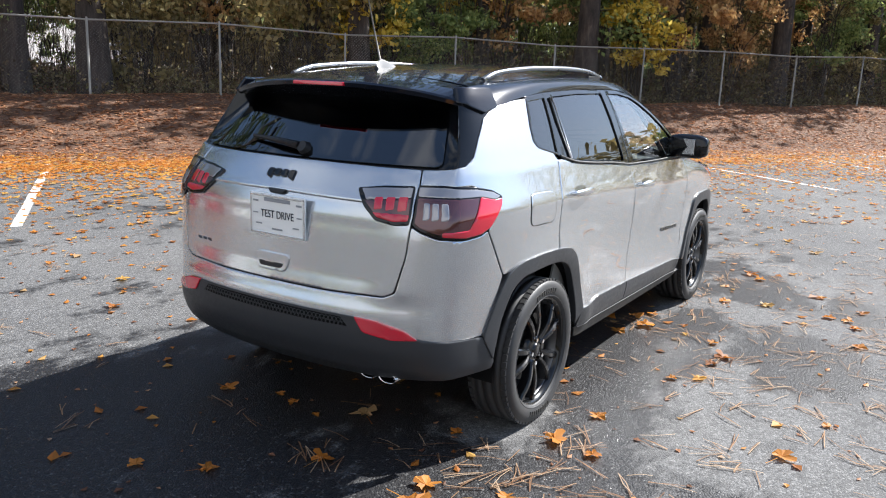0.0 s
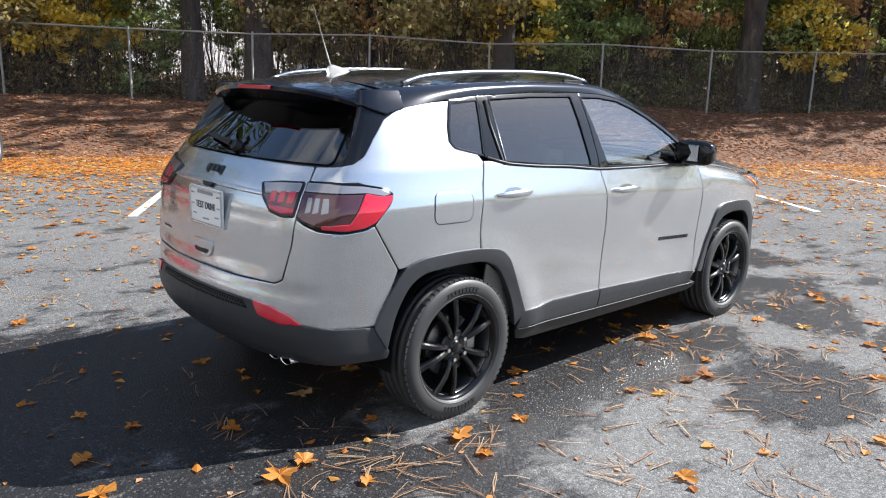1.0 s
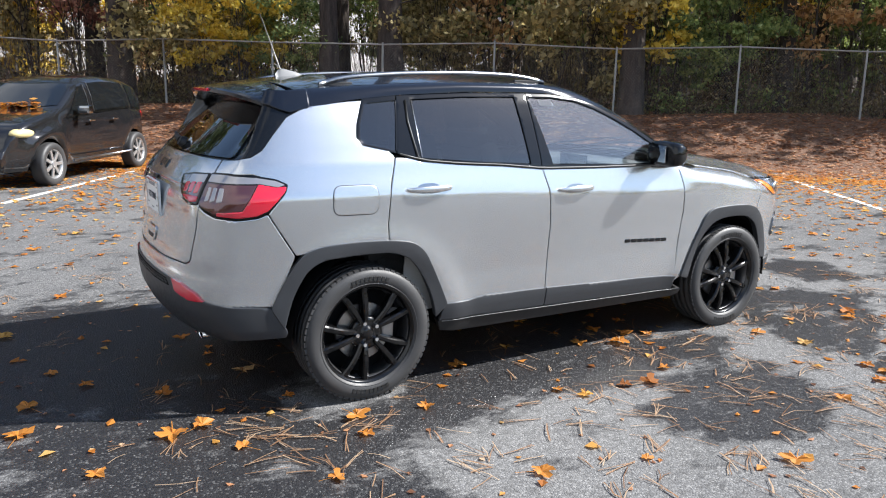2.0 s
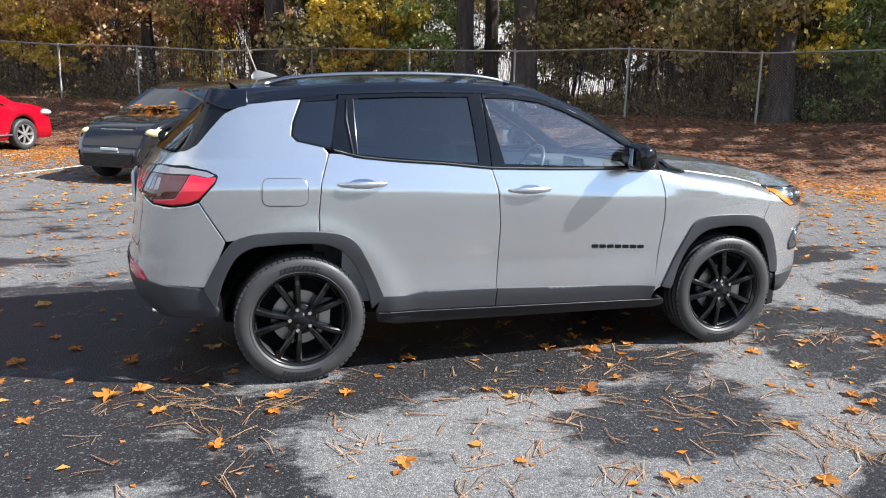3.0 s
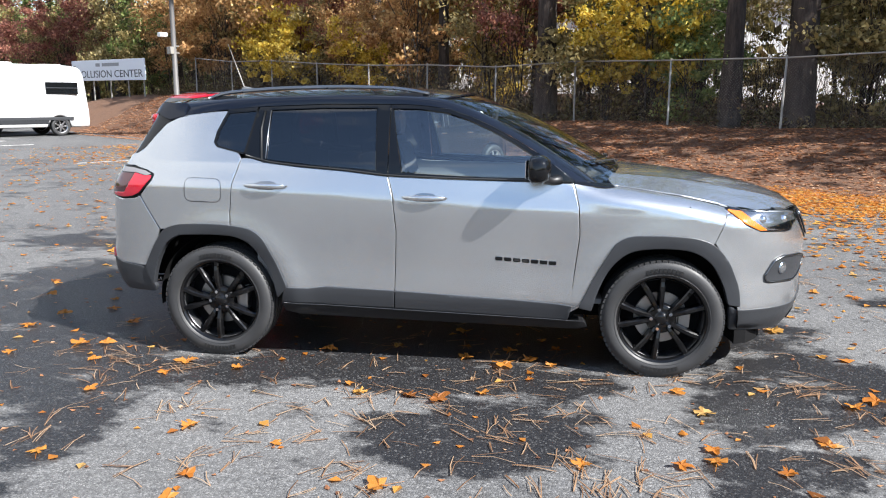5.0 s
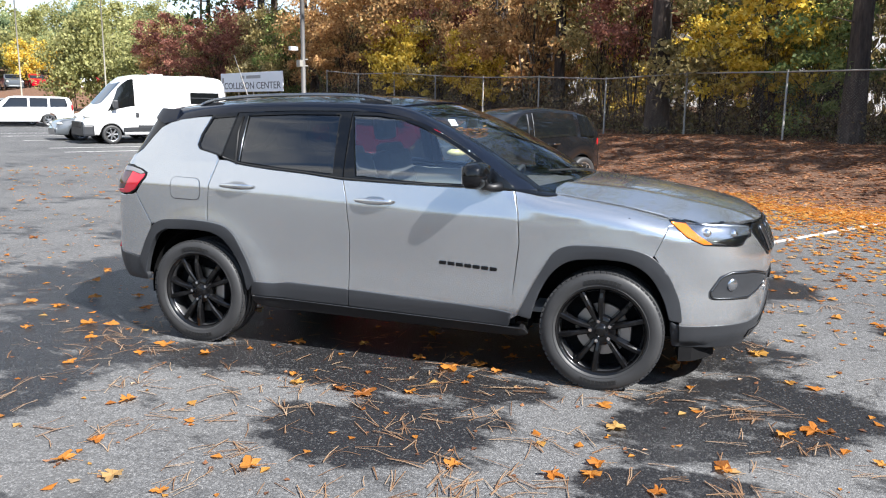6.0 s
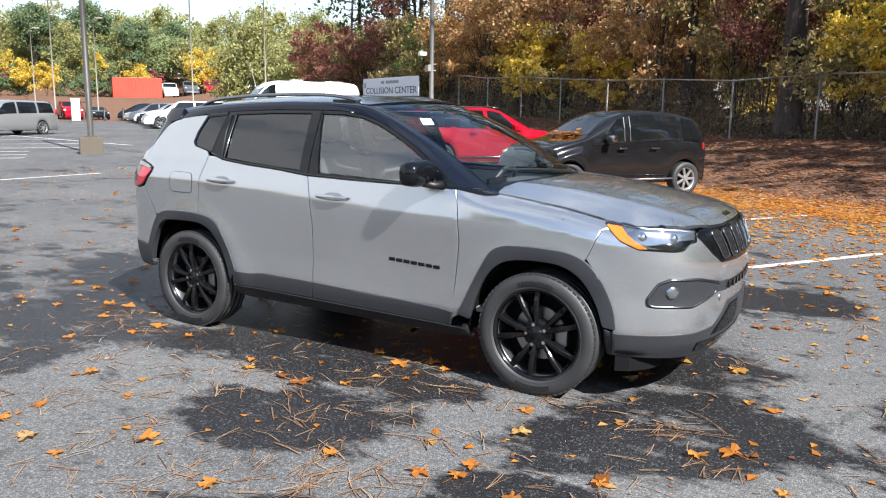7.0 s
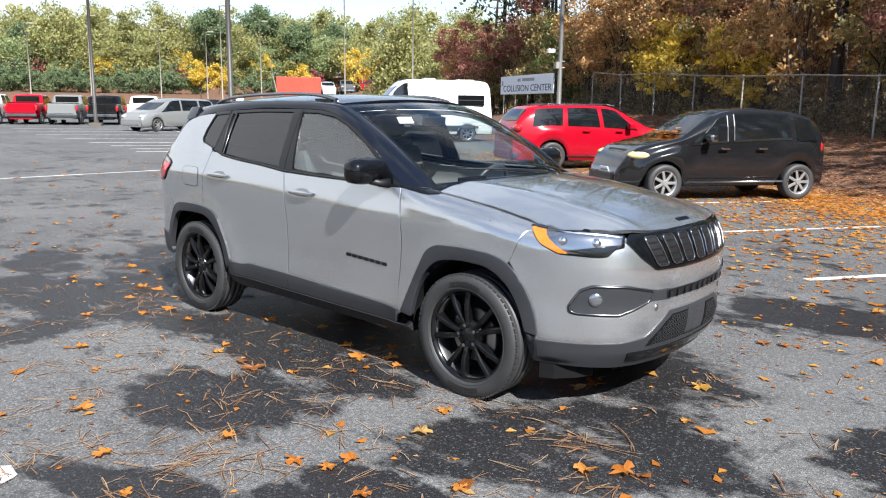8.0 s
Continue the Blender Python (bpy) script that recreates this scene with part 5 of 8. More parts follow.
    # the black foot of the pillar and its corner
    panel("pillar_foot", [(2.118, 1.128), (2.118, 1.114), (2.20, 1.100), (2.30, 1.088), (2.36, 1.092), (2.33, 1.108)], skin, BLACK_GLOSS, car, off=0.004, thick=0.02, step=0.03, r=0.01)
    # roof rail: flattened bar on two feet
    pts = [(-0.16, 0.0), (-0.10, 0.022), (0.0, 0.028), (0.3, 0.032), (0.7, 0.032), (1.02, 0.029), (1.16, 0.018), (1.24, 0.004)]
    line = on_line([roof_skin(x, s * (0.575 if x < 1 else 0.57)) + np.array([0, 0, h]) for x, h in pts], 30)
    v, f = [], []
    for i, p in enumerate(line):
        for dy, dz in ((-0.015, -0.006), (-0.012, 0.011), (0.0, 0.016), (0.012, 0.011), (0.015, -0.006)):
            v.append(p + np.array([0, dy, dz]))
    for i in range(len(line) - 1):
        for k in range(5):
            q = (k + 1) % 5
            f.append((i * 5 + k, i * 5 + q, i * 5 + 5 + q, i * 5 + 5 + k))
    f += [tuple(range(5)), tuple(range(len(v) - 5, len(v)))[::-1]]
    rail = raw("roof_rail", v, f, RAIL_METAL, car, "satin silver roof rail", smooth=True)
    for x0, x1 in ((-0.13, 0.02), (1.03, 1.20)):
        bm = bmesh.new()
        z0 = float(ROOF_Z((x0 + x1) / 2)) - 0.05
        box(bm, (x0, s * 0.575 - 0.010, z0 - 0.02), (x1, s * 0.575 + 0.010, z0 + 0.018), 0.004)
        part("rail_foot", bm, PLASTIC_DARK, rail)
    # door mirror
    mir = thing("door_mirror", "", "")
    mir.parent = car
    v, f = [], []
    nu, nv = 14, 10
    c = np.array([1.905, s * 0.950, 1.203])
    for i in range(nu + 1):
        a = math.pi * i / nu
        for j in range(nv):
            b = 2 * math.pi * j / nv
            e = lambda q, pw: math.copysign(abs(q) ** pw, q)
            x = 0.088 * e(math.sin(a), 0.5) * e(math.cos(b), 0.7)
            x = x * (0.55 if x < 0 else 1.0)
            z = 0.078 * e(math.sin(a), 0.45) * e(math.sin(b), 0.75)
            yy = 0.132 * e(-math.cos(a), 0.7)
            v.append(c + np.array([x + 0.03 * (yy + 0.1) * -1.2, s * yy, z + 0.06 * -yy * 0.2]))
    for i in range(nu):
        for j in range(nv):
            q = (j + 1) % nv
            f.append((i * nv + j, i * nv + q, i * nv + nv + q, i * nv + nv + j))
    raw("mirror_shell", v, f, BLACK_GLOSS, mir, "gloss black mirror shell", smooth=True)
    bm = boxes(((-0.048, -0.075, -0.050), (-0.043, 0.075, 0.050)), bevel=0.002, m=pose(1.905, s * 0.945, 1.203, 0, 0, s * 14))
    part("mirror_glass", bm, CHROME, mir)
    tube("mirror_arm", [(2.03, s * 0.855, 1.135), (1.99, s * 0.90, 1.133), (1.94, s * 0.94, 1.145)], [0.030, 0.022, 0.020], PLASTIC_DARK, mir, sides=10)
    panel("mirror_sail", [(1.985, 1.133), (2.13, 1.122), (2.03, 1.195), (1.965, 1.235)], skin, BLACK_GLOSS, mir, off=0.003, thick=0.012, step=0.03, r=0.006)


def tyre_and_rim(car, hx, s):
    """A wheel at hx on side s: tyre with grooves, split-spoke rim, disc, caliper, nuts."""
    w = thing("wheel", "", "", pose(hx if hx > 1 else -0.030, s * 0.79, HUB, 0, 0, 0 if s < 0 else 180))
    w.parent = car
    turn = 36 if hx < 1 else 33  # how far the wheel has rolled
    # outer face towards -y of the wheel
    RT = 0.3465
    prof = [(0.252, -0.085), (0.258, -0.100), (0.272, -0.108), (0.300, -0.1125), (0.322, -0.108), (0.334, -0.100), (0.341, -0.090)]
    for a, b in ((-0.072, -0.062), (-0.030, -0.020), (0.020, 0.030), (0.062, 0.072)):
        prof += [(RT, a - 0.001), (RT - 0.009, a), (RT - 0.009, b), (RT, b + 0.001)]
    prof += [(0.341, 0.090), (0.322, 0.108), (0.290, 0.112), (0.255, 0.09)]
    v, f = lathe(prof, 72)
    raw("tyre", v, f, RUBBER, w, "black rubber road tyre", smooth=True)
    # sidewall ribs and raised marks
    v, f = lathe([(0.2655, -0.1060), (0.267, -0.1085), (0.269, -0.1085), (0.2705, -0.1070)], 72)
    raw("sidewall_rib", v, f, RUBBER, w, smooth=True)
    vv, ff = [], []
    for c0 in (70, 250):
        for i in range(9):
            a0 = radians(c0 + i * 4.6)
            a1 = a0 + radians(3.1)
            q = len(vv)
            for r in (0.284, 0.306):
                for a in (a0, a1):
                    vv += [(r * math.cos(a), -0.1145, r * math.sin(a)), (r * math.cos(a), -0.108, r * math.sin(a))]
            ff += [(q, q + 2, q + 6, q + 4), (q, q + 1, q + 3, q + 2), (q + 4, q + 6, q + 7, q + 5), (q, q + 4, q + 5, q + 1), (q + 2, q + 3, q + 7, q + 6)]
    raw("sidewall_lettering", vv, ff, RUBBER_SEAL, w)["kind"] = "stuff"
    # shoulder tread blocks
    bm = bmesh.new()
    for i in range(64):
        for y0, y1 in ((-0.097, -0.074), (0.074, 0.097)):
            a = 2 * math.pi * i / 64
            m = Matrix.Rotation(-a, 4, "Y")
            box(bm, (RT - 0.012, y0, -0.0125), (RT + 0.0008, y1, 0.0125), 0.0, m)
    part("shoulder_tread", bm, RUBBER, w)["kind"] = "stuff"
    v, f = lathe([(0.246, 0.09), (0.238, 0.07), (0.230, 0.0), (0.236, -0.07), (0.247, -0.088), (0.2565, -0.096), (0.262, -0.094), (0.2635, -0.088), (0.256, -0.084)], 72)
    rim = raw("rim", v, f, RIM_BLACK, w, "gloss black split-spoke alloy rim", smooth=True)
    v, f = lathe([(0.2285, 0.06), (0.2275, 0.0), (0.2325, -0.066), (0.2365, -0.070)], 72)
    raw("rim_barrel", v, f, RIM_INNER, rim, smooth=True)
    for k in range(5):
        for d in (-1, 1):
            a0 = radians(turn + 72 * k + d * 11)
            a1 = radians(turn + 72 * k + d * 14.5)
            prof = []
            n = 7
            for i in range(n + 1):
                t = i / n
                r = 0.060 + (0.247 - 0.060) * t
                a = a0 + (a1 - a0) * t
                dep = -0.070 - 0.014 * math.sin(math.pi * min(1, t * 1.1)) - 0.008 * t
                hw = 0.0125 + 0.0050 * t
                ctr = Vector((r * math.cos(a), dep, r * math.sin(a)))
                tan = Vector((-math.sin(a), 0, math.cos(a)))
                for o, dd in ((-1.45, 0.040), (-1.0, 0.003), (-0.55, -0.0045), (0.55, -0.0045), (1.0, 0.003), (1.45, 0.040)):
                    prof.append(ctr + tan * hw * o + Vector((0, dd, 0)))
            ff = []
            for i in range(n):
                for j in range(5):
                    ff.append((i * 6 + j, i * 6 + j + 1, i * 6 + 7 + j, i * 6 + 6 + j))
            raw("spoke", prof, ff, RIM_BLACK, rim, smooth=False)
    v, f = lathe([(0.0, -0.080), (0.026, -0.0795), (0.031, -0.076), (0.033, -0.068), (0.045, -0.0665), (0.075, -0.0665), (0.086, -0.060), (0.090, -0.03)], 40)
    raw("hub", v, f, RIM_BLACK, rim, smooth=True)
    for k in range(5):
        a = radians(turn + 72 * k)
        bm = bmesh.new()
        bmesh.ops.create_cone(bm, cap_ends=True, segments=6, radius1=0.0125, radius2=0.0105, depth=0.024, matrix=Matrix.Translation((0.059 * math.cos(a), -0.075, 0.059 * math.sin(a))) @ Matrix.Rotation(radians(90), 4, "X"))
        part("lug_nut", bm, CHROME, rim)
    v, f = lathe([(0.05, -0.02), (0.150, -0.02), (0.152, -0.012), (0.150, 0.0), (0.05, 0.0)], 48)
    raw("brake_disc", v, f, STEEL, w, smooth=False)
    bm = bmesh.new()
    box(bm, (0.098, -0.040, -0.055), (0.165, 0.03, 0.055), 0.012, Matrix.Rotation(radians(2), 4, "Y"))
    part("brake_caliper", bm, STEEL, w)
    v, f = lathe([(0.0, 0.03), (0.24, 0.03), (0.243, 0.08)], 40)
    raw("back_plate", v, f, VOID, w)
    return w


def suv():
    car = thing("compact_suv", "silver compact SUV with black roof, black wheels and arch cladding", "car", Matrix.Diagonal((1.0, 0.985, 1.0, 1.0)))
    suv_side(car, side_skin, -1)
    suv_side(car, side_left, 1)
    for hx in (0.0, WB):
        for s in (-1, 1):
            tyre_and_rim(car, hx, s)
    # ---- bonnet, roof, windscreen
    rim_pts = [body(S(x), float(EDGE_Z(x)) - 0.004) for x in (2.34, 2.38, 2.45, 2.55, 2.65, 2.75, 2.85, 2.95, 3.03)]
    half = [(2.315, 0.640), (2.322, 0.700)] + [(float(q[0]), abs(float(q[1])) - 0.0035) for q in rim_pts] + [(3.125, 0.725), (3.22, 0.685), (3.335, 0.60), (3.42, 0.45), (3.462, 0.25), (3.474, 0.08)]
    bonnet = panel("bonnet", half + [(x, -y) for x, y in half[::-1]] + [(2.37, -0.45), (2.41, -0.2), (2.42, 0.0), (2.41, 0.2), (2.37, 0.45)], hood_skin, SILVER, car, thick=0.02, step=0.035, r=0.01, tilt=0.15, lip=0.001)
    for i in range(4):
        y0 = 0.065 - i * 0.036
        panel("badge_bar", [(3.422, y0), (3.448, y0), (3.448, y0 - 0.028), (3.422, y0 - 0.028)], hood_skin, BLACK_GLOSS, bonnet, off=0.004, thick=0.005, step=0.05, r=0.006)
    half = [(-0.30, 0.60), (-0.19, 0.625), (0.0, 0.64), (0.20, 0.648), (0.60, 0.652), (1.03, 0.648), (1.20, 0.640), (1.34, 0.60), (1.405, 0.42), (1.440, 0.2), (1.446, 0.0)]
    panel("roof", half + [(x, -y) for x, y in half[::-1][1:]] + [(-0.33, -0.3), (-0.34, 0.0), (-0.33, 0.3)], roof_skin, ROOF_BLACK, car, thick=0.012, step=0.05, label="gloss black roof panel", lip=0.001, tilt=0.2)
    panel("headliner", [(-0.25, 0.60), (1.22, 0.60), (1.22, -0.60), (-0.25, -0.60)], roof_skin, TRIM_IN, car, off=-0.03, thick=0.01, step=0.12, lip=0, tilt=0)
    panel("windscreen", [(0.69, 0.0), (0.612, 0.97), (-0.612, 0.97), (-0.69, 0.0)], screen_skin, SCREEN, car, off=-0.003, thick=0.004, step=0.05, label="clear windscreen reflecting the trees", lip=0, tilt=0)
    sc_o = [(0.715, -0.03), (0.628, 1.0), (-0.628, 1.0), (-0.715, -0.03)]
    sc_i = [(0.675, 0.055), (0.600, 0.945), (-0.600, 0.945), (-0.675, 0.055)]
    panel("windscreen_band", ring(sc_o, sc_i), screen_skin, BLACK_GLOSS, car, off=-0.010, thick=0.01, step=0.05, lip=0, tilt=0)
    # cowl under the windscreen with wipers
    A = np.array([screen_skin(y, -0.02) for y in np.linspace(-0.70, 0.70, 30)])
    B = np.array([(2.40 - 0.09 * (abs(y) / 0.64) ** 2 + 0.02, y * 0.93, 1.150 - 0.05 * (abs(y) / 0.7) ** 2 - 0.014) for y in np.linspace(-0.70, 0.70, 30)])
    strip("cowl", A, B, PLASTIC_DARK, car, bulge=-0.004)
    for y0, y1, v1 in ((0.32, -0.36, 0.085), (0.66, 0.02, 0.10)):
        pts = [screen_skin(y0 + (y1 - y0) * t, 0.02 + v1 * t) + np.array([0.012, 0, 0.014]) for t in np.linspace(0, 1, 9)]
        wp = tube("wiper_arm", pts[:6], 0.007, PLASTIC_DARK, car, sides=6)
        pts = [screen_skin(y0 - 0.10 + (y1 - y0 - 0.04) * t, 0.05 + v1 * t) + np.array([0.008, 0, 0.010]) for t in np.linspace(0, 1, 12)]
        tube("wiper_blade", pts, 0.006, RUBBER_SEAL, wp, sides=6)
    # antenna
    v, f = [], []
    for i in range(9):
        t = i / 8
        x = -0.19 + 0.16 * t
        hgt, wd = 0.056 * (1 - t) ** 0.75 * (0.35 + 0.65 * min(1, t * 6)), 0.018 * (1 - 0.7 * t)
        z = float(ROOF_Z(x)) - 0.002
        v += [(x, -wd, z), (x, -wd * 0.25, z + hgt * 0.8), (x, 0, z + hgt), (x, wd * 0.25, z + hgt * 0.8), (x, wd, z)]
    for i in range(8):
        for k in range(4):
            f.append((i * 5 + k, i * 5 + k + 1, i * 5 + 6 + k, i * 5 + 5 + k))
    f.append((0, 1, 2, 3, 4))
    ant = raw("antenna", v, f, FIN_GREY, car, "silver fin with a black whip mast", smooth=True)
    tube("mast", [(-0.160, 0, 1.655), (-0.205, 0, 1.78), (-0.265, 0, 1.945)], [0.0045, 0.0035, 0.003], GALV, ant, sides=6)
    # ---- spoiler over the tailgate
    v, f = [], []
    n = 40
    for i in range(n + 1):
        y = -0.665 + 1.33 * i / n
        a = abs(y) / 0.665
        xe = -0.600 + 0.135 * a ** 2.2
        zt = float(roof_skin(xe, y)[2]) - 0.012 - 0.02 * a ** 4
        x0 = -0.335
        z0 = float(roof_skin(x0, y)[2]) - 0.001
        zm = float(roof_skin((x0 + xe) / 2, y)[2]) - 0.003
        v += [(x0, y, z0), ((x0 + xe) / 2, y, zm), (xe + 0.01, y, zt + 0.004), (xe, y, zt - 0.004), (xe + 0.008, y, zt - 0.022), (xe + 0.03, y, zt - 0.028), (-0.42 + 0.06 * a * a, y * 0.97, 1.475)]
    for i in range(n):
        for k in range(6):
            f.append((i * 7 + k, i * 7 + k + 1, i * 7 + 8 + k, i * 7 + 7 + k))
    f += [tuple(range(7)), tuple(range(n * 7, n * 7 + 7))[::-1]]
    spoiler = raw("spoiler", v, f, ROOF_BLACK, car, "gloss black roof spoiler", smooth=False)
    bm = boxes(((-0.6045, -0.145, 1.533), (-0.588, 0.145, 1.5495)), bevel=0.004)
    part("brake_light", bm, LENS_RED, spoiler, "red high brake light")
    for sk in (body, flipped(body)):
        panel("spoiler_cheek", [(S(side_at(X, z)), z) for X, z in ((-0.26, 1.548), (-0.26, 1.470), (-0.36, 1.445), (-0.455, 1.480), (-0.475, 1.535))], sk, ROOF_BLACK, spoiler, off=0.006, thick=0.03, step=0.03, r=0.01)
    # ---- tail: black underlay, tailgate, lamps, bumper
    both = lambda half: half + [(-a, b) for a, b in half[::-1]]
    panel("rear_surround", both([(R(0.30), 1.505), (R(0.70), 1.50), (S(side_at(-0.24, 1.485)), 1.485), (S(side_at(-0.34, 1.42)), 1.42), (S(side_at(-0.48, 1.28)), 1.28), (S(side_at(-0.58, 1.225)), 1.225), (R(0.5), 1.212)]), body, BLACK_GLOSS, car, off=-0.007, thick=0.02, step=0.04, lip=0.001, tilt=0.2)
    gate = panel("tailgate", both([(0.22, 1.228), (R(0.55), 1.226), (R(0.652), 1.226), (R(0.658), 1.17), (R(0.652), 1.10), (R(0.650), 0.99), (R(0.645), 0.90), (R(0.615), 0.755), (R(0.575), 0.735), (R(0.3), 0.728)]), body, SILVER, car, off=0.0, thick=0.02, step=0.03, r=0.012)
    panel("rear_window", both([(R(0.40), 1.465), (R(0.700), 1.462), (R(0.718), 1.40), (R(0.738), 1.25), (R(0.715), 1.236), (R(0.3), 1.234)]), body, PRIVACY, gate, off=0.001, thick=0.004, step=0.04, label="dark privacy rear window", lip=0, tilt=0, r=0.02)
    # shoulder bar over the plate
    pts = [body(s, 1.106 - 0.012 * abs(s)) for s in np.linspace(-R(0.45), R(0.45), 30)]
    A = np.array(pts) + np.array([0.004, 0, 0.012])
    B = np.array(pts) + np.array([0.012, 0, -0.018])
    strip("tailgate_crease", A, B, SILVER, gate, bulge=0.016)
    for s in (-1, 1):
        sk = body if s < 0 else flipped(body)
        inner = panel("tail_lamp_inner", [(R(0.400), 1.142), (R(0.52), 1.158), (R(0.647), 1.164), (R(0.646), 1.022), (R(0.585), 1.016), (R(0.50), 1.028), (R(0.445), 1.075)], sk, BLACK_GLOSS, gate, off=0.010, thick=0.02, r=0.012, step=0.03, lip=0.006)
        panel("smoked_lens", [(R(0.422), 1.140), (R(0.52), 1.150), (R(0.642), 1.156), (R(0.641), 1.118), (R(0.455), 1.100)], sk, LENS_SMOKE, inner, off=0.0115, thick=0.004, r=0.006, step=0.03)
        panel("red_lens", [(R(0.448), 1.098), (R(0.641), 1.116), (R(0.640), 1.034), (R(0.585), 1.028), (R(0.505), 1.040)], sk, LENS_DARK, inner, off=0.0115, thick=0.004, r=0.006, step=0.03)
        panel("red_strip", [(R(0.488), 1.058), (R(0.640), 1.058), (R(0.640), 1.036), (R(0.585), 1.030), (R(0.508), 1.042)], sk, LENS_RED, inner, off=0.0135, thick=0.003, r=0.006, step=0.03)
        for i in range(3):
            a = 0.492 + i * 0.050
            panel("lamp_cell", [(R(a), 1.112 + i * 0.003), (R(a + 0.036), 1.115 + i * 0.003), (R(a + 0.036), 1.072), (R(a), 1.066)], sk, LENS_RED, inner, off=0.0135, thick=0.003, r=0.008, step=0.03)
        outer = panel("tail_lamp_outer", [(R(0.658), 1.168), (R(0.76), 1.172), (S(-0.60), 1.164), (S(-0.50), 1.148), (S(-0.440), 1.122), (S(-0.450), 1.088), (S(-0.53), 1.000), (S(-0.58), 0.978), (S(-0.66), 0.968), (R(0.75), 0.978), (R(0.69), 1.002), (R(0.657), 1.022)], sk, BLACK_GLOSS, car, off=0.010, thick=0.03, r=0.012, step=0.03, lip=0.006)
        panel("smoked_lens", [(R(0.664), 1.160), (R(0.76), 1.163), (S(-0.60), 1.155), (S(-0.50), 1.140), (S(-0.455), 1.120), (S(-0.49), 1.108), (S(-0.58), 1.124), (R(0.664), 1.124)], sk, LENS_SMOKE, outer, off=0.0115, thick=0.004, r=0.008, step=0.03)
        panel("dark_lens", [(R(0.664), 1.122), (S(-0.59), 1.122), (S(-0.62), 1.06), (S(-0.66), 0.990), (R(0.75), 0.990), (R(0.69), 1.012), (R(0.664), 1.030)], sk, LENS_DARK, outer, off=0.0115, thick=0.004, r=0.008, step=0.03)
        for i in range(3):
            a = 0.690 + i * 0.030
            panel("lamp_core", [(R(a), 1.104), (R(a + 0.022), 1.104), (R(a + 0.024), 1.046), (R(a + 0.002), 1.040)], sk, LENS_SMOKE, outer, off=0.0135, thick=0.003, r=0.008, step=0.02)
        panel("red_lens", [(S(-0.585), 1.124), (S(-0.50), 1.108), (S(-0.450), 1.112), (S(-0.456), 1.090), (S(-0.535), 1.006), (S(-0.585), 0.985), (S(-0.66), 0.976), (R(0.76), 0.984), (R(0.76), 1.000), (S(-0.65), 1.006), (S(-0.618), 1.06)], sk, LENS_RED, outer, off=0.0140, thick=0.004, r=0.008, step=0.025)
    # plate with its lettering
    px = float(body(0.0, 1.0)[0]) - 0.012
    plate = part("licence_plate", boxes(((-0.0, -0.165, -0.088), (0.012, 0.145, 0.088)), bevel=0.004), PLATE_WHITE, gate, "white dealer plate in a bright frame")
    plate.matrix_basis = pose(px - 0.004, -0.025 + 0.01, 0.995, 0, 0, 0)
    # front face of the plate looks to -x
    face = pose(-0.0015, -0.01, 0, 90, 0, -90)
    for lo, hi in (((-0.155, 0.076, 0), (0.155, 0.084, 0.003)), ((-0.155, -0.084, 0), (0.155, -0.076, 0.003)), ((-0.157, -0.084, 0), (-0.149, 0.084, 0.003)), ((0.149, -0.084, 0), (0.157, 0.084, 0.003))):
        o = part("frame_bar", boxes((lo, hi), bevel=0.001), CHROME, plate)
        o.matrix_basis = face
    words("plate_lettering", "TEST DRIVE", 0.046, face @ pose(0, 0.002, 0.0005), INK, plate, 0.0008, width=0.190)
    for x0, y0, w, h in ((-0.075, 0.056, 0.15, 0.016), (-0.14, 0.050, 0.03, 0.008), (0.11, 0.050, 0.03, 0.008), (-0.14, 0.0, 0.028, 0.005), (0.112, 0.0, 0.028, 0.005), (-0.125, -0.045, 0.035, 0.006), (0.09, -0.045, 0.035, 0.006), (-0.03, -0.062, 0.06, 0.007)):
        o = part("plate_mark", boxes(((x0, y0, 0), (x0 + w, y0 + h, 0.0012))), INK_GREY, plate)
        o.matrix_basis = face
    # plain badges on the tailgate
    for i in range(4):
        y0 = 0.115 - i * 0.044
        panel("badge_bar", [(s_rear(y0), 1.178), (s_rear(y0 - 0.036), 1.178), (s_rear(y0 - 0.036), 1.148 - (0.012 if i % 3 == 0 else 0)), (s_rear(y0), 1.148)], body, BLACK_GLOSS, gate, off=0.007, thick=0.007, step=0.03, r=0.009)
    for i in range(3):
        y0 = 0.53 - i * 0.038
        panel("badge_bar", [(s_rear(y0), 0.834), (s_rear(y0 - 0.03), 0.832), (s_rear(y0 - 0.03), 0.818), (s_rear(y0), 0.820)], body, INK, gate, off=0.002, thick=0.002, step=0.03)
    # grab handle of the tailgate
    hp = panel("gate_handle", [(s_rear(0.105), 0.838), (s_rear(-0.105), 0.838), (s_rear(-0.085), 0.762), (s_rear(0.085), 0.762)], body, SILVER, gate, off=0.008, thick=0.01, r=0.03, step=0.03)
    panel("grip", [(s_rear(0.078), 0.800), (s_rear(-0.078), 0.800), (s_rear(-0.066), 0.774), (s_rear(0.066), 0.774)], body, PLASTIC_DARK, hp, off=0.0095, thick=0.004, r=0.014, step=0.03)
    # lamp under the shoulder bar
    panel("plate_lamp", [(s_rear(0.06), 1.100), (s_rear(-0.05), 1.100), (s_rear(-0.03), 1.082), (s_rear(0.04), 1.082)], body, PLASTIC_DARK, gate, off=0.014, thick=0.01, r=0.01, step=0.03)
    # wiper of the rear window
    a, b = body(s_rear(0.0), 1.265) + np.array([-0.02, 0, 0.012]), body(s_rear(0.36), 1.285) + np.array([-0.016, 0, 0.012])
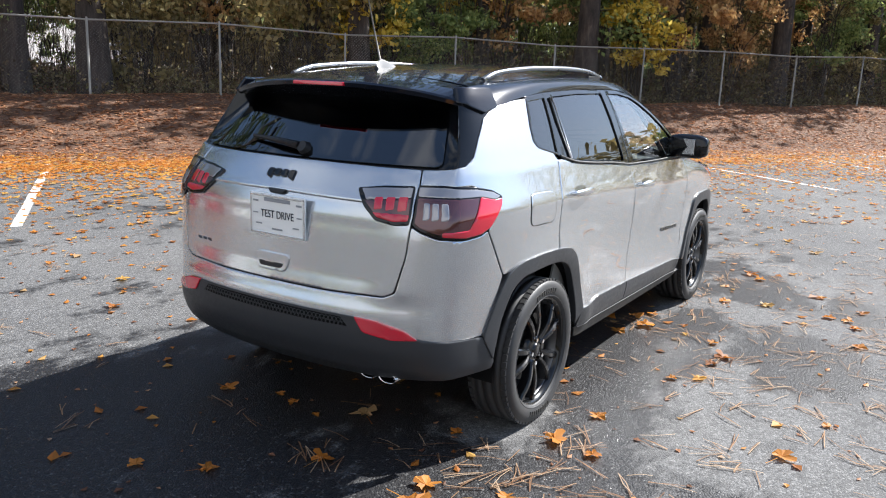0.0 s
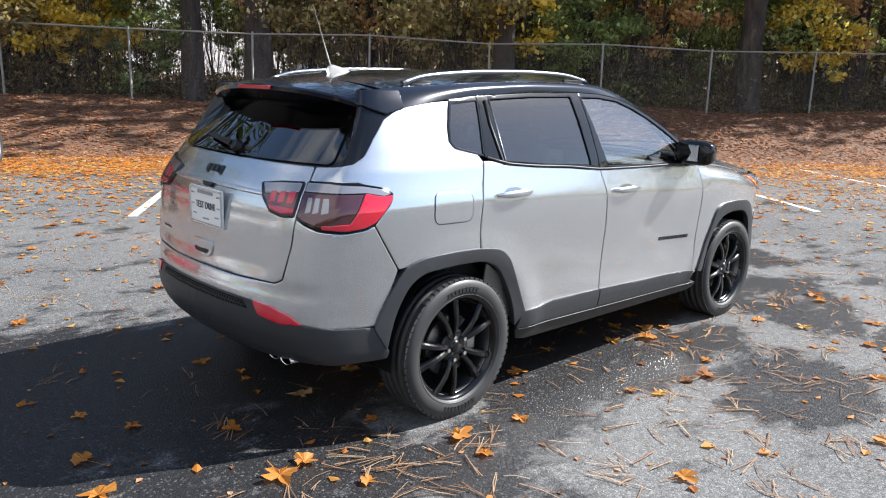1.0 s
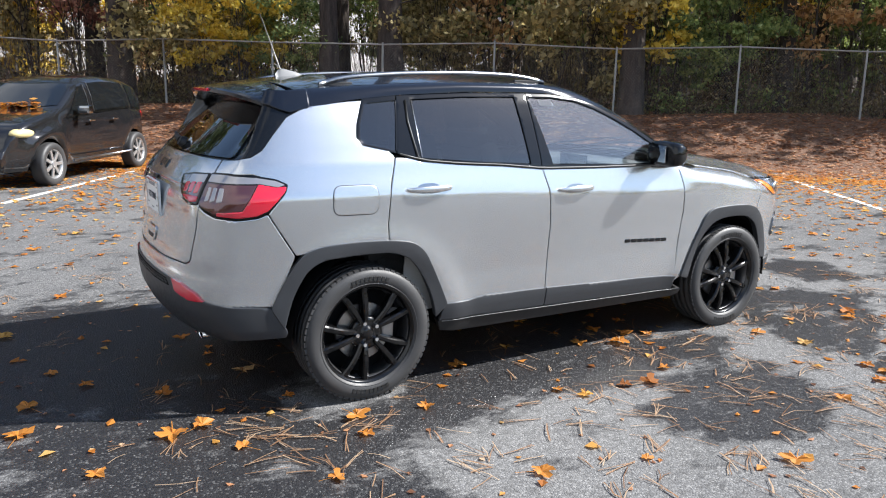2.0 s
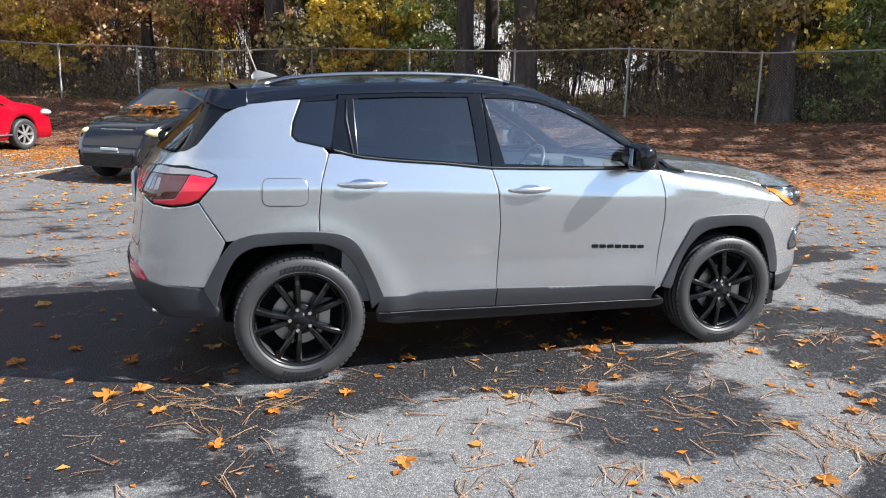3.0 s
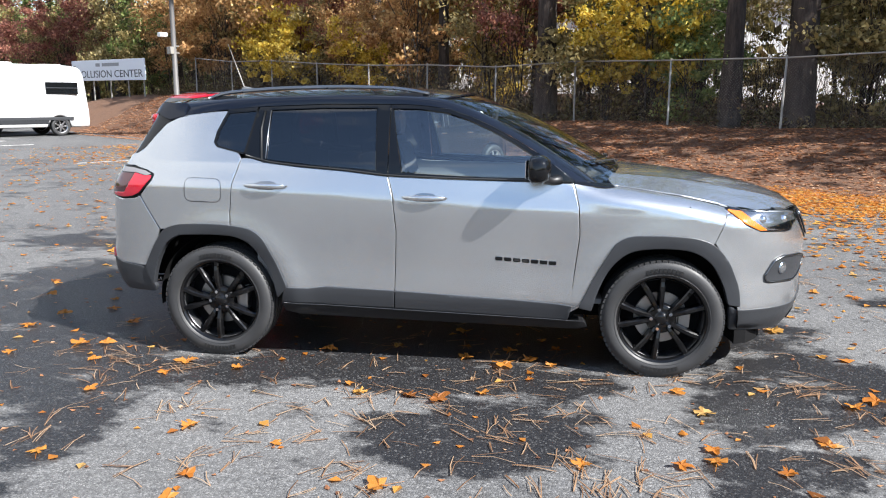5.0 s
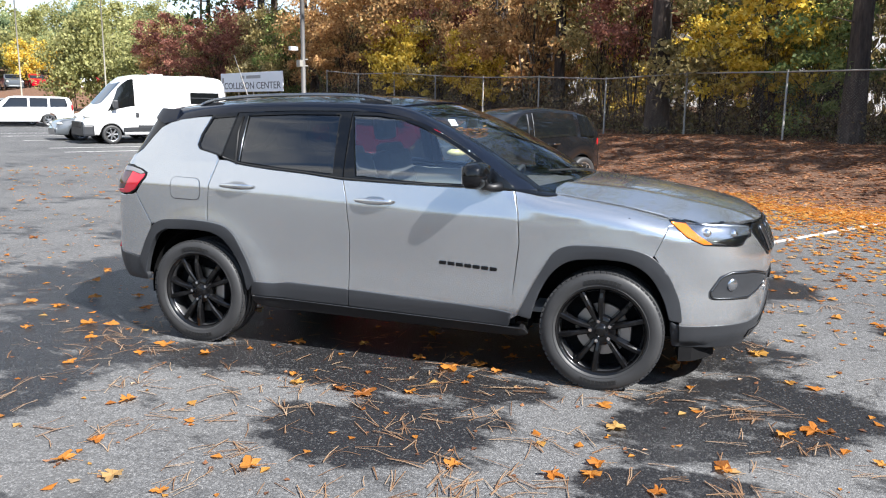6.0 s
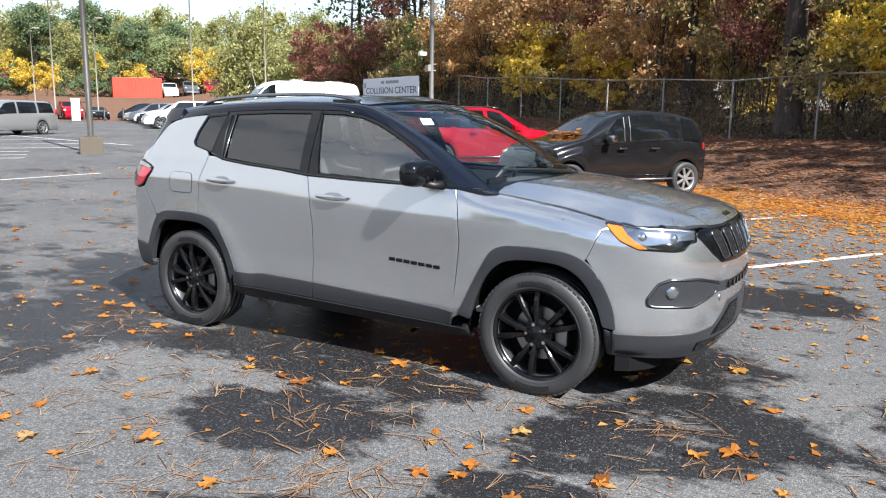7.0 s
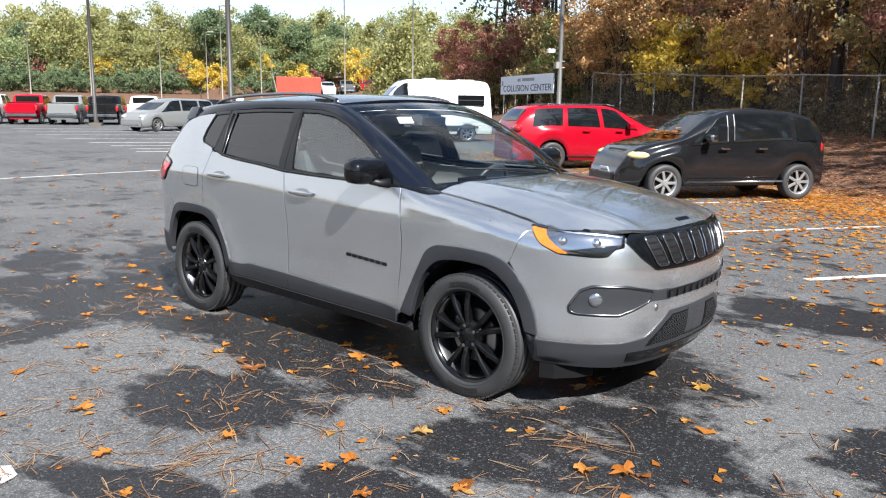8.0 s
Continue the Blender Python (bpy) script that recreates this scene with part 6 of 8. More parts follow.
    wp = tube("rear_wiper", [a, a * 0.6 + b * 0.4 + np.array([-0.008, 0, 0.004]), b], [0.018, 0.014, 0.007], PLASTIC_DARK, gate, sides=8)
    bm = bmesh.new()
    bmesh.ops.create_cone(bm, cap_ends=True, segments=20, radius1=0.032, radius2=0.024, depth=0.03, matrix=Matrix.Translation(Vector(a) + Vector((0.004, -0.02, -0.006))) @ Matrix.Rotation(radians(-62), 4, "Y"))
    part("wiper_cap", bm, PLASTIC_DARK, wp)
    # rear bumper: silver upper, black lower with a mesh, reflectors, tailpipes
    bump = panel("rear_bumper", both([(R(0.3), 0.723), (R(0.575), 0.730), (R(0.622), 0.752), (R(0.651), 0.90), (R(0.656), 1.016), (R(0.69), 0.996), (R(0.75), 0.972), (S(-0.66), 0.962), (S(-0.575), 0.972), (S(-0.535), 0.988), (S(-0.405), 0.782), (S(-0.46), 0.64), (S(-0.50), 0.545), (R(0.80), 0.548), (R(0.70), 0.575), (R(0.5), 0.600), (R(0.2), 0.600)]), body, SILVER, car, off=0.0, thick=0.02, step=0.03, r=0.01)
    low = panel("lower_bumper", both([(R(0.3), 0.645), (R(0.50), 0.643), (R(0.60), 0.622), (R(0.72), 0.572), (R(0.80), 0.552), (S(-0.52), 0.540), (S(-0.455), 0.42), (S(-0.47), 0.390), (S(-0.60), 0.385), (R(0.70), 0.380), (R(0.45), 0.368), (R(0.2), 0.362)]), body, PLASTIC, car, off=0.006, thick=0.03, step=0.03, r=0.01, label="matt black lower bumper")
    panel("mesh_insert", both([(R(0.2), 0.636), (R(0.40), 0.634), (R(0.435), 0.600), (R(0.2), 0.597)]), body, VOID, low, off=0.0085, thick=0.004, step=0.04)
    # honeycomb of the insert
    vv, ff = [], []
    for j in range(2):
        for i in range(-20, 21):
            s = (i + 0.5 * (j % 2)) * 0.0205
            z = 0.607 + j * 0.0170
            q = len(vv)
            for k in range(6):
                a = math.pi / 3 * k + math.pi / 6
                for rr in (0.0112, 0.0082):
                    vv.append(body(s + rr * math.cos(a), z + rr * 0.9 * math.sin(a)) + np.array([-0.0115, 0, 0]))
            for k in range(6):
                m2 = (k + 1) % 6
                ff.append((q + 2 * k, q + 2 * m2, q + 2 * m2 + 1, q + 2 * k + 1))
    raw("honeycomb", vv, ff, PLASTIC, low)["kind"] = "stuff"
    for s in (-1, 1):
        sk = body if s < 0 else flipped(body)
        panel("reflector", [(R(0.462), 0.646), (R(0.56), 0.638), (R(0.67), 0.610), (R(0.722), 0.572), (R(0.62), 0.566), (R(0.505), 0.586)], sk, LENS_RED, low, off=0.012, thick=0.01, r=0.012, step=0.03, label="red rear reflector")
    for yy in (-0.45, -0.55):
        v, f = lathe([(0.036, 0.0), (0.037, -0.16), (0.034, -0.162), (0.032, -0.155), (0.031, 0.0)], 20, Matrix.Translation((-0.625, yy, 0.372)) @ Matrix.Rotation(radians(-90), 4, "Z") @ Matrix.Diagonal((1.25, 1, 0.62, 1)))
        raw("tailpipe", v, f, CHROME, car, "bright oval tailpipe", smooth=True)
    # ---- nose
    half = [(F(0.0), 0.93), (F(0.3), 0.935), (F(0.56), 0.94), (S(3.17), 0.94), (S(3.033), 0.9605), (S(2.9872), 0.9530), (S(2.9072), 0.7985), (S(2.985), 0.68), (S(3.045), 0.54), (S(3.065), 0.395), (F(0.70), 0.385), (F(0.55), 0.385), (F(0.2), 0.37), (F(0.0), 0.37)]
    nose = panel("front_bumper", half, body, SILVER, car, thick=0.02, step=0.03, tilt=0.15, lip=0.0015)
    nose_l = panel("front_bumper", half, flipped(body), SILVER, car, thick=0.02, step=0.03, tilt=0.15, lip=0.0015)
    grille = panel("grille", [(-0.05, 0.958), (-0.55, 0.953), (-0.578, 0.925), (-0.50, 0.83), (-0.43, 0.775), (-0.20, 0.768), (0.20, 0.768), (0.43, 0.775), (0.50, 0.83), (0.578, 0.925), (0.55, 0.953), (0.05, 0.958)], front_skin, BLACK_GLOSS, car, off=0.008, thick=0.012, step=0.03, r=0.008, label="gloss black grille with seven slots")
    for i in range(7):
        yc = (i - 3) * 0.134
        hw = 0.052 - 0.002 * abs(i - 3)
        lean = 0.012 * (i - 3)
        slot = [(yc - hw + lean * 0.8, 0.940), (yc + hw + lean * 0.8, 0.940), (yc + hw * 0.92 - lean * 0.6, 0.795), (yc - hw * 0.92 - lean * 0.6, 0.795)]
        pl = rounded(slot, 0.022, 5)
        o = panel("grille_slot", slot, front_skin, PLASTIC_DARK, grille, off=0.0095, thick=0.004, r=0.022, step=0.025)
        loop = [Vector(front_skin(a, b)) + Vector((0.013, 0, 0.002)) for a, b in dense(pl, 0.015)]
        tube("slot_trim", loop + loop[:1], 0.0046, GREY_CHROME, o, sides=6)
        vv, ff = [], []
        for j in range(4):
            z = 0.815 + j * 0.032
            q = len(vv)
            for a, b, d in ((-0.9, -0.005, 0.012), (0.9, -0.005, 0.012), (0.9, 0.005, 0.017), (-0.9, 0.005, 0.017)):
                vv.append(front_skin(yc + a * hw + lean * (z - 0.86) * 8, z + b) + np.array([d, 0, 0]))
            ff.append((q, q + 1, q + 2, q + 3))
        raw("slot_mesh", vv, ff, PLASTIC_DARK, o)["kind"] = "stuff"
    for s in (-1, 1):
        sk = body if s < 0 else flipped(body)
        lamp = panel("headlamp", [(S(2.985), 0.985), (S(3.05), 0.984), (F(0.66), 0.966), (F(0.57), 0.952), (F(0.585), 0.895), (F(0.63), 0.885), (F(0.665), 0.852), (F(0.70), 0.847), (S(3.17), 0.858), (S(3.085), 0.898)], sk, BLACK_GLOSS, car, off=0.004, thick=0.02, r=0.008, step=0.025, lip=0.004)
        panel("reflector_bowl", [(S(3.085), 0.970), (F(0.66), 0.956), (F(0.585), 0.946), (F(0.60), 0.902), (F(0.665), 0.862), (F(0.70), 0.857), (S(3.150), 0.872), (S(3.115), 0.925)], sk, LAMP_BOWL, lamp, off=0.0055, thick=0.004, r=0.008, step=0.02)
        for a, b in ((S(3.20), 0.925), (F(0.695), 0.918)):
            c = Vector(sk(a, b))
            bm = bmesh.new()
            bmesh.ops.create_uvsphere(bm, u_segments=20, v_segments=12, radius=0.026, matrix=Matrix.Translation(c + Vector((-0.006, 0.004 * -s, 0))))
            part("projector", bm, CHROME, lamp, smooth=True)
        panel("bowl_shade", [(F(0.60), 0.908), (F(0.67), 0.905), (F(0.735), 0.893), (S(3.205), 0.880), (F(0.74), 0.864), (F(0.70), 0.859), (F(0.668), 0.864), (F(0.63), 0.889)], sk, BLACK_GLOSS, lamp, off=0.008, thick=0.004, r=0.008, step=0.02)
        panel("amber_marker", [(S(2.998), 0.976), (S(3.085), 0.968), (S(3.150), 0.915), (S(3.215), 0.866), (S(3.170), 0.864), (S(3.085), 0.903)], sk, AMBER, lamp, off=0.0065, thick=0.004, r=0.008, step=0.02, label="amber side marker")
        panel("light_bar", [(S(3.09), 0.980), (F(0.66), 0.960), (F(0.585), 0.947), (F(0.59), 0.938), (F(0.66), 0.950), (S(3.10), 0.968)], sk, SATIN, lamp, off=0.008, thick=0.003, step=0.02)
        panel("lens", [(S(3.0), 0.981), (S(3.05), 0.980), (F(0.66), 0.962), (F(0.575), 0.948), (F(0.592), 0.898), (F(0.635), 0.888), (F(0.668), 0.856), (F(0.70), 0.851), (S(3.165), 0.862), (S(3.09), 0.900)], sk, LENS_CLEAR, lamp, off=0.015, thick=0.006, r=0.008, step=0.025)
        # fog-lamp recess
        fog = panel("fog_recess", [(F(0.30), 0.668), (F(0.42), 0.672), (F(0.60), 0.712), (F(0.72), 0.716), (S(3.255), 0.690), (S(3.205), 0.600), (S(3.208), 0.562), (S(3.24), 0.552), (F(0.62), 0.545), (F(0.52), 0.580), (F(0.44), 0.612), (F(0.30), 0.606)], sk, PLASTIC, nose if s < 0 else nose_l, off=0.003, thick=0.012, r=0.012, step=0.025)
        edge = [(F(0.44), 0.668), (F(0.60), 0.703), (F(0.72), 0.706), (S(3.258), 0.682), (S(3.215), 0.600), (S(3.220), 0.572), (S(3.245), 0.563), (F(0.62), 0.557), (F(0.53), 0.590), (F(0.46), 0.616)]
        tube("recess_trim", [Vector(sk(a, b)) + Vector((0.004, 0.004 * s, 0)) for a, b in dense(rounded(edge, 0.02), 0.02)], 0.005, BELT_CHROME, fog, sides=6)
        c = Vector(sk(F(0.71), 0.636))
        bm = bmesh.new()
        bmesh.ops.create_uvsphere(bm, u_segments=20, v_segments=10, radius=0.036, matrix=Matrix.Translation(c + Vector((0.002, 0, 0))) @ Matrix.Rotation(radians(-50 * -s), 4, "Z") @ Matrix.Diagonal((0.35, 1, 1, 1)))
        part("fog_lamp", bm, LAMP_BOWL, fog, "round clear fog lamp", smooth=True)
        c = Vector(sk(F(0.40), 0.575))
        bm = bmesh.new()
        bmesh.ops.create_uvsphere(bm, u_segments=16, v_segments=8, radius=0.017, matrix=Matrix.Translation(c) @ Matrix.Diagonal((0.3, 1, 1.1, 1)))
        part("parking_sensor", bm, SATIN, nose if s < 0 else nose_l, smooth=True)
    slot = panel("upper_intake", [(-0.34, 0.662), (0.34, 0.662), (0.33, 0.612), (-0.33, 0.612)], front_skin, PLASTIC_DARK, car, off=0.004, thick=0.012, step=0.03)
    for i in range(9):
        y = -0.30 + i * 0.075
        o = part("intake_rib", boxes(((-0.01, -0.016, -0.020), (0.008, 0.016, 0.020)), bevel=0.004), BLACK_GLOSS, slot)
        o.matrix_basis = pose(*(front_skin(y, 0.637) + np.array([0.004, 0, 0])), 0, 0, 0)
    yx = lambda x: float(np.interp(x, RIM_XY[:, 0], -RIM_XY[:, 1]))
    lowf = panel("lower_bumper", [(-0.30, 0.545), (0.30, 0.545), (0.36, 0.50), (0.47, 0.425), (0.60, 0.408), (0.76, 0.406)] + [(yx(3.065), 0.410), (yx(3.012), 0.436), (yx(3.022), 0.36), (yx(3.045), 0.285), (0.76, 0.272), (0.60, 0.262), (0.3, 0.255), (-0.3, 0.255), (-0.60, 0.262), (-0.76, 0.272), (-yx(3.045), 0.285), (-yx(3.022), 0.36), (-yx(3.012), 0.436), (-yx(3.065), 0.410)] + [(-0.76, 0.406), (-0.60, 0.408), (-0.47, 0.425), (-0.36, 0.50)], front_skin, PLASTIC, car, off=0.007, thick=0.03, step=0.03, r=0.01, label="matt black lower bumper")
    panel("lower_intake", [(-0.27, 0.525), (0.27, 0.525), (0.33, 0.49), (0.43, 0.415), (0.46, 0.372), (-0.46, 0.372), (-0.43, 0.415), (-0.33, 0.49)], front_skin, VOID, lowf, off=0.0085, thick=0.006, step=0.03, r=0.01)
    vv, ff = [], []
    for j in range(6):
        for i in range(-17, 18):
            y = (i + 0.5 * (j % 2)) * 0.024
            z = 0.388 + j * 0.024
            if abs(y) > 0.43 - max(0, z - 0.40) * 1.25 or abs(y) < 0.13:
                continue
            q = len(vv)
            for k in range(6):
                a = math.pi / 3 * k + math.pi / 6
                for rr in (0.0125, 0.0085):
                    vv.append(front_skin(y + rr * math.cos(a), z + rr * math.sin(a)) + np.array([0.016, 0, 0]))
            for k in range(6):
                m2 = (k + 1) % 6
                ff.append((q + 2 * k, q + 2 * m2, q + 2 * m2 + 1, q + 2 * k + 1))
    raw("honeycomb", vv, ff, PLASTIC, lowf)["kind"] = "stuff"
    panel("plate_bracket", [(-0.11, 0.54), (0.11, 0.54), (0.11, 0.385), (-0.11, 0.385)], front_skin, PLASTIC, lowf, off=0.014, thick=0.008, step=0.05, r=0.01)
    panel("skid_strip", [(-0.56, 0.352), (0.56, 0.352), (0.55, 0.300), (-0.55, 0.300)], front_skin, BLACK_GLOSS, lowf, off=0.013, thick=0.012, step=0.04, r=0.012, label="gloss black lower lip")
    # air dam before the front wheels
    for s in (-1, 1):
        foot = [(3.06, 0.79), (3.13, 0.76), (3.21, 0.66), (3.25, 0.57), (3.21, 0.53), (3.10, 0.56), (3.04, 0.60)]
        bm = bmesh.new()
        lo = [bm.verts.new((x, s * y, 0.195)) for x, y in foot]
        hi = [bm.verts.new((x, s * y, 0.30)) for x, y in foot]
        n = len(foot)
        bm.faces.new(lo)
        bm.faces.new(hi[::-1])
        for i in range(n):
            bm.faces.new((lo[i], hi[i], hi[(i + 1) % n], lo[(i + 1) % n]))
        bmesh.ops.recalc_face_normals(bm, faces=bm.faces)
        part("air_dam", bm, VOID, car)
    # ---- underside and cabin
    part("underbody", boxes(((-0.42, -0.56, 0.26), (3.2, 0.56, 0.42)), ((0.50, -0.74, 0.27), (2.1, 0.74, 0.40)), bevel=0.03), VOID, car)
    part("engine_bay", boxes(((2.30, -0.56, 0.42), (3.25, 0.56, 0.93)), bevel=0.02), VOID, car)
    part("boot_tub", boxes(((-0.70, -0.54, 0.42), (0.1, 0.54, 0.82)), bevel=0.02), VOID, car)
    part("cabin_floor", boxes(((0.1, -0.78, 0.40), (2.3, 0.78, 0.43)), ((-0.66, -0.60, 0.82), (0.15, 0.60, 0.85))), TRIM_IN, car)
    dash = part("dashboard", boxes(((1.98, -0.74, 0.70), (2.30, 0.74, 1.02)), ((2.0, -0.74, 0.98), (2.36, 0.74, 1.085)), ((1.86, 0.15, 0.95), (2.1, 0.60, 1.09)), ((1.3, -0.12, 0.43), (2.05, 0.12, 0.72)), bevel=0.03), SEAT, car)
    part("dash_screen", boxes(((1.955, -0.16, 0.97), (1.975, 0.12, 1.12)), bevel=0.006), BLACK_GLOSS, dash)
    ringp = [Vector((0.185 * math.cos(a), 0, 0.185 * math.sin(a))) for a in np.linspace(0, 2 * math.pi, 33)]
    m = pose(1.80, 0.37, 1.0, 0, 25, 0) @ pose(0, 0, 0, 0, 0, 90)
    st = tube("steering_wheel", [m @ p for p in ringp], 0.016, PLASTIC, car, sides=8)
    o = part("steering_hub", boxes(((-0.17, -0.015, -0.025), (0.17, 0.015, 0.025)), ((-0.06, -0.03, -0.06), (0.06, 0.02, 0.06)), bevel=0.01), PLASTIC, st)
    o.matrix_basis = m
    for y in (-0.37, 0.37):
        seat = part("seat_base", boxes(((0.98, y - 0.25, 0.52), (1.52, y + 0.25, 0.72)), bevel=0.05), SEAT, car)
        o = part("backrest", boxes(((-0.07, -0.24, 0.0), (0.07, 0.24, 0.62)), ((-0.05, -0.19, 0.55), (0.05, 0.19, 0.68)), bevel=0.045), SEAT, seat)
        o.matrix_basis = pose(1.02, y, 0.66, 0, -16, 0)
        o = part("headrest", boxes(((-0.05, -0.13, 0.0), (0.05, 0.13, 0.17)), bevel=0.04), SEAT, seat)
        o.matrix_basis = pose(0.815, y, 1.335, 0, -8, 0)
    seat = part("rear_bench", boxes(((0.12, -0.66, 0.52), (0.65, 0.66, 0.72)), bevel=0.05), SEAT, car)
    o = part("backrest", boxes(((-0.07, -0.66, 0.0), (0.07, 0.66, 0.60)), bevel=0.05), SEAT, seat)
    o.matrix_basis = pose(0.14, 0, 0.66, 0, -14, 0)
    for y in (-0.40, 0.40):
        o = part("headrest", boxes(((-0.045, -0.13, 0.0), (0.045, 0.13, 0.16)), bevel=0.04), SEAT, seat)
        o.matrix_basis = pose(-0.04, y, 1.25)
    o = part("rear_view_mirror", boxes(((-0.012, -0.11, -0.03), (0.012, 0.11, 0.03)), bevel=0.008), PLASTIC_DARK, car)
    o.matrix_basis = pose(1.60, 0.0, 1.475, 0, 10, 0)
    # papers on the screen and a tag hung inside
    o = part("window_sticker", boxes(((0, -0.07, 0), (0.002, 0.07, 0.05))), PLATE_WHITE, car)
    o.matrix_basis = pose(1.55, -0.22, 1.46, 0, -35, 0)
    return car


suv()

# ---------------------------------------------------------------- other vehicles
FAR_GLASS = plain("dark_car_glass", (0.006, 0.007, 0.008), rough=0.05, grain=0.1, scale=2, spec=0.8)
RED_PAINT = paint("red_paint", (0.30, 0.002, 0.012), rough=0.22)
RED_PAINT.node_tree.nodes["Principled BSDF"].inputs["Specular IOR Level"].default_value = 0.15
RED_PAINT.node_tree.nodes["Principled BSDF"].inputs["Coat Weight"].default_value = 0.6
BLACK_PAINT = paint("black_paint", (0.008, 0.008, 0.009), rough=0.15)
BLACK_PAINT.node_tree.nodes["Principled BSDF"].inputs["Coat Weight"].default_value = 1.0
WHITE_PAINT = paint("white_paint", (0.64, 0.64, 0.635), rough=0.3)
SILVER_VAN = paint("silver_van_paint", (0.24, 0.245, 0.24), metal=0.4, rough=0.35)
GREY_PAINT = paint("grey_paint", (0.10, 0.11, 0.12), metal=0.3, rough=0.3)
BLUE_PAINT = paint("blue_paint", (0.03, 0.06, 0.14), metal=0.3, rough=0.3)
HEADLAMP = plain("headlamp_lens", (0.62, 0.62, 0.58), rough=0.1, metal=0.35, grain=0.15)
YELLOWED = plain("yellowed_headlamp", (0.55, 0.45, 0.22), rough=0.18, grain=0.15)
TAIL_RED = paint("tail_red", (0.35, 0.01, 0.012), rough=0.15)


class Shape:
    """A vehicle's skin: sections along x, made from its side outline."""

    def __init__(self, L, W, H, wb, front, top, belt, wr, flare=0.0, tumble=0.78, low=0.24, round_end=0.16):
        self.L, self.W, self.wb, self.wr, self.flare, self.tumble, self.low, self.round_end = L, W / 2, wb, wr, flare, tumble, low, round_end
        self.x1, self.x0 = wb / 2 + front, wb / 2 + front - L
        self.top, self.belt = table(top, 0.05), table(belt, 0.05)
        self.H = H

    def section(self, x):
        T = float(self.top(x))
        B = min(float(self.belt(x)), T - 0.012)
        c = min(1.0, max(0.0, (T - B) / (self.H - B + 1e-6)))
        xm, h = (self.x0 + self.x1) / 2, self.L / 2
        w = self.W * (1 - self.round_end * (abs(x - xm) / h) ** 6)
        near = max(math.exp(-(((x - s * self.wb / 2) / (self.wr * 1.35)) ** 4)) for s in (-1, 1))
        zb = self.low
        for s in (-1, 1):
            d = abs(x - s * self.wb / 2)
            ra = self.wr * 1.17
            if d < ra:
                zb = max(zb, self.wr + math.sqrt(ra * ra - d * d))
        zb = min(zb, B - 0.12)
        wt = w * (0.93 * (1 - c) + self.tumble * c)
        f = self.flare
        wm = w * (1 - f * (1 - near))
        return [(wm * 0.93, zb), (wm * 0.985, zb + min(0.06, (B - zb) * 0.2)), (wm, zb + (B - zb) * 0.45), (wm * 0.992, B - (B - zb) * 0.14), (w * (0.955 - f * 0.6 * (1 - near * 0.3)), B),
                (w * (0.955 - f * 0.6) * 0.5 + wt * 0.5 + 0.012 * c, B + (T - B) * 0.5), (wt, T - 0.07 * c - 0.004), (wt * 0.86, T - 0.018 * c), (wt * 0.45, T), (0.0, T + 0.006)]

    def at(self, x, k):
        """Point on the section at x; k runs 0..9, fractions between."""
        s = self.section(x)
        i = min(int(k), 8)
        t = k - i
        return np.array([x, s[i][0] * (1 - t) + s[i + 1][0] * t, s[i][1] * (1 - t) + s[i + 1][1] * t])


def skin_patch(shape, x0, x1, k0, k1, side, off, nx=8, nk=4, lean0=0.0, lean1=0.0):
    """A patch of a vehicle's skin set off outwards; lean slants its upright ends."""
    v, f = [], []
    for i in range(nx + 1):
        for j in range(nk + 1):
            t = j / nk
            a, b = x0 + lean0 * t, x1 + lean1 * t
            x = a + (b - a) * i / nx
            k = k0 + (k1 - k0) * t
            p = shape.at(x, k)
            e = 0.01
            n = np.cross(shape.at(x + e, k) - shape.at(x - e, k), shape.at(x, min(k + 0.05, 8.99)) - shape.at(x, k - 0.05))
            n /= max(np.linalg.norm(n), 1e-9)
            if n[1] < 0 or (abs(n[1]) < 1e-6 and n[2] < 0):
                n = -n
            if n[2] < -0.5:
                n = -n
            p = p + n * off
            v.append((p[0], p[1] * side, p[2]))
    for i in range(nx):
        for j in range(nk):
            a = i * (nk + 1) + j
            f.append((a, a + 1, a + nk + 2, a + nk + 1))
    return v, f


def top_patch(shape, x0, x1, k0, off, nx=8, bow=0.0):
    """A patch over the top from side to side, as a windscreen lies."""
    ks = list(np.linspace(k0, 9.0, 6))
    cols = [(k, 1) for k in ks] + [(k, -1) for k in ks[::-1][1:]]
    v, f = [], []
    for i in range(nx + 1):
        for k, s in cols:
            y = abs(shape.at((x0 + x1) / 2, k)[1]) / shape.W
            x = x0 + (x1 - x0) * i / nx - bow * y * y
            p = shape.at(x, min(k, 8.999))
            sl = (shape.top(x + 0.02) - shape.top(x - 0.02)) / 0.04
            n = np.array([-sl, 0, 1.0])
            n /= np.linalg.norm(n)
            p = p + n * off
            v.append((p[0], p[1] * s, p[2]))
    m = len(cols)
    for i in range(nx):
        for j in range(m - 1):
            f.append((i * m + j, i * m + j + 1, (i + 1) * m + j + 1, (i + 1) * m + j))
    return v, f


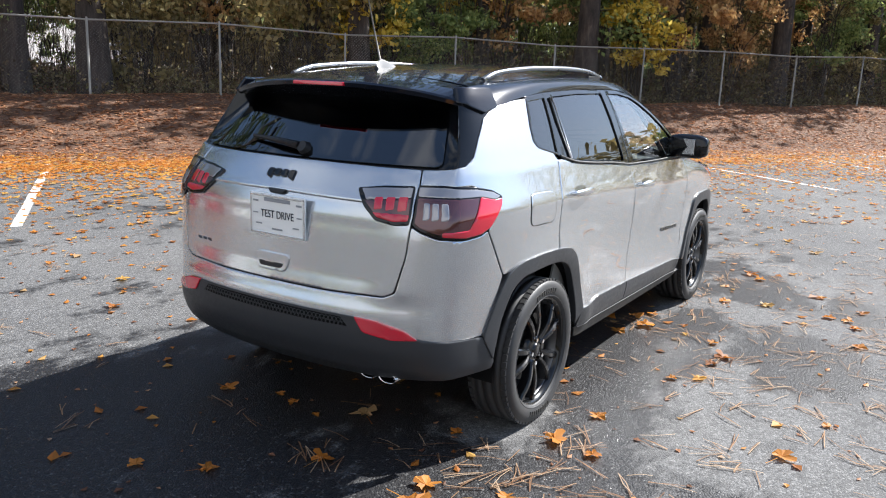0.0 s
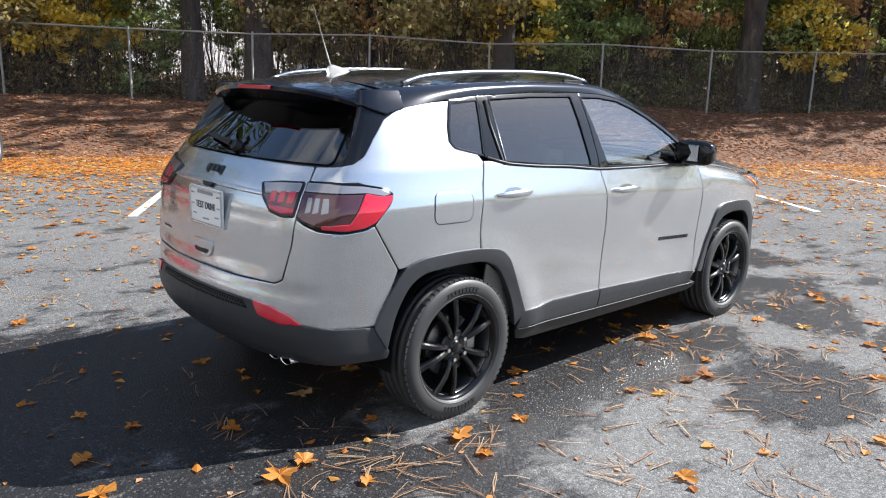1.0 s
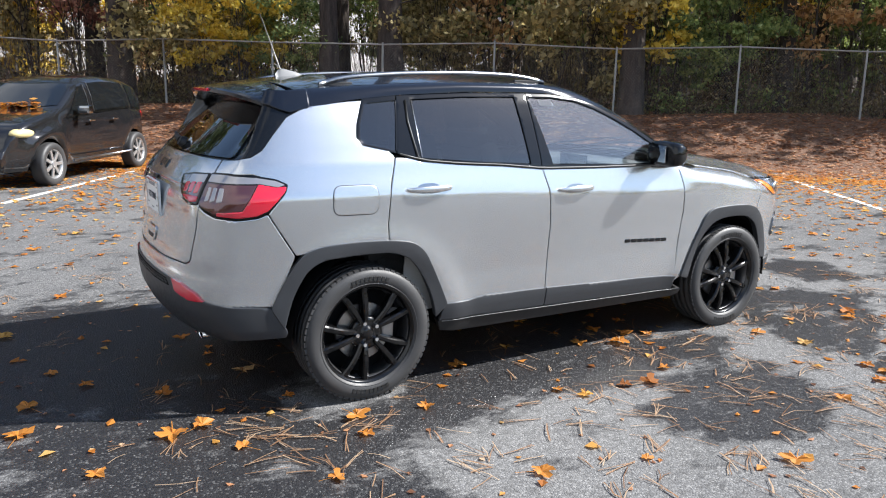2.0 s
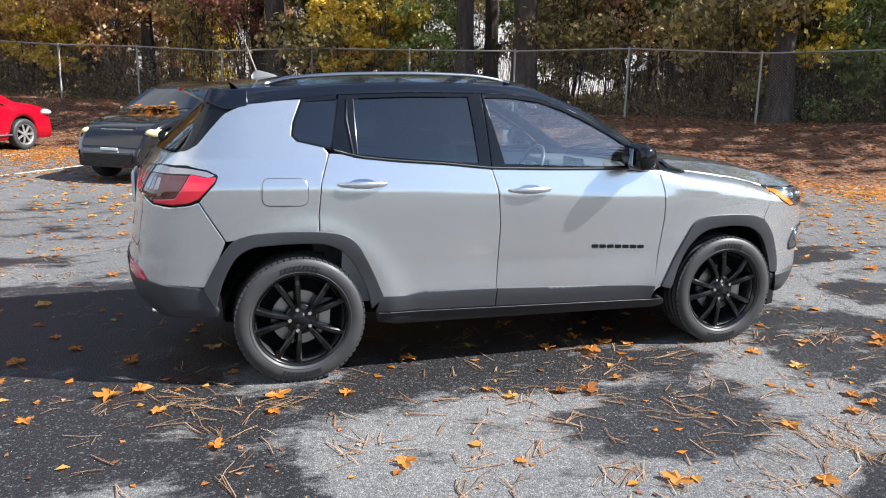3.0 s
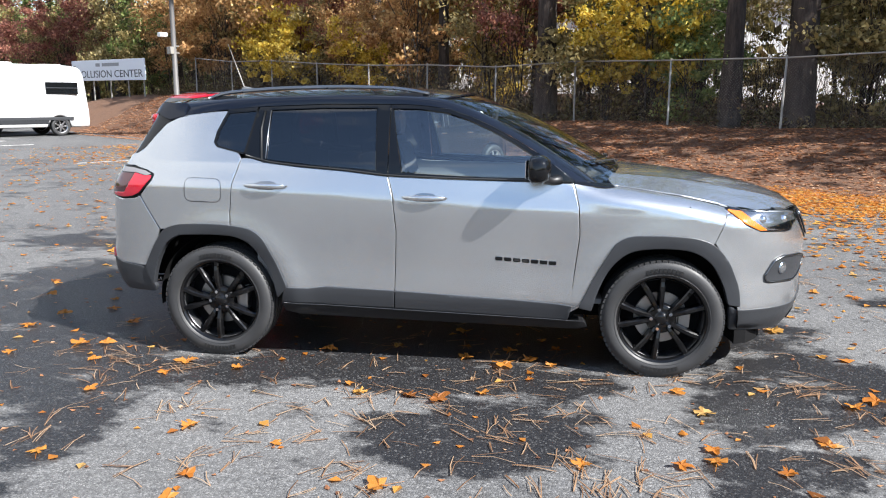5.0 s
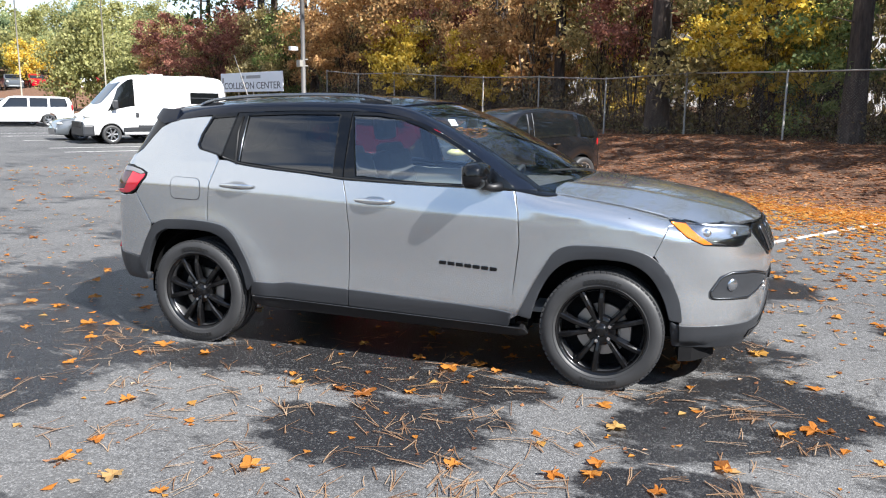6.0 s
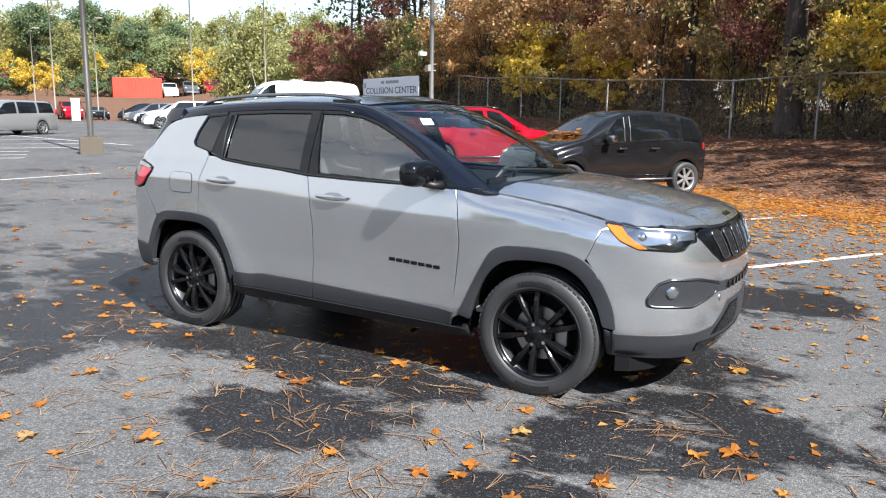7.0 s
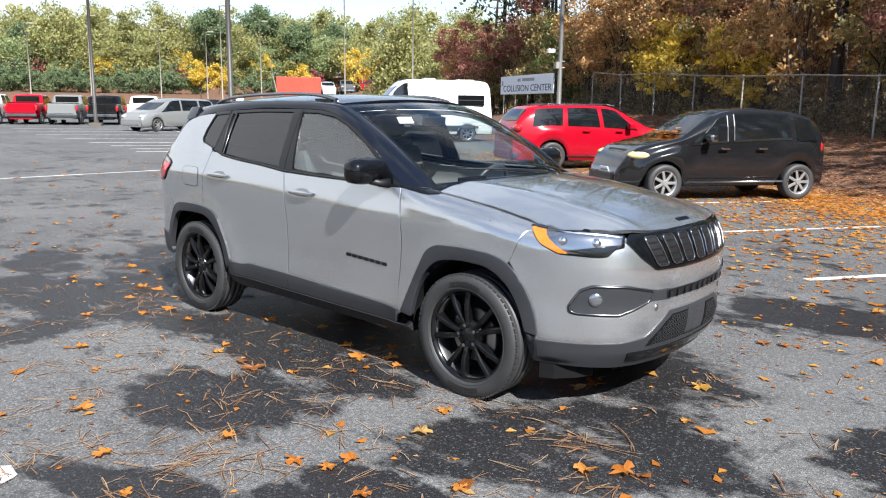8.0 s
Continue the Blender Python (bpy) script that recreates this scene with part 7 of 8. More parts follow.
def car_wheel(parent, x, y, r, side, rim_mat, spokes=7):
    w = thing("wheel", "", "", pose(x, y, r, 0, 0, 0 if side < 0 else 180))
    w.parent = parent
    v, f = lathe([(r * 0.66, -0.09), (r * 0.72, -0.105), (r * 0.90, -0.108), (r * 0.98, -0.09), (r, -0.07), (r, 0.07), (r * 0.96, 0.10), (r * 0.66, 0.09)], 32)
    raw("tyre", v, f, RUBBER, w, smooth=True)
    v, f = lathe([(r * 0.60, 0.06), (r * 0.60, -0.06), (r * 0.66, -0.094), (r * 0.68, -0.094)], 32)
    rim = raw("rim", v, f, rim_mat, w, smooth=True)
    bm = bmesh.new()
    for i in range(spokes):
        m = Matrix.Rotation(2 * math.pi * i / spokes, 4, "Y")
        box(bm, (r * 0.10, -0.085, -r * 0.075), (r * 0.64, -0.055, r * 0.075), 0.006, m)
    bmesh.ops.create_cone(bm, cap_ends=True, segments=16, radius1=r * 0.20, radius2=r * 0.15, depth=0.05, matrix=Matrix.Translation((0, -0.075, 0)) @ Matrix.Rotation(radians(90), 4, "X"))
    part("spoke_set", bm, rim_mat, rim)
    v, f = lathe([(0.0, -0.03), (r * 0.6, -0.03)], 24)
    raw("brake", v, f, VOID, w)
    return w


def vehicle(name, label, shape, material, m, windows, screen, back, rims=None, lamps=(), category="car", group="", extra=None, glass=None, lower=None, wheels=True, stations=56):
    """A parked vehicle. windows: (x0, x1, lean0, lean1) a side; screen, back: (x0, x1, bow) or None."""
    car = thing(name, label, category, m, group)
    xs = np.linspace(shape.x0, shape.x1, stations)
    v, f = [], []
    K = 10
    for x in xs:
        s = shape.section(x)
        v += [(x, y, z) for y, z in s] + [(x, -y, z) for y, z in s[::-1][1:]]
    n = 2 * K - 1
    for i in range(len(xs) - 1):
        for k in range(n - 1):
            f.append((i * n + k, i * n + k + 1, (i + 1) * n + k + 1, (i + 1) * n + k))
    f.append(tuple(range(n)))
    f.append(tuple(range((len(xs) - 1) * n, len(xs) * n))[::-1])
    bd = raw("body", v, f, material, car, smooth=True)
    bd.data.polygons[len(f) - 1].use_smooth = False
    bd.data.polygons[len(f) - 2].use_smooth = False
    if lower is not None:
        for s in (-1, 1):
            v, f = skin_patch(shape, -shape.wb / 2 + shape.wr * 1.2, shape.wb / 2 - shape.wr * 1.2, 0.1, 1.6, s, 0.012)
            raw("side_skirt", v, f, lower, car, smooth=True)
    g = glass or FAR_GLASS
    for x0, x1, l0, l1 in windows:
        for s in (-1, 1):
            v, f = skin_patch(shape, x0, x1, 4.15, 5.88, s, 0.007, lean0=l0, lean1=l1)
            raw("side_window", v, f, g, car, smooth=True)
    for nm, w in (("windscreen", screen), ("rear_window", back)):
        if w:
            v, f = top_patch(shape, w[0], w[1], 6.6, 0.008, bow=w[2])
            raw(nm, v, f, g, car, smooth=True)
    part("underside", boxes(((shape.x0 + 0.25, -shape.W * 0.62, shape.low - 0.03), (shape.x1 - 0.25, shape.W * 0.62, shape.low + 0.35)), bevel=0.02), VOID, car)
    if wheels:
        for sx in (-1, 1):
            for s in (-1, 1):
                car_wheel(car, sx * shape.wb / 2, s * (shape.W - 0.115), shape.wr, s, rims or ALLOY)
    for nm, mat, c, d in lamps:
        for s in (-1, 1):
            bm = bmesh.new()
            bmesh.ops.create_uvsphere(bm, u_segments=14, v_segments=8, radius=1.0, matrix=Matrix.Translation((c[0], s * c[1], c[2])) @ Matrix.Diagonal((*d, 1)))
            part(nm, bm, mat, car, smooth=True)
    # bumpers and number-plate blanks
    for xx, sg in ((shape.x1, 1), (shape.x0, -1)):
        part("bumper", boxes(((xx - 0.10 if sg > 0 else xx - 0.03, -shape.W * (0.84 - shape.round_end), 0.32), (xx + 0.03 if sg > 0 else xx + 0.10, shape.W * (0.84 - shape.round_end), 0.50)), bevel=0.03), PLASTIC if lower is not None else material, car)
    if extra:
        extra(car)
    return car


def lot_pose(u, v, yaw):
    z = float(rise(np.array(u), np.array(v)))
    return LOT @ pose(u, v, z, 0, 0, yaw)


# the red crossover, nose to the bank
def red_extra(car):
    part("grille", boxes(((2.34, -0.55, 0.62), (2.42, 0.55, 0.86)), bevel=0.03), PLASTIC_DARK, car)
    for s in (-1, 1):
        pts = [(-1.75, s * 0.60, 1.64), (-1.5, s * 0.62, 1.672), (0.1, s * 0.64, 1.685), (0.35, s * 0.63, 1.645)]
        tube("roof_rail", pts, 0.014, GREY_CHROME, car)
        o = part("door_mirror", boxes(((0.62, -0.10, 1.06), (0.76, 0.10, 1.20)), bevel=0.03), RED_PAINT, car)
        o.matrix_basis = pose(0, s * 0.99, 0)
        for x in (-0.62, 0.32):
            o = part("door_handle", boxes(((x, -0.02, 0.985), (x + 0.2, 0.02, 1.02)), bevel=0.01), RED_PAINT, car)
            o.matrix_basis = pose(0, s * 0.925, 0)
        tube("sill_bead", [(-1.05, s * 0.915, 0.36), (1.05, s * 0.915, 0.36)], 0.018, SATIN, car)
    part("rear_handle_bar", boxes(((-2.47, -0.35, 1.00), (-2.43, 0.35, 1.04)), bevel=0.008), CHROME, car)
    part("rear_valance", boxes(((-2.50, -0.80, 0.30), (-2.36, 0.80, 0.44)), bevel=0.03), PLASTIC, car)


journey = Shape(4.89, 1.84, 1.68, 2.89, 0.96, [(-2.5, 0.95), (-2.44, 1.10), (-2.30, 1.34), (-2.05, 1.60), (-1.7, 1.655), (-0.6, 1.69), (0.1, 1.67), (0.45, 1.58), (1.28, 1.10), (1.8, 1.045), (2.2, 0.95), (2.36, 0.80), (2.42, 0.6)],
                [(-2.5, 1.02), (-1.5, 1.10), (0.5, 1.02), (1.3, 0.97), (2.4, 0.8)], 0.355, flare=0.035, tumble=0.74)
vehicle("red_crossover", "bright red crossover with silver wheels parked nose to the bank", journey, RED_PAINT, lot_pose(-13.0, 8.8, 90),
        [(-1.98, -1.18, 0.10, 0.06), (-1.02, -0.12, 0.02, -0.06), (0.0, 0.98, -0.06, -0.62)], (0.52, 1.20, 0.12), (-2.36, -2.12, -0.05), ALLOY,
        (("headlamp", HEADLAMP, (2.22, 0.72, 0.84), (0.20, 0.16, 0.08)), ("tail_lamp", TAIL_RED, (-2.36, 0.72, 1.06), (0.12, 0.16, 0.10))), extra=red_extra)


# the small black retro wagon, nose to the lot, leaves on its bonnet
def pt_extra(car):
    for i in range(6):
        z = 0.60 + i * 0.045
        part("grille_bar", boxes(((1.90 - (z - 0.6) * 0.45, -0.34 + i * 0.008, z), (1.99 - (z - 0.6) * 0.45, 0.34 - i * 0.008, z + 0.020)), bevel=0.006), GREY_CHROME, car)
    part("grille_backing", boxes(((1.62, -0.36, 0.56), (1.86, 0.36, 0.88)), bevel=0.04), PLASTIC_DARK, car)
    part("plate_holder", boxes(((2.075, -0.16, 0.40), (2.095, 0.16, 0.56)), bevel=0.006), PLATE_WHITE, car)
    for s in (-1, 1):
        o = part("door_mirror", boxes(((0.36, -0.10, 1.03), (0.50, 0.10, 1.16)), bevel=0.04), GREY_CHROME, car)
        o.matrix_basis = pose(0.1, s * 0.93, 0)
        for x in (-0.62, 0.12):
            o = part("door_handle", boxes(((x, -0.02, 0.90), (x + 0.17, 0.02, 0.93)), bevel=0.01), CHROME, car)
            o.matrix_basis = pose(0, s * 0.835, 0)
        tube("side_strip", [(-0.95, s * 0.86, 0.34), (0.85, s * 0.86, 0.34)], 0.016, SATIN, car)
        for x in (-0.012, 0.118):
            v, f = skin_patch(pt, x, x + 0.018, 4.1, 5.9, s, 0.011, lean0=-0.01, lean1=-0.01)
            raw("window_trim", v, f, SATIN, car)
        for x0, x1 in ((-1.70, -1.26), (-1.14, 0.0), (0.13, 0.80)):
            v, f = skin_patch(pt, x0, x1, 4.02, 4.16, s, 0.012)
            raw("belt_trim", v, f, BELT_CHROME, car)
        v, f = skin_patch(pt, 0.80, 0.83, 4.1, 5.9, s, 0.011, lean0=-0.52, lean1=-0.52)
        raw("window_trim", v, f, BELT_CHROME, car)
    # leaves gathered at the foot of the windscreen
    rng = np.random.default_rng(4)
    vv, ff = [], []
    for i in range(46):
        y = rng.uniform(-0.5, 0.5)
        x = 0.98 + rng.normal() * 0.05
        z = float(pt.top(x)) + 0.03 + rng.uniform(0, 0.04)
        q = len(vv)
        w, sz = rng.uniform(0, 6.28), rng.uniform(0.04, 0.075)
        for a in (0, 1.57, 3.14, 4.71):
            vv.append((x + sz * math.cos(w + a), y + sz * math.sin(w + a), z + rng.uniform(-0.01, 0.02)))
        ff.append((q, q + 1, q + 2, q + 3))
    raw("wet_leaves", vv, ff, LITTER, car, "orange leaves caught below the windscreen")


pt = Shape(4.12, 1.70, 1.62, 2.616, 0.82, [(-2.00, 0.74), (-1.97, 0.98), (-1.86, 1.27), (-1.64, 1.48), (-1.2, 1.575), (-0.5, 1.62), (0.05, 1.585), (0.36, 1.49), (0.98, 1.10), (1.4, 1.02), (1.75, 0.93), (1.95, 0.78), (2.08, 0.56), (2.13, 0.45)],
           [(-2.2, 0.98), (-1.0, 1.06), (0.3, 1.0), (1.0, 0.95), (2.1, 0.6)], 0.32, flare=0.085, tumble=0.74, low=0.26, round_end=0.28)
vehicle("black_retro_wagon", "small black retro wagon with wet leaves below its windscreen", pt, BLACK_PAINT, lot_pose(-6.15, 8.0, -92),
        [(-1.72, -1.26, 0.17, 0.02), (-1.14, -0.02, 0.03, -0.03), (0.15, 0.82, 0.0, -0.53)], (0.42, 0.95, 0.14), (-1.93, -1.72, -0.06), ALLOY,
        (("headlamp", YELLOWED, (1.68, 0.62, 0.79), (0.27, 0.13, 0.085)), ("tail_lamp", TAIL_RED, (-1.87, 0.565, 0.93), (0.07, 0.07, 0.12))), extra=pt_extra)


# the tall white van
def van_extra(car):
    part("nose_cladding", boxes(((2.42, -0.98, 0.30), (2.86, 0.98, 0.74)), bevel=0.08), PLASTIC, car)
    part("grille", boxes(((2.80, -0.62, 0.62), (2.90, 0.62, 0.86)), bevel=0.03), PLASTIC_DARK, car)
    for s in (-1, 1):
        o = part("door_mirror", boxes(((1.42, -0.12, 1.36), (1.60, 0.12, 1.68)), bevel=0.04), PLASTIC, car)
        o.matrix_basis = pose(0.14, s * 1.12, 0)
        o = part("rub_strip", boxes(((-2.3, -0.015, 0.60), (0.8, 0.015, 0.72)), bevel=0.01), PLASTIC, car)
        o.matrix_basis = pose(0, s * 1.03, 0)
        o = part("side_vent_window", boxes(((-2.55, -0.02, 1.58), (-1.35, 0.02, 2.03)), bevel=0.015), FAR_GLASS, car)
        o.matrix_basis = pose(0, s * 0.985, 0)
        o = part("window_bar", boxes(((-2.55, -0.03, 1.80), (-1.35, 0.03, 1.83))), PLASTIC, car)
        o.matrix_basis = pose(0, s * 0.985, 0)
        o = part("door_handle", boxes(((0.75, -0.03, 1.02), (0.88, 0.03, 1.22)), bevel=0.015), PLASTIC, car)
        o.matrix_basis = pose(0, s * 1.02, 0)
    part("roof_fan", boxes(((-0.5, -0.25, 2.68), (0.0, 0.25, 2.76)), ((-2.2, -0.5, 2.66), (-1.4, 0.5, 2.71)), bevel=0.03), WHITE_PAINT, car)


van = Shape(5.75, 2.06, 2.72, 3.6, 0.98, [(-2.97, 1.2), (-2.93, 2.3), (-2.75, 2.62), (-2.3, 2.68), (0.7, 2.70), (1.1, 2.62), (1.35, 2.40), (2.15, 1.52), (2.5, 1.26), (2.75, 0.98), (2.82, 0.7)],
            [(-3.1, 1.40), (1.0, 1.36), (2.1, 1.18), (2.8, 0.85)], 0.36, tumble=0.86, low=0.34)
vehicle("white_camper_van", "tall white camper van with grey cladding and dark windows", van, WHITE_PAINT, lot_pose(-27.6, 7.5, -90),
        [(0.88, 1.92, 0.0, -0.42)], (1.42, 2.16, 0.14), None, SATIN, (("headlamp", HEADLAMP, (2.52, 0.78, 1.06), (0.26, 0.14, 0.12)),), extra=van_extra, category="van", lower=PLASTIC)

# the silver minivan crossing the far lot's end, and the long white SUV
mini = Shape(5.15, 2.0, 1.75, 3.08, 0.98, [(-2.66, 0.9), (-2.60, 1.25), (-2.35, 1.66), (-2.0, 1.73), (0.0, 1.76), (0.5, 1.70), (0.85, 1.56), (1.72, 1.08), (2.15, 0.98), (2.42, 0.80), (2.52, 0.58)],
             [(-2.7, 1.08), (0.6, 1.02), (1.7, 0.96), (2.5, 0.7)], 0.34, tumble=0.80)
vehicle("silver_minivan", "silver minivan with dark windows standing in the far lot", mini, SILVER_VAN, lot_pose(-39.2, -4.2, -46),
        [(-2.35, -1.35, 0.10, 0.0), (-1.22, -0.12, 0, 0), (0.0, 1.30, 0.0, -0.66)], (0.95, 1.65, 0.12), (-2.55, -2.40, -0.04), ALLOY,
        (("headlamp", HEADLAMP, (2.34, 0.74, 0.78), (0.16, 0.16, 0.09)), ("tail_lamp", TAIL_RED, (-2.5, 0.82, 1.15), (0.08, 0.10, 0.18))))
big = Shape(5.7, 2.05, 1.89, 3.30, 0.98, [(-3.10, 0.95), (-3.05, 1.45), (-2.85, 1.82), (-2.4, 1.87), (0.2, 1.89), (0.55, 1.83), (1.35, 1.28), (2.3, 1.20), (2.55, 1.05), (2.62, 0.7)],
            [(-3.1, 1.18), (0.8, 1.14), (1.4, 1.10), (2.6, 0.8)], 0.39, tumble=0.82, low=0.3)
big_args = ([(-2.75, -1.75, 0.10, 0.0), (-1.62, -0.62, 0, 0), (-0.5, 0.95, 0.0, -0.48)], (0.62, 1.28, 0.12), (-2.98, -2.88, -0.03), SATIN, (("headlamp", HEADLAMP, (2.48, 0.80, 0.95), (0.12, 0.15, 0.11)), ("tail_lamp", TAIL_RED, (-3.0, 0.86, 1.2), (0.07, 0.09, 0.22))))
vehicle("long_white_suv", "long white SUV with dark windows in the far lot", big, WHITE_PAINT, lot_pose(-50.0, 6.2, -100), *big_args)
coupe = Shape(4.78, 1.90, 1.38, 2.72, 0.92, [(-2.5, 0.75), (-2.45, 1.02), (-1.9, 1.10), (-1.0, 1.34), (-0.3, 1.38), (0.2, 1.33), (1.0, 0.98), (2.0, 0.86), (2.22, 0.70), (2.28, 0.5)], [(-2.5, 0.98), (1.0, 0.92), (2.3, 0.6)], 0.35, tumble=0.72)
coupe_args = ([(-1.2, -0.45, 0.25, 0.0), (-0.38, 0.72, 0.0, -0.42)], (0.30, 0.92, 0.12), (-1.85, -1.15, -0.08), GREY_CHROME, (("headlamp", HEADLAMP, (2.10, 0.70, 0.70), (0.14, 0.16, 0.07)), ("tail_lamp", TAIL_RED, (-2.42, 0.66, 0.92), (0.06, 0.18, 0.07))))
vehicle("grey_coupe", "dark grey coupe facing the lot beside the van", coupe, GREY_PAINT, lot_pose(-30.6, 6.6, -90), *coupe_args)

# pickups with their tails to the aisle, and the rows of cars behind
truck = Shape(5.8, 2.02, 1.93, 3.65, 0.98, [(-3.02, 1.0), (-2.97, 1.34), (-1.05, 1.36), (-1.0, 1.88), (-0.6, 1.93), (0.5, 1.93), (0.8, 1.86), (1.55, 1.30), (2.4, 1.24), (2.68, 1.1), (2.75, 0.7)],
              [(-3.0, 1.30), (-1.0, 1.26), (1.0, 1.2), (1.6, 1.14), (2.7, 0.85)], 0.40, tumble=0.82, low=0.42)


def truck_extra(car):
    part("tailgate", boxes(((-3.05, -0.78, 0.72), (-3.00, 0.78, 1.30)), bevel=0.02), car.children[0].data.materials[0], car)
    part("rear_window", boxes(((-1.10, -0.70, 1.42), (-1.03, 0.70, 1.80)), bevel=0.02), FAR_GLASS, car)
    part("step_bumper", boxes(((-3.16, -0.92, 0.50), (-3.0, 0.92, 0.68)), bevel=0.03), GREY_CHROME, car)
    part("bed", boxes(((-2.85, -0.76, 1.345), (-1.15, 0.76, 1.385)), bevel=0.01), VOID, car)


truck_args = ([(-0.9, -0.12, 0.02, 0.0), (0.0, 1.18, 0.0, -0.52)], (0.86, 1.48, 0.10), None, SATIN, (("tail_lamp", TAIL_RED, (-3.0, 0.90, 1.05), (0.05, 0.09, 0.2)), ("headlamp", HEADLAMP, (2.62, 0.8, 0.98), (0.1, 0.16, 0.12))))
lot_rng = np.random.default_rng(31)
first = {}


def row_vehicle(kind, colour, u, v, yaw):
    names = {"truck": ("pickup_truck", truck, truck_args, truck_extra), "big": ("parked_suv", big, big_args, None), "coupe": ("parked_coupe", coupe, coupe_args, None), "mini": ("parked_minivan", mini,
             ([(-2.35, -1.35, 0.10, 0.0), (-1.22, -0.12, 0, 0), (0.0, 1.30, 0.0, -0.66)], (0.95, 1.65, 0.12), (-2.55, -2.40, -0.04), SATIN, ()), None)}
    nm, shp, args, ex = names[kind]
    cname, mat = colour
    m = lot_pose(u, v, yaw)
    if (kind, cname) in first:
        copy_thing(first[kind, cname], m)
    else:
        word = {"truck": "pickup truck", "big": "SUV", "coupe": "car", "mini": "minivan"}[kind]
        first[kind, cname] = vehicle(nm, f"{cname} {word} parked in a row across the lot", shp, mat, m, *args, category=word, group="cars in the far lot", extra=ex, stations=44)


C = {"red": ("red", RED_PAINT), "silver": ("silver", SILVER_VAN), "black": ("black", BLACK_PAINT), "white": ("white", WHITE_PAINT), "grey": ("grey", GREY_PAINT), "blue": ("dark blue", BLUE_PAINT)}
for i, c in enumerate(("white", "white", "red", "silver", "black", "white", "red", "silver", "black")):
    row_vehicle("truck", C[c], -51.0 - lot_rng.uniform(0, 0.5), -18.7 + i * 2.4 if i < 6 else -40 + i * 2.6, 180)
for i, c in enumerate(("silver", "white", "black", "grey", "white", "red", "white", "silver", "black")):
    kind = ("truck", "coupe", "big", "mini")[(i * 7) % 4]
    row_vehicle(kind, C[c], -66.0 - lot_rng.uniform(0, 0.8), -34 + i * 2.75, 180 if i % 3 else 0)
for i, c in enumerate(("white", "silver", "black", "black", "white", "grey", "black", "white", "silver", "black", "white", "grey", "white")):
    row_vehicle(("coupe", "mini", "coupe", "coupe")[i % 4], C[c], -53.2 - i * 2.85, 6.2 + lot_rng.uniform(-0.2, 0.2), -98)
for i, c in enumerate(("black", "red", "black", "white")):
    row_vehicle(("big", "truck", "coupe", "big")[i], C[c], -86.0, -3.5 + i * 2.7 - (10 if i == 3 else 0), 8)
for i, c in enumerate(("white", "grey", "red", "red", "white", "red", "red", "red")):
    row_vehicle(("truck", "big", "mini", "truck")[i % 4], C[c], -102.0, 11.2 + i * 2.6, 0)


def shipping_container():
    """Ribbed steel box on the terrace, its doors to the lot."""
    b = thing("shipping_container", "orange-red ribbed steel container on the far terrace", "container", lot_pose(-100.5, 7.2, 90))
    steel = plain("container_red", (0.42, 0.05, 0.025), rough=0.5, grain=0.3, scale=4)
    part("shell", boxes(((-2.9, -1.2, 0.0), (2.9, 1.2, 2.5)), bevel=0.03), steel, b)
    for k in range(14):
        for y in (-1.2, 1.2):
            part("rib", boxes(((-2.75 + k * 0.42, y - 0.03, 0.12), (-2.58 + k * 0.42, y + 0.03, 2.38)), bevel=0.008), steel, b)


shipping_container()
ki = thing("utility_cabinet", "white upright utility cabinet at the edge of the lot", "cabinet", lot_pose(-71.0, -0.4, 0))
part("cabinet_body", boxes(((-0.35, -0.35, 0.12), (0.35, 0.35, 1.95)), bevel=0.02), PLATE_WHITE, ki)
part("cabinet_cap", boxes(((-0.40, -0.40, 1.95), (0.40, 0.40, 2.05)), bevel=0.02), PLATE_WHITE, ki)
part("cabinet_plinth", boxes(((-0.45, -0.45, -0.05), (0.45, 0.45, 0.12)), bevel=0.02), CONCRETE, ki)
for u, v in ((-77.0, 2.2), (-77.0, 3.9)):
    bo = thing("bollard", "slim dark bollard beside the drive", "bollard", lot_pose(u, v, 0), "bollards")
    tube("post", [(0, 0, -0.05), (0, 0, 1.15), (0, 0, 1.22)], [0.09, 0.09, 0.05], PLASTIC, bo, sides=12)

# ---------------------------------------------------------------- poles, sign
POLE_DARK = plain("dark_bronze_paint", (0.05, 0.045, 0.04), rough=0.5, grain=0.2)
POLE_STEEL = plain("dull_steel_pole", (0.11, 0.105, 0.10), rough=0.6, metal=0.2, grain=0.3, scale=8)
POLE_GREY = plain("weathered_pole", (0.24, 0.22, 0.18), rough=0.7, grain=0.25)


def light_pole(name, u, v, h, r, material, base=0.0, heads=1, label="", group="lot lights"):
    p = thing(name, label, "street light", lot_pose(u, v, 0), group)
    tube("pole", [(0, 0, base - 0.02), (0, 0, h * 0.5), (0, 0, h)], [r, r * 0.85, r * 0.7], material, p, sides=10)
    if base:
        part("concrete_base", boxes(((-0.36, -0.36, -0.1), (0.36, 0.36, base)), bevel=0.03), CONCRETE, p)
        part("foot_plate", boxes(((-0.19, -0.19, base), (0.19, 0.19, base + 0.04)), bevel=0.008), material, p)
    for k in range(heads):
        s = 1 if k == 0 else -1
        tube("arm", [(0, 0, h - 0.1), (0, s * 0.5, h - 0.02)], 0.03, material, p)
        part("lamp_head", boxes(((-0.14, s * 0.5 - 0.3 if s > 0 else -0.9, h - 0.07), (0.14, s * 0.5 + 0.4 if s > 0 else -0.4, h + 0.06)), bevel=0.02), material, p)
    return p


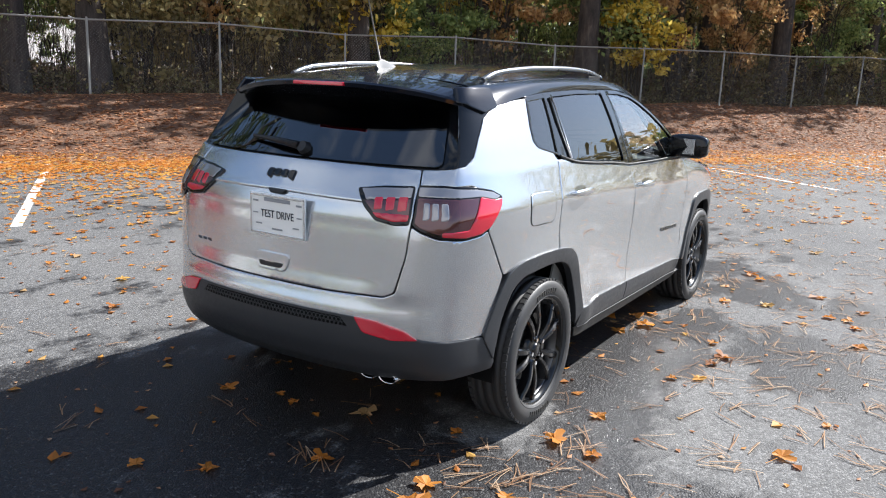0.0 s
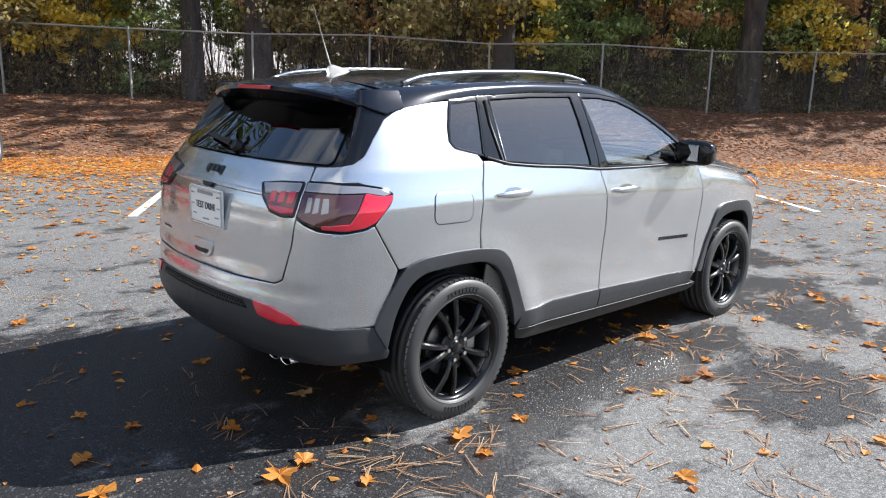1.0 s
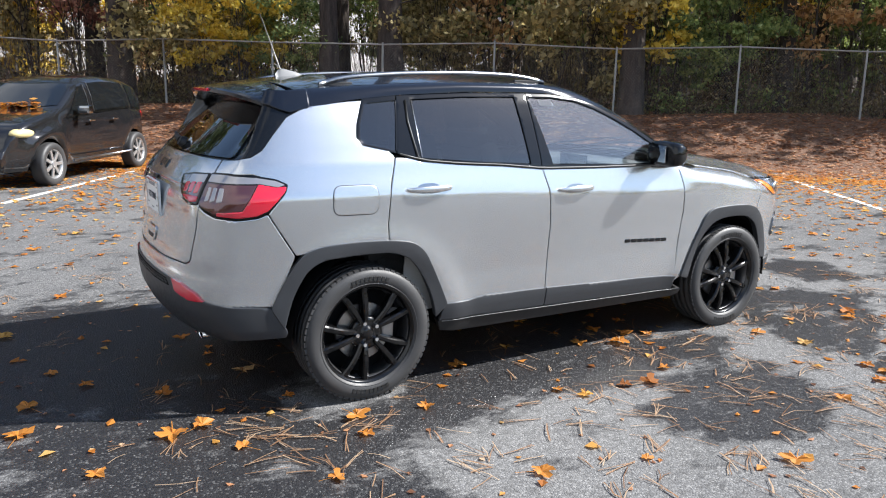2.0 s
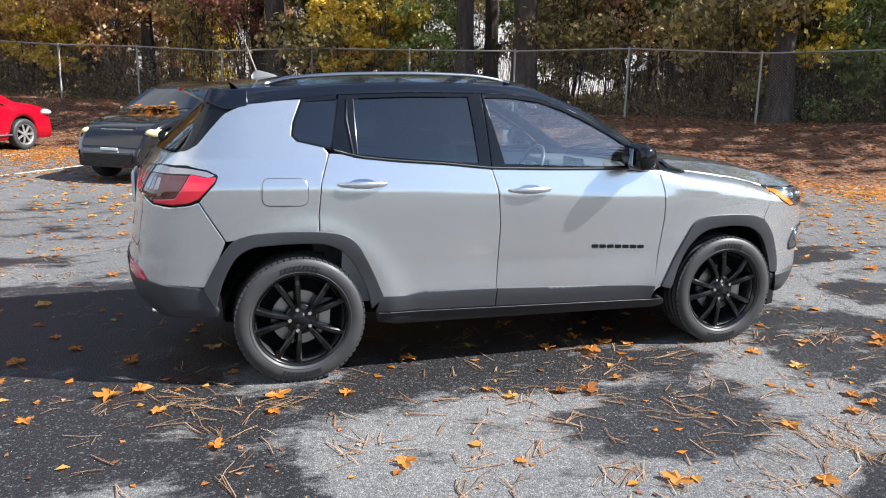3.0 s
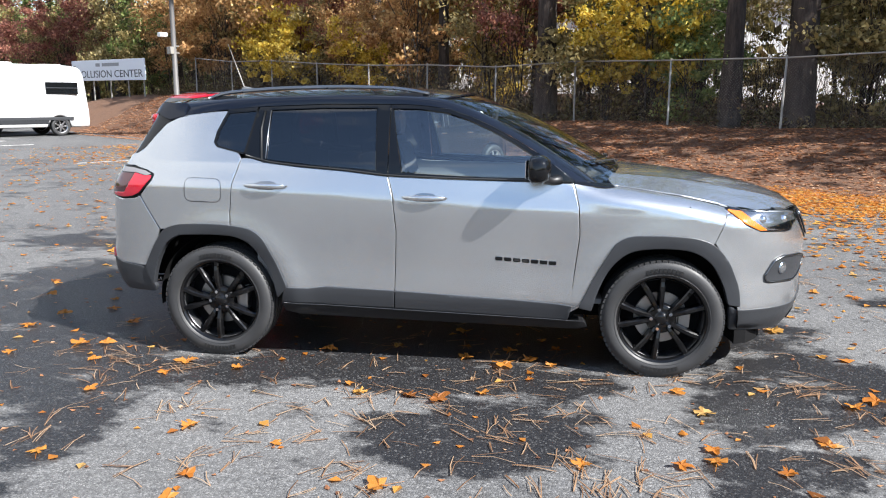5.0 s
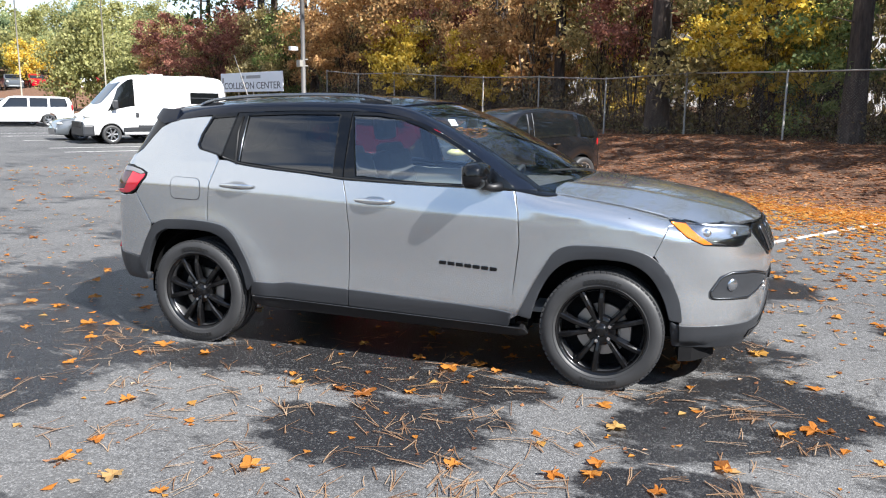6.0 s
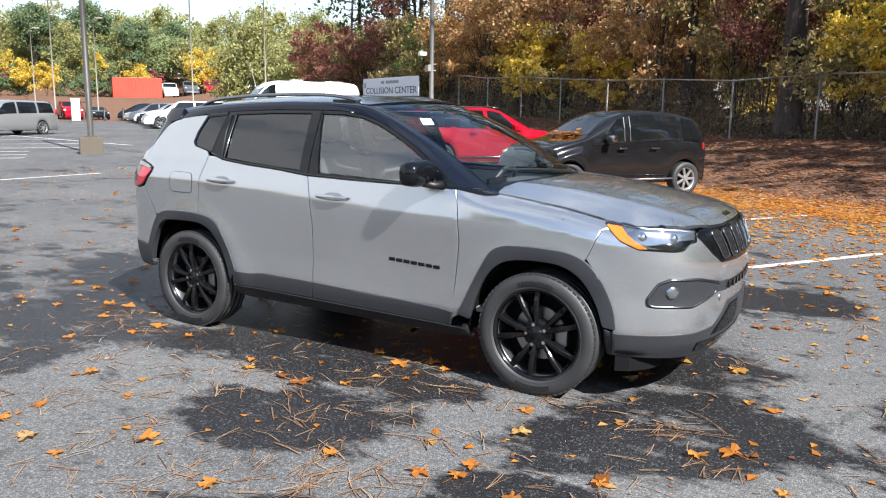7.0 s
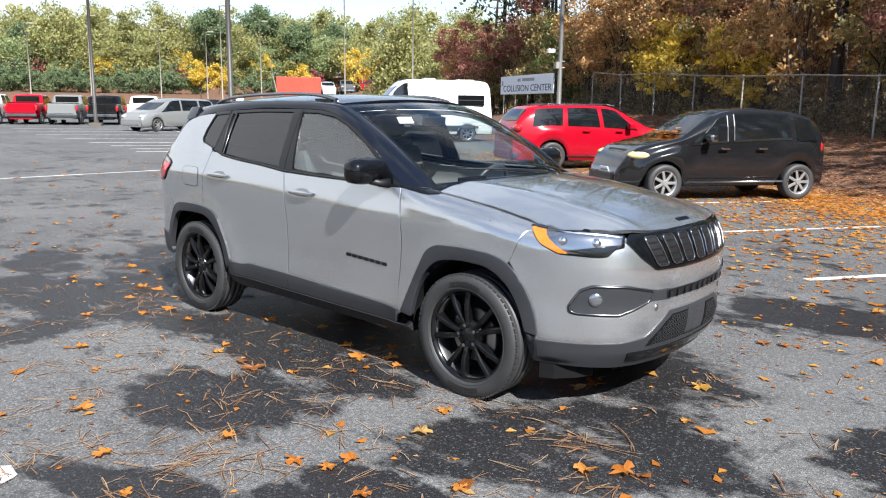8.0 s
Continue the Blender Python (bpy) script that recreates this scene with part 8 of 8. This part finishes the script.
light_pole("light_pole", -22.1, -0.7, 9.5, 0.10, POLE_DARK, 0.54, 2, "dark bronze lamp pole on a square concrete base")
light_pole("light_pole", -46.4, -9.2, 10.0, 0.11, POLE_DARK, 0.2, 2, "dark bronze lamp pole on a square concrete base")
fl = light_pole("flood_light_pole", -21.9, 11.6, 9.0, 0.10, POLE_STEEL, 0.0, 0, "grey steel pole with small floodlights part way up")
for s in (-1, 1):
    tube("bracket", [(0, 0, 3.0 + 0.12 * s), (0.16, 0.10, 3.0 + 0.12 * s), (0.0, 0.18, 3.0 + 0.12 * s)], 0.025, GALV, fl)
o = part("flood_light", boxes(((-0.30, -0.46, 3.45), (-0.08, -0.16, 3.60)), bevel=0.02), PLATE_WHITE, fl)
part("meter_box", boxes(((-0.14, -0.22, 2.85), (0.14, -0.08, 3.10)), bevel=0.01), GALV, fl)
for u, v, h, heads in ((-66, 9, 9.5, 2), (-62, 14.5, 9, 1), (-72, -2, 9, 1), (-86, -22, 8, 1), (-86, -16, 9, 1), (-88, -9, 8, 2), (-88, -34, 8, 1), (-85, 2, 9, 1), (-90, -28, 9, 2), (-80, 20, 8, 1), (-89, -4, 8, 1)):
    light_pole("street_lamp", u, v, h + 1.5, 0.065, POLE_GREY, 0.0, heads, "pale grey street lamp beyond the far lot", "far street lamps")

sg = thing("notice_board", "white board sign with dark capital letters on steel posts", "sign", LOT @ pose(-30.7, 15.0, 0.92, 0, 0, 5) @ Matrix.Diagonal((1.32, 1.0, 0.8, 1.0)))
part("panel", boxes(((-5.0, -0.03, 1.75), (0.0, 0.03, 3.0)), bevel=0.008), plain("sign_white", (0.66, 0.70, 0.76), rough=0.45, grain=0.05), sg)
for x in (-4.8, -3.6, -2.4, -1.2, -0.2):
    tube("sign_post", [(x, 0.07, -0.6), (x, 0.07, 2.95)], 0.035, GALV, sg)
words("sign_lettering", "COLLISION CENTER", 0.62, pose(-2.42, -0.035, 2.12, 90, 0, 0), INK, sg, 0.004, width=4.55)
part("name_bar", boxes(((-3.25, -0.036, 2.60), (-2.95, -0.028, 2.80))), INK_GREY, sg)
part("name_bar", boxes(((-2.80, -0.036, 2.60), (-1.65, -0.028, 2.80))), INK_GREY, sg)
part("logo_bar", boxes(((-4.88, -0.036, 2.35), (-4.72, -0.028, 2.70))), INK_GREY, sg)

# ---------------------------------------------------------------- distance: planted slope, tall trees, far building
# paler copies of the near leaves, with sun and distant haze in the colour
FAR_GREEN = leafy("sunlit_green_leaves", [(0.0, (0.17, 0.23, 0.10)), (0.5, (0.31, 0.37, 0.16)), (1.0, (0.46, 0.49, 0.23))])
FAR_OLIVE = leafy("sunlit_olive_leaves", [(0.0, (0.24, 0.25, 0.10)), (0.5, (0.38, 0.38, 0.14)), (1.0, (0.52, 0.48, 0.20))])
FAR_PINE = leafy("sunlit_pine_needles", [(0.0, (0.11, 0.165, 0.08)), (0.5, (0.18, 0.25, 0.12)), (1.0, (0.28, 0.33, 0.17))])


PURPLE_RED = leafy("crimson_leaves", [(0.0, (0.22, 0.05, 0.06)), (0.5, (0.38, 0.10, 0.12)), (1.0, (0.50, 0.20, 0.18))])


def distance():
    rng = np.random.default_rng(15)
    g = "trees on the far slope"
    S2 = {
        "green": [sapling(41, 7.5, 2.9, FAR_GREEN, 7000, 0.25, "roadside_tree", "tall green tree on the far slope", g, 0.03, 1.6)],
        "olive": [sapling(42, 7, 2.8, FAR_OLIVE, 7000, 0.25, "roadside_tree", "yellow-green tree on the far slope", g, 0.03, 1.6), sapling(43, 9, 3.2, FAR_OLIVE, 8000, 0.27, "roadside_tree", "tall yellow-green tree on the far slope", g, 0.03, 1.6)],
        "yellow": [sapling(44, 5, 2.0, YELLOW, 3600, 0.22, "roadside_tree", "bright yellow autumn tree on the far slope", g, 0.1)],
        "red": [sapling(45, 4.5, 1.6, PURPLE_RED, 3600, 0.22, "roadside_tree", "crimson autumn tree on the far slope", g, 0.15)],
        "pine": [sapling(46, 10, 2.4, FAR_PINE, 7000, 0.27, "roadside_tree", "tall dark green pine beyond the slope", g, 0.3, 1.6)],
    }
    spots = {k: [] for k in S2}
    mix = ["green", "olive", "olive", "yellow", "olive", "pine", "green", "green", "olive", "pine"]
    for v in np.arange(-90, 72, 3.6):
        for row, (u, kinds) in enumerate(((-114, mix), (-124, ["olive", "green", "pine", "olive"]), (-136, ["olive", "green"]))):
            spots[kinds[rng.integers(0, len(kinds))]].append((u + rng.uniform(-4, 4), v + rng.uniform(-1.5, 1.5)))
    spots["red"] += [(-110, -8.3), (-109, -5.6), (-110, 10.6), (-111, -27), (-110, -30), (-112, -34), (-116, -14)]
    spots["yellow"] += [(-98, -5.3), (-98, -2.9), (-108, 8.2), (-112, 3.0), (-104, 15.5), (-100, 19), (-110, -18)]
    for v in np.arange(2, 40, 2.5):
        spots["olive"].append((-74 - rng.uniform(0, 10) + v * 0.35, v + 14))
    for k, b in S2.items():
        scatter_things(b, spots[k], rng, (0.75, 1.05) if k in ("red", "yellow") else (0.85, 1.2))
    # the wooded ridge behind them
    crowns = np.stack([rng.uniform(-166, -140, 210), rng.uniform(-110, 95, 210), rng.uniform(8, 15.5, 210)], -1)
    crowns[:, 2] += 1.6 * np.sin(crowns[:, 1] * 0.11)
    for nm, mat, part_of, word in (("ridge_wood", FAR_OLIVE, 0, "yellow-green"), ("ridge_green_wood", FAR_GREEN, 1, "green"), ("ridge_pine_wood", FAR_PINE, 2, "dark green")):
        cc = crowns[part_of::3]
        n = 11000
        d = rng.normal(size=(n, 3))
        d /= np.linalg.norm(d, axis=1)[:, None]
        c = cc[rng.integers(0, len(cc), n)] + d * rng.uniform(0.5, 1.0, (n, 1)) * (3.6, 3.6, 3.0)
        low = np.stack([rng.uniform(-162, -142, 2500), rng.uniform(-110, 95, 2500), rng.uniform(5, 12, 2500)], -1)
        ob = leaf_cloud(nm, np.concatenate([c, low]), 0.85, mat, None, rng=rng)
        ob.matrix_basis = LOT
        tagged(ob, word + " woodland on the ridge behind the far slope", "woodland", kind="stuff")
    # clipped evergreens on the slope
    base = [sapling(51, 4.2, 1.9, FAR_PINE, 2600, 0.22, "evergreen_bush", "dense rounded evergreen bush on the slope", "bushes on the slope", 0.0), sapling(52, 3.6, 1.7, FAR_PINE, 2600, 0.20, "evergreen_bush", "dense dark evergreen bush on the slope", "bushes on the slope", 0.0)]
    sp = []
    for v in np.arange(-66, -6, 2.3):
        sp.append((-98 + rng.uniform(-1, 1), v + rng.uniform(-0.6, 0.6)))
        sp.append((-106 + rng.uniform(-1, 1), v + rng.uniform(-1, 1)))
    sp += [(-106, 1.8), (-107, -1.0), (-108, 4.5)]
    scatter_things(base, sp, rng, (0.75, 1.0))
    # woodland that closes the lot behind the walk
    n = 22000
    w = rng.uniform(-2.9, 0.35, n)
    rad = rng.uniform(46, 60, n)
    c = np.stack([10 + rad * np.cos(w), -2 + rad * np.sin(w), rng.uniform(0, 1, n) ** 1.2 * (4.5 + 1.5 * np.sin(w * 9) + 9 * np.clip((w + 1.2) / 0.6, 0, 1))], -1)
    tagged(leaf_cloud("rear_wood", c, 0.9, OLIVE, None, rng=rng), "autumn woodland closing the near side of the lot", "woodland", kind="stuff")
    # pale building glimpsed through the wood
    b = thing("pale_warehouse", "long pale warehouse half hidden behind the wood", "building", LOT @ pose(-16, 47, 0.4, 0, 0, 25))
    part("wall", boxes(((-20, 0, 0), (20, 7, 7.0))), plain("pale_cladding", (0.80, 0.80, 0.79), rough=0.7, grain=0.12, scale=3), b)
    part("roof", boxes(((-20.4, -0.4, 7.0), (20.4, 7.4, 7.3)), bevel=0.05), GALV, b)


distance()
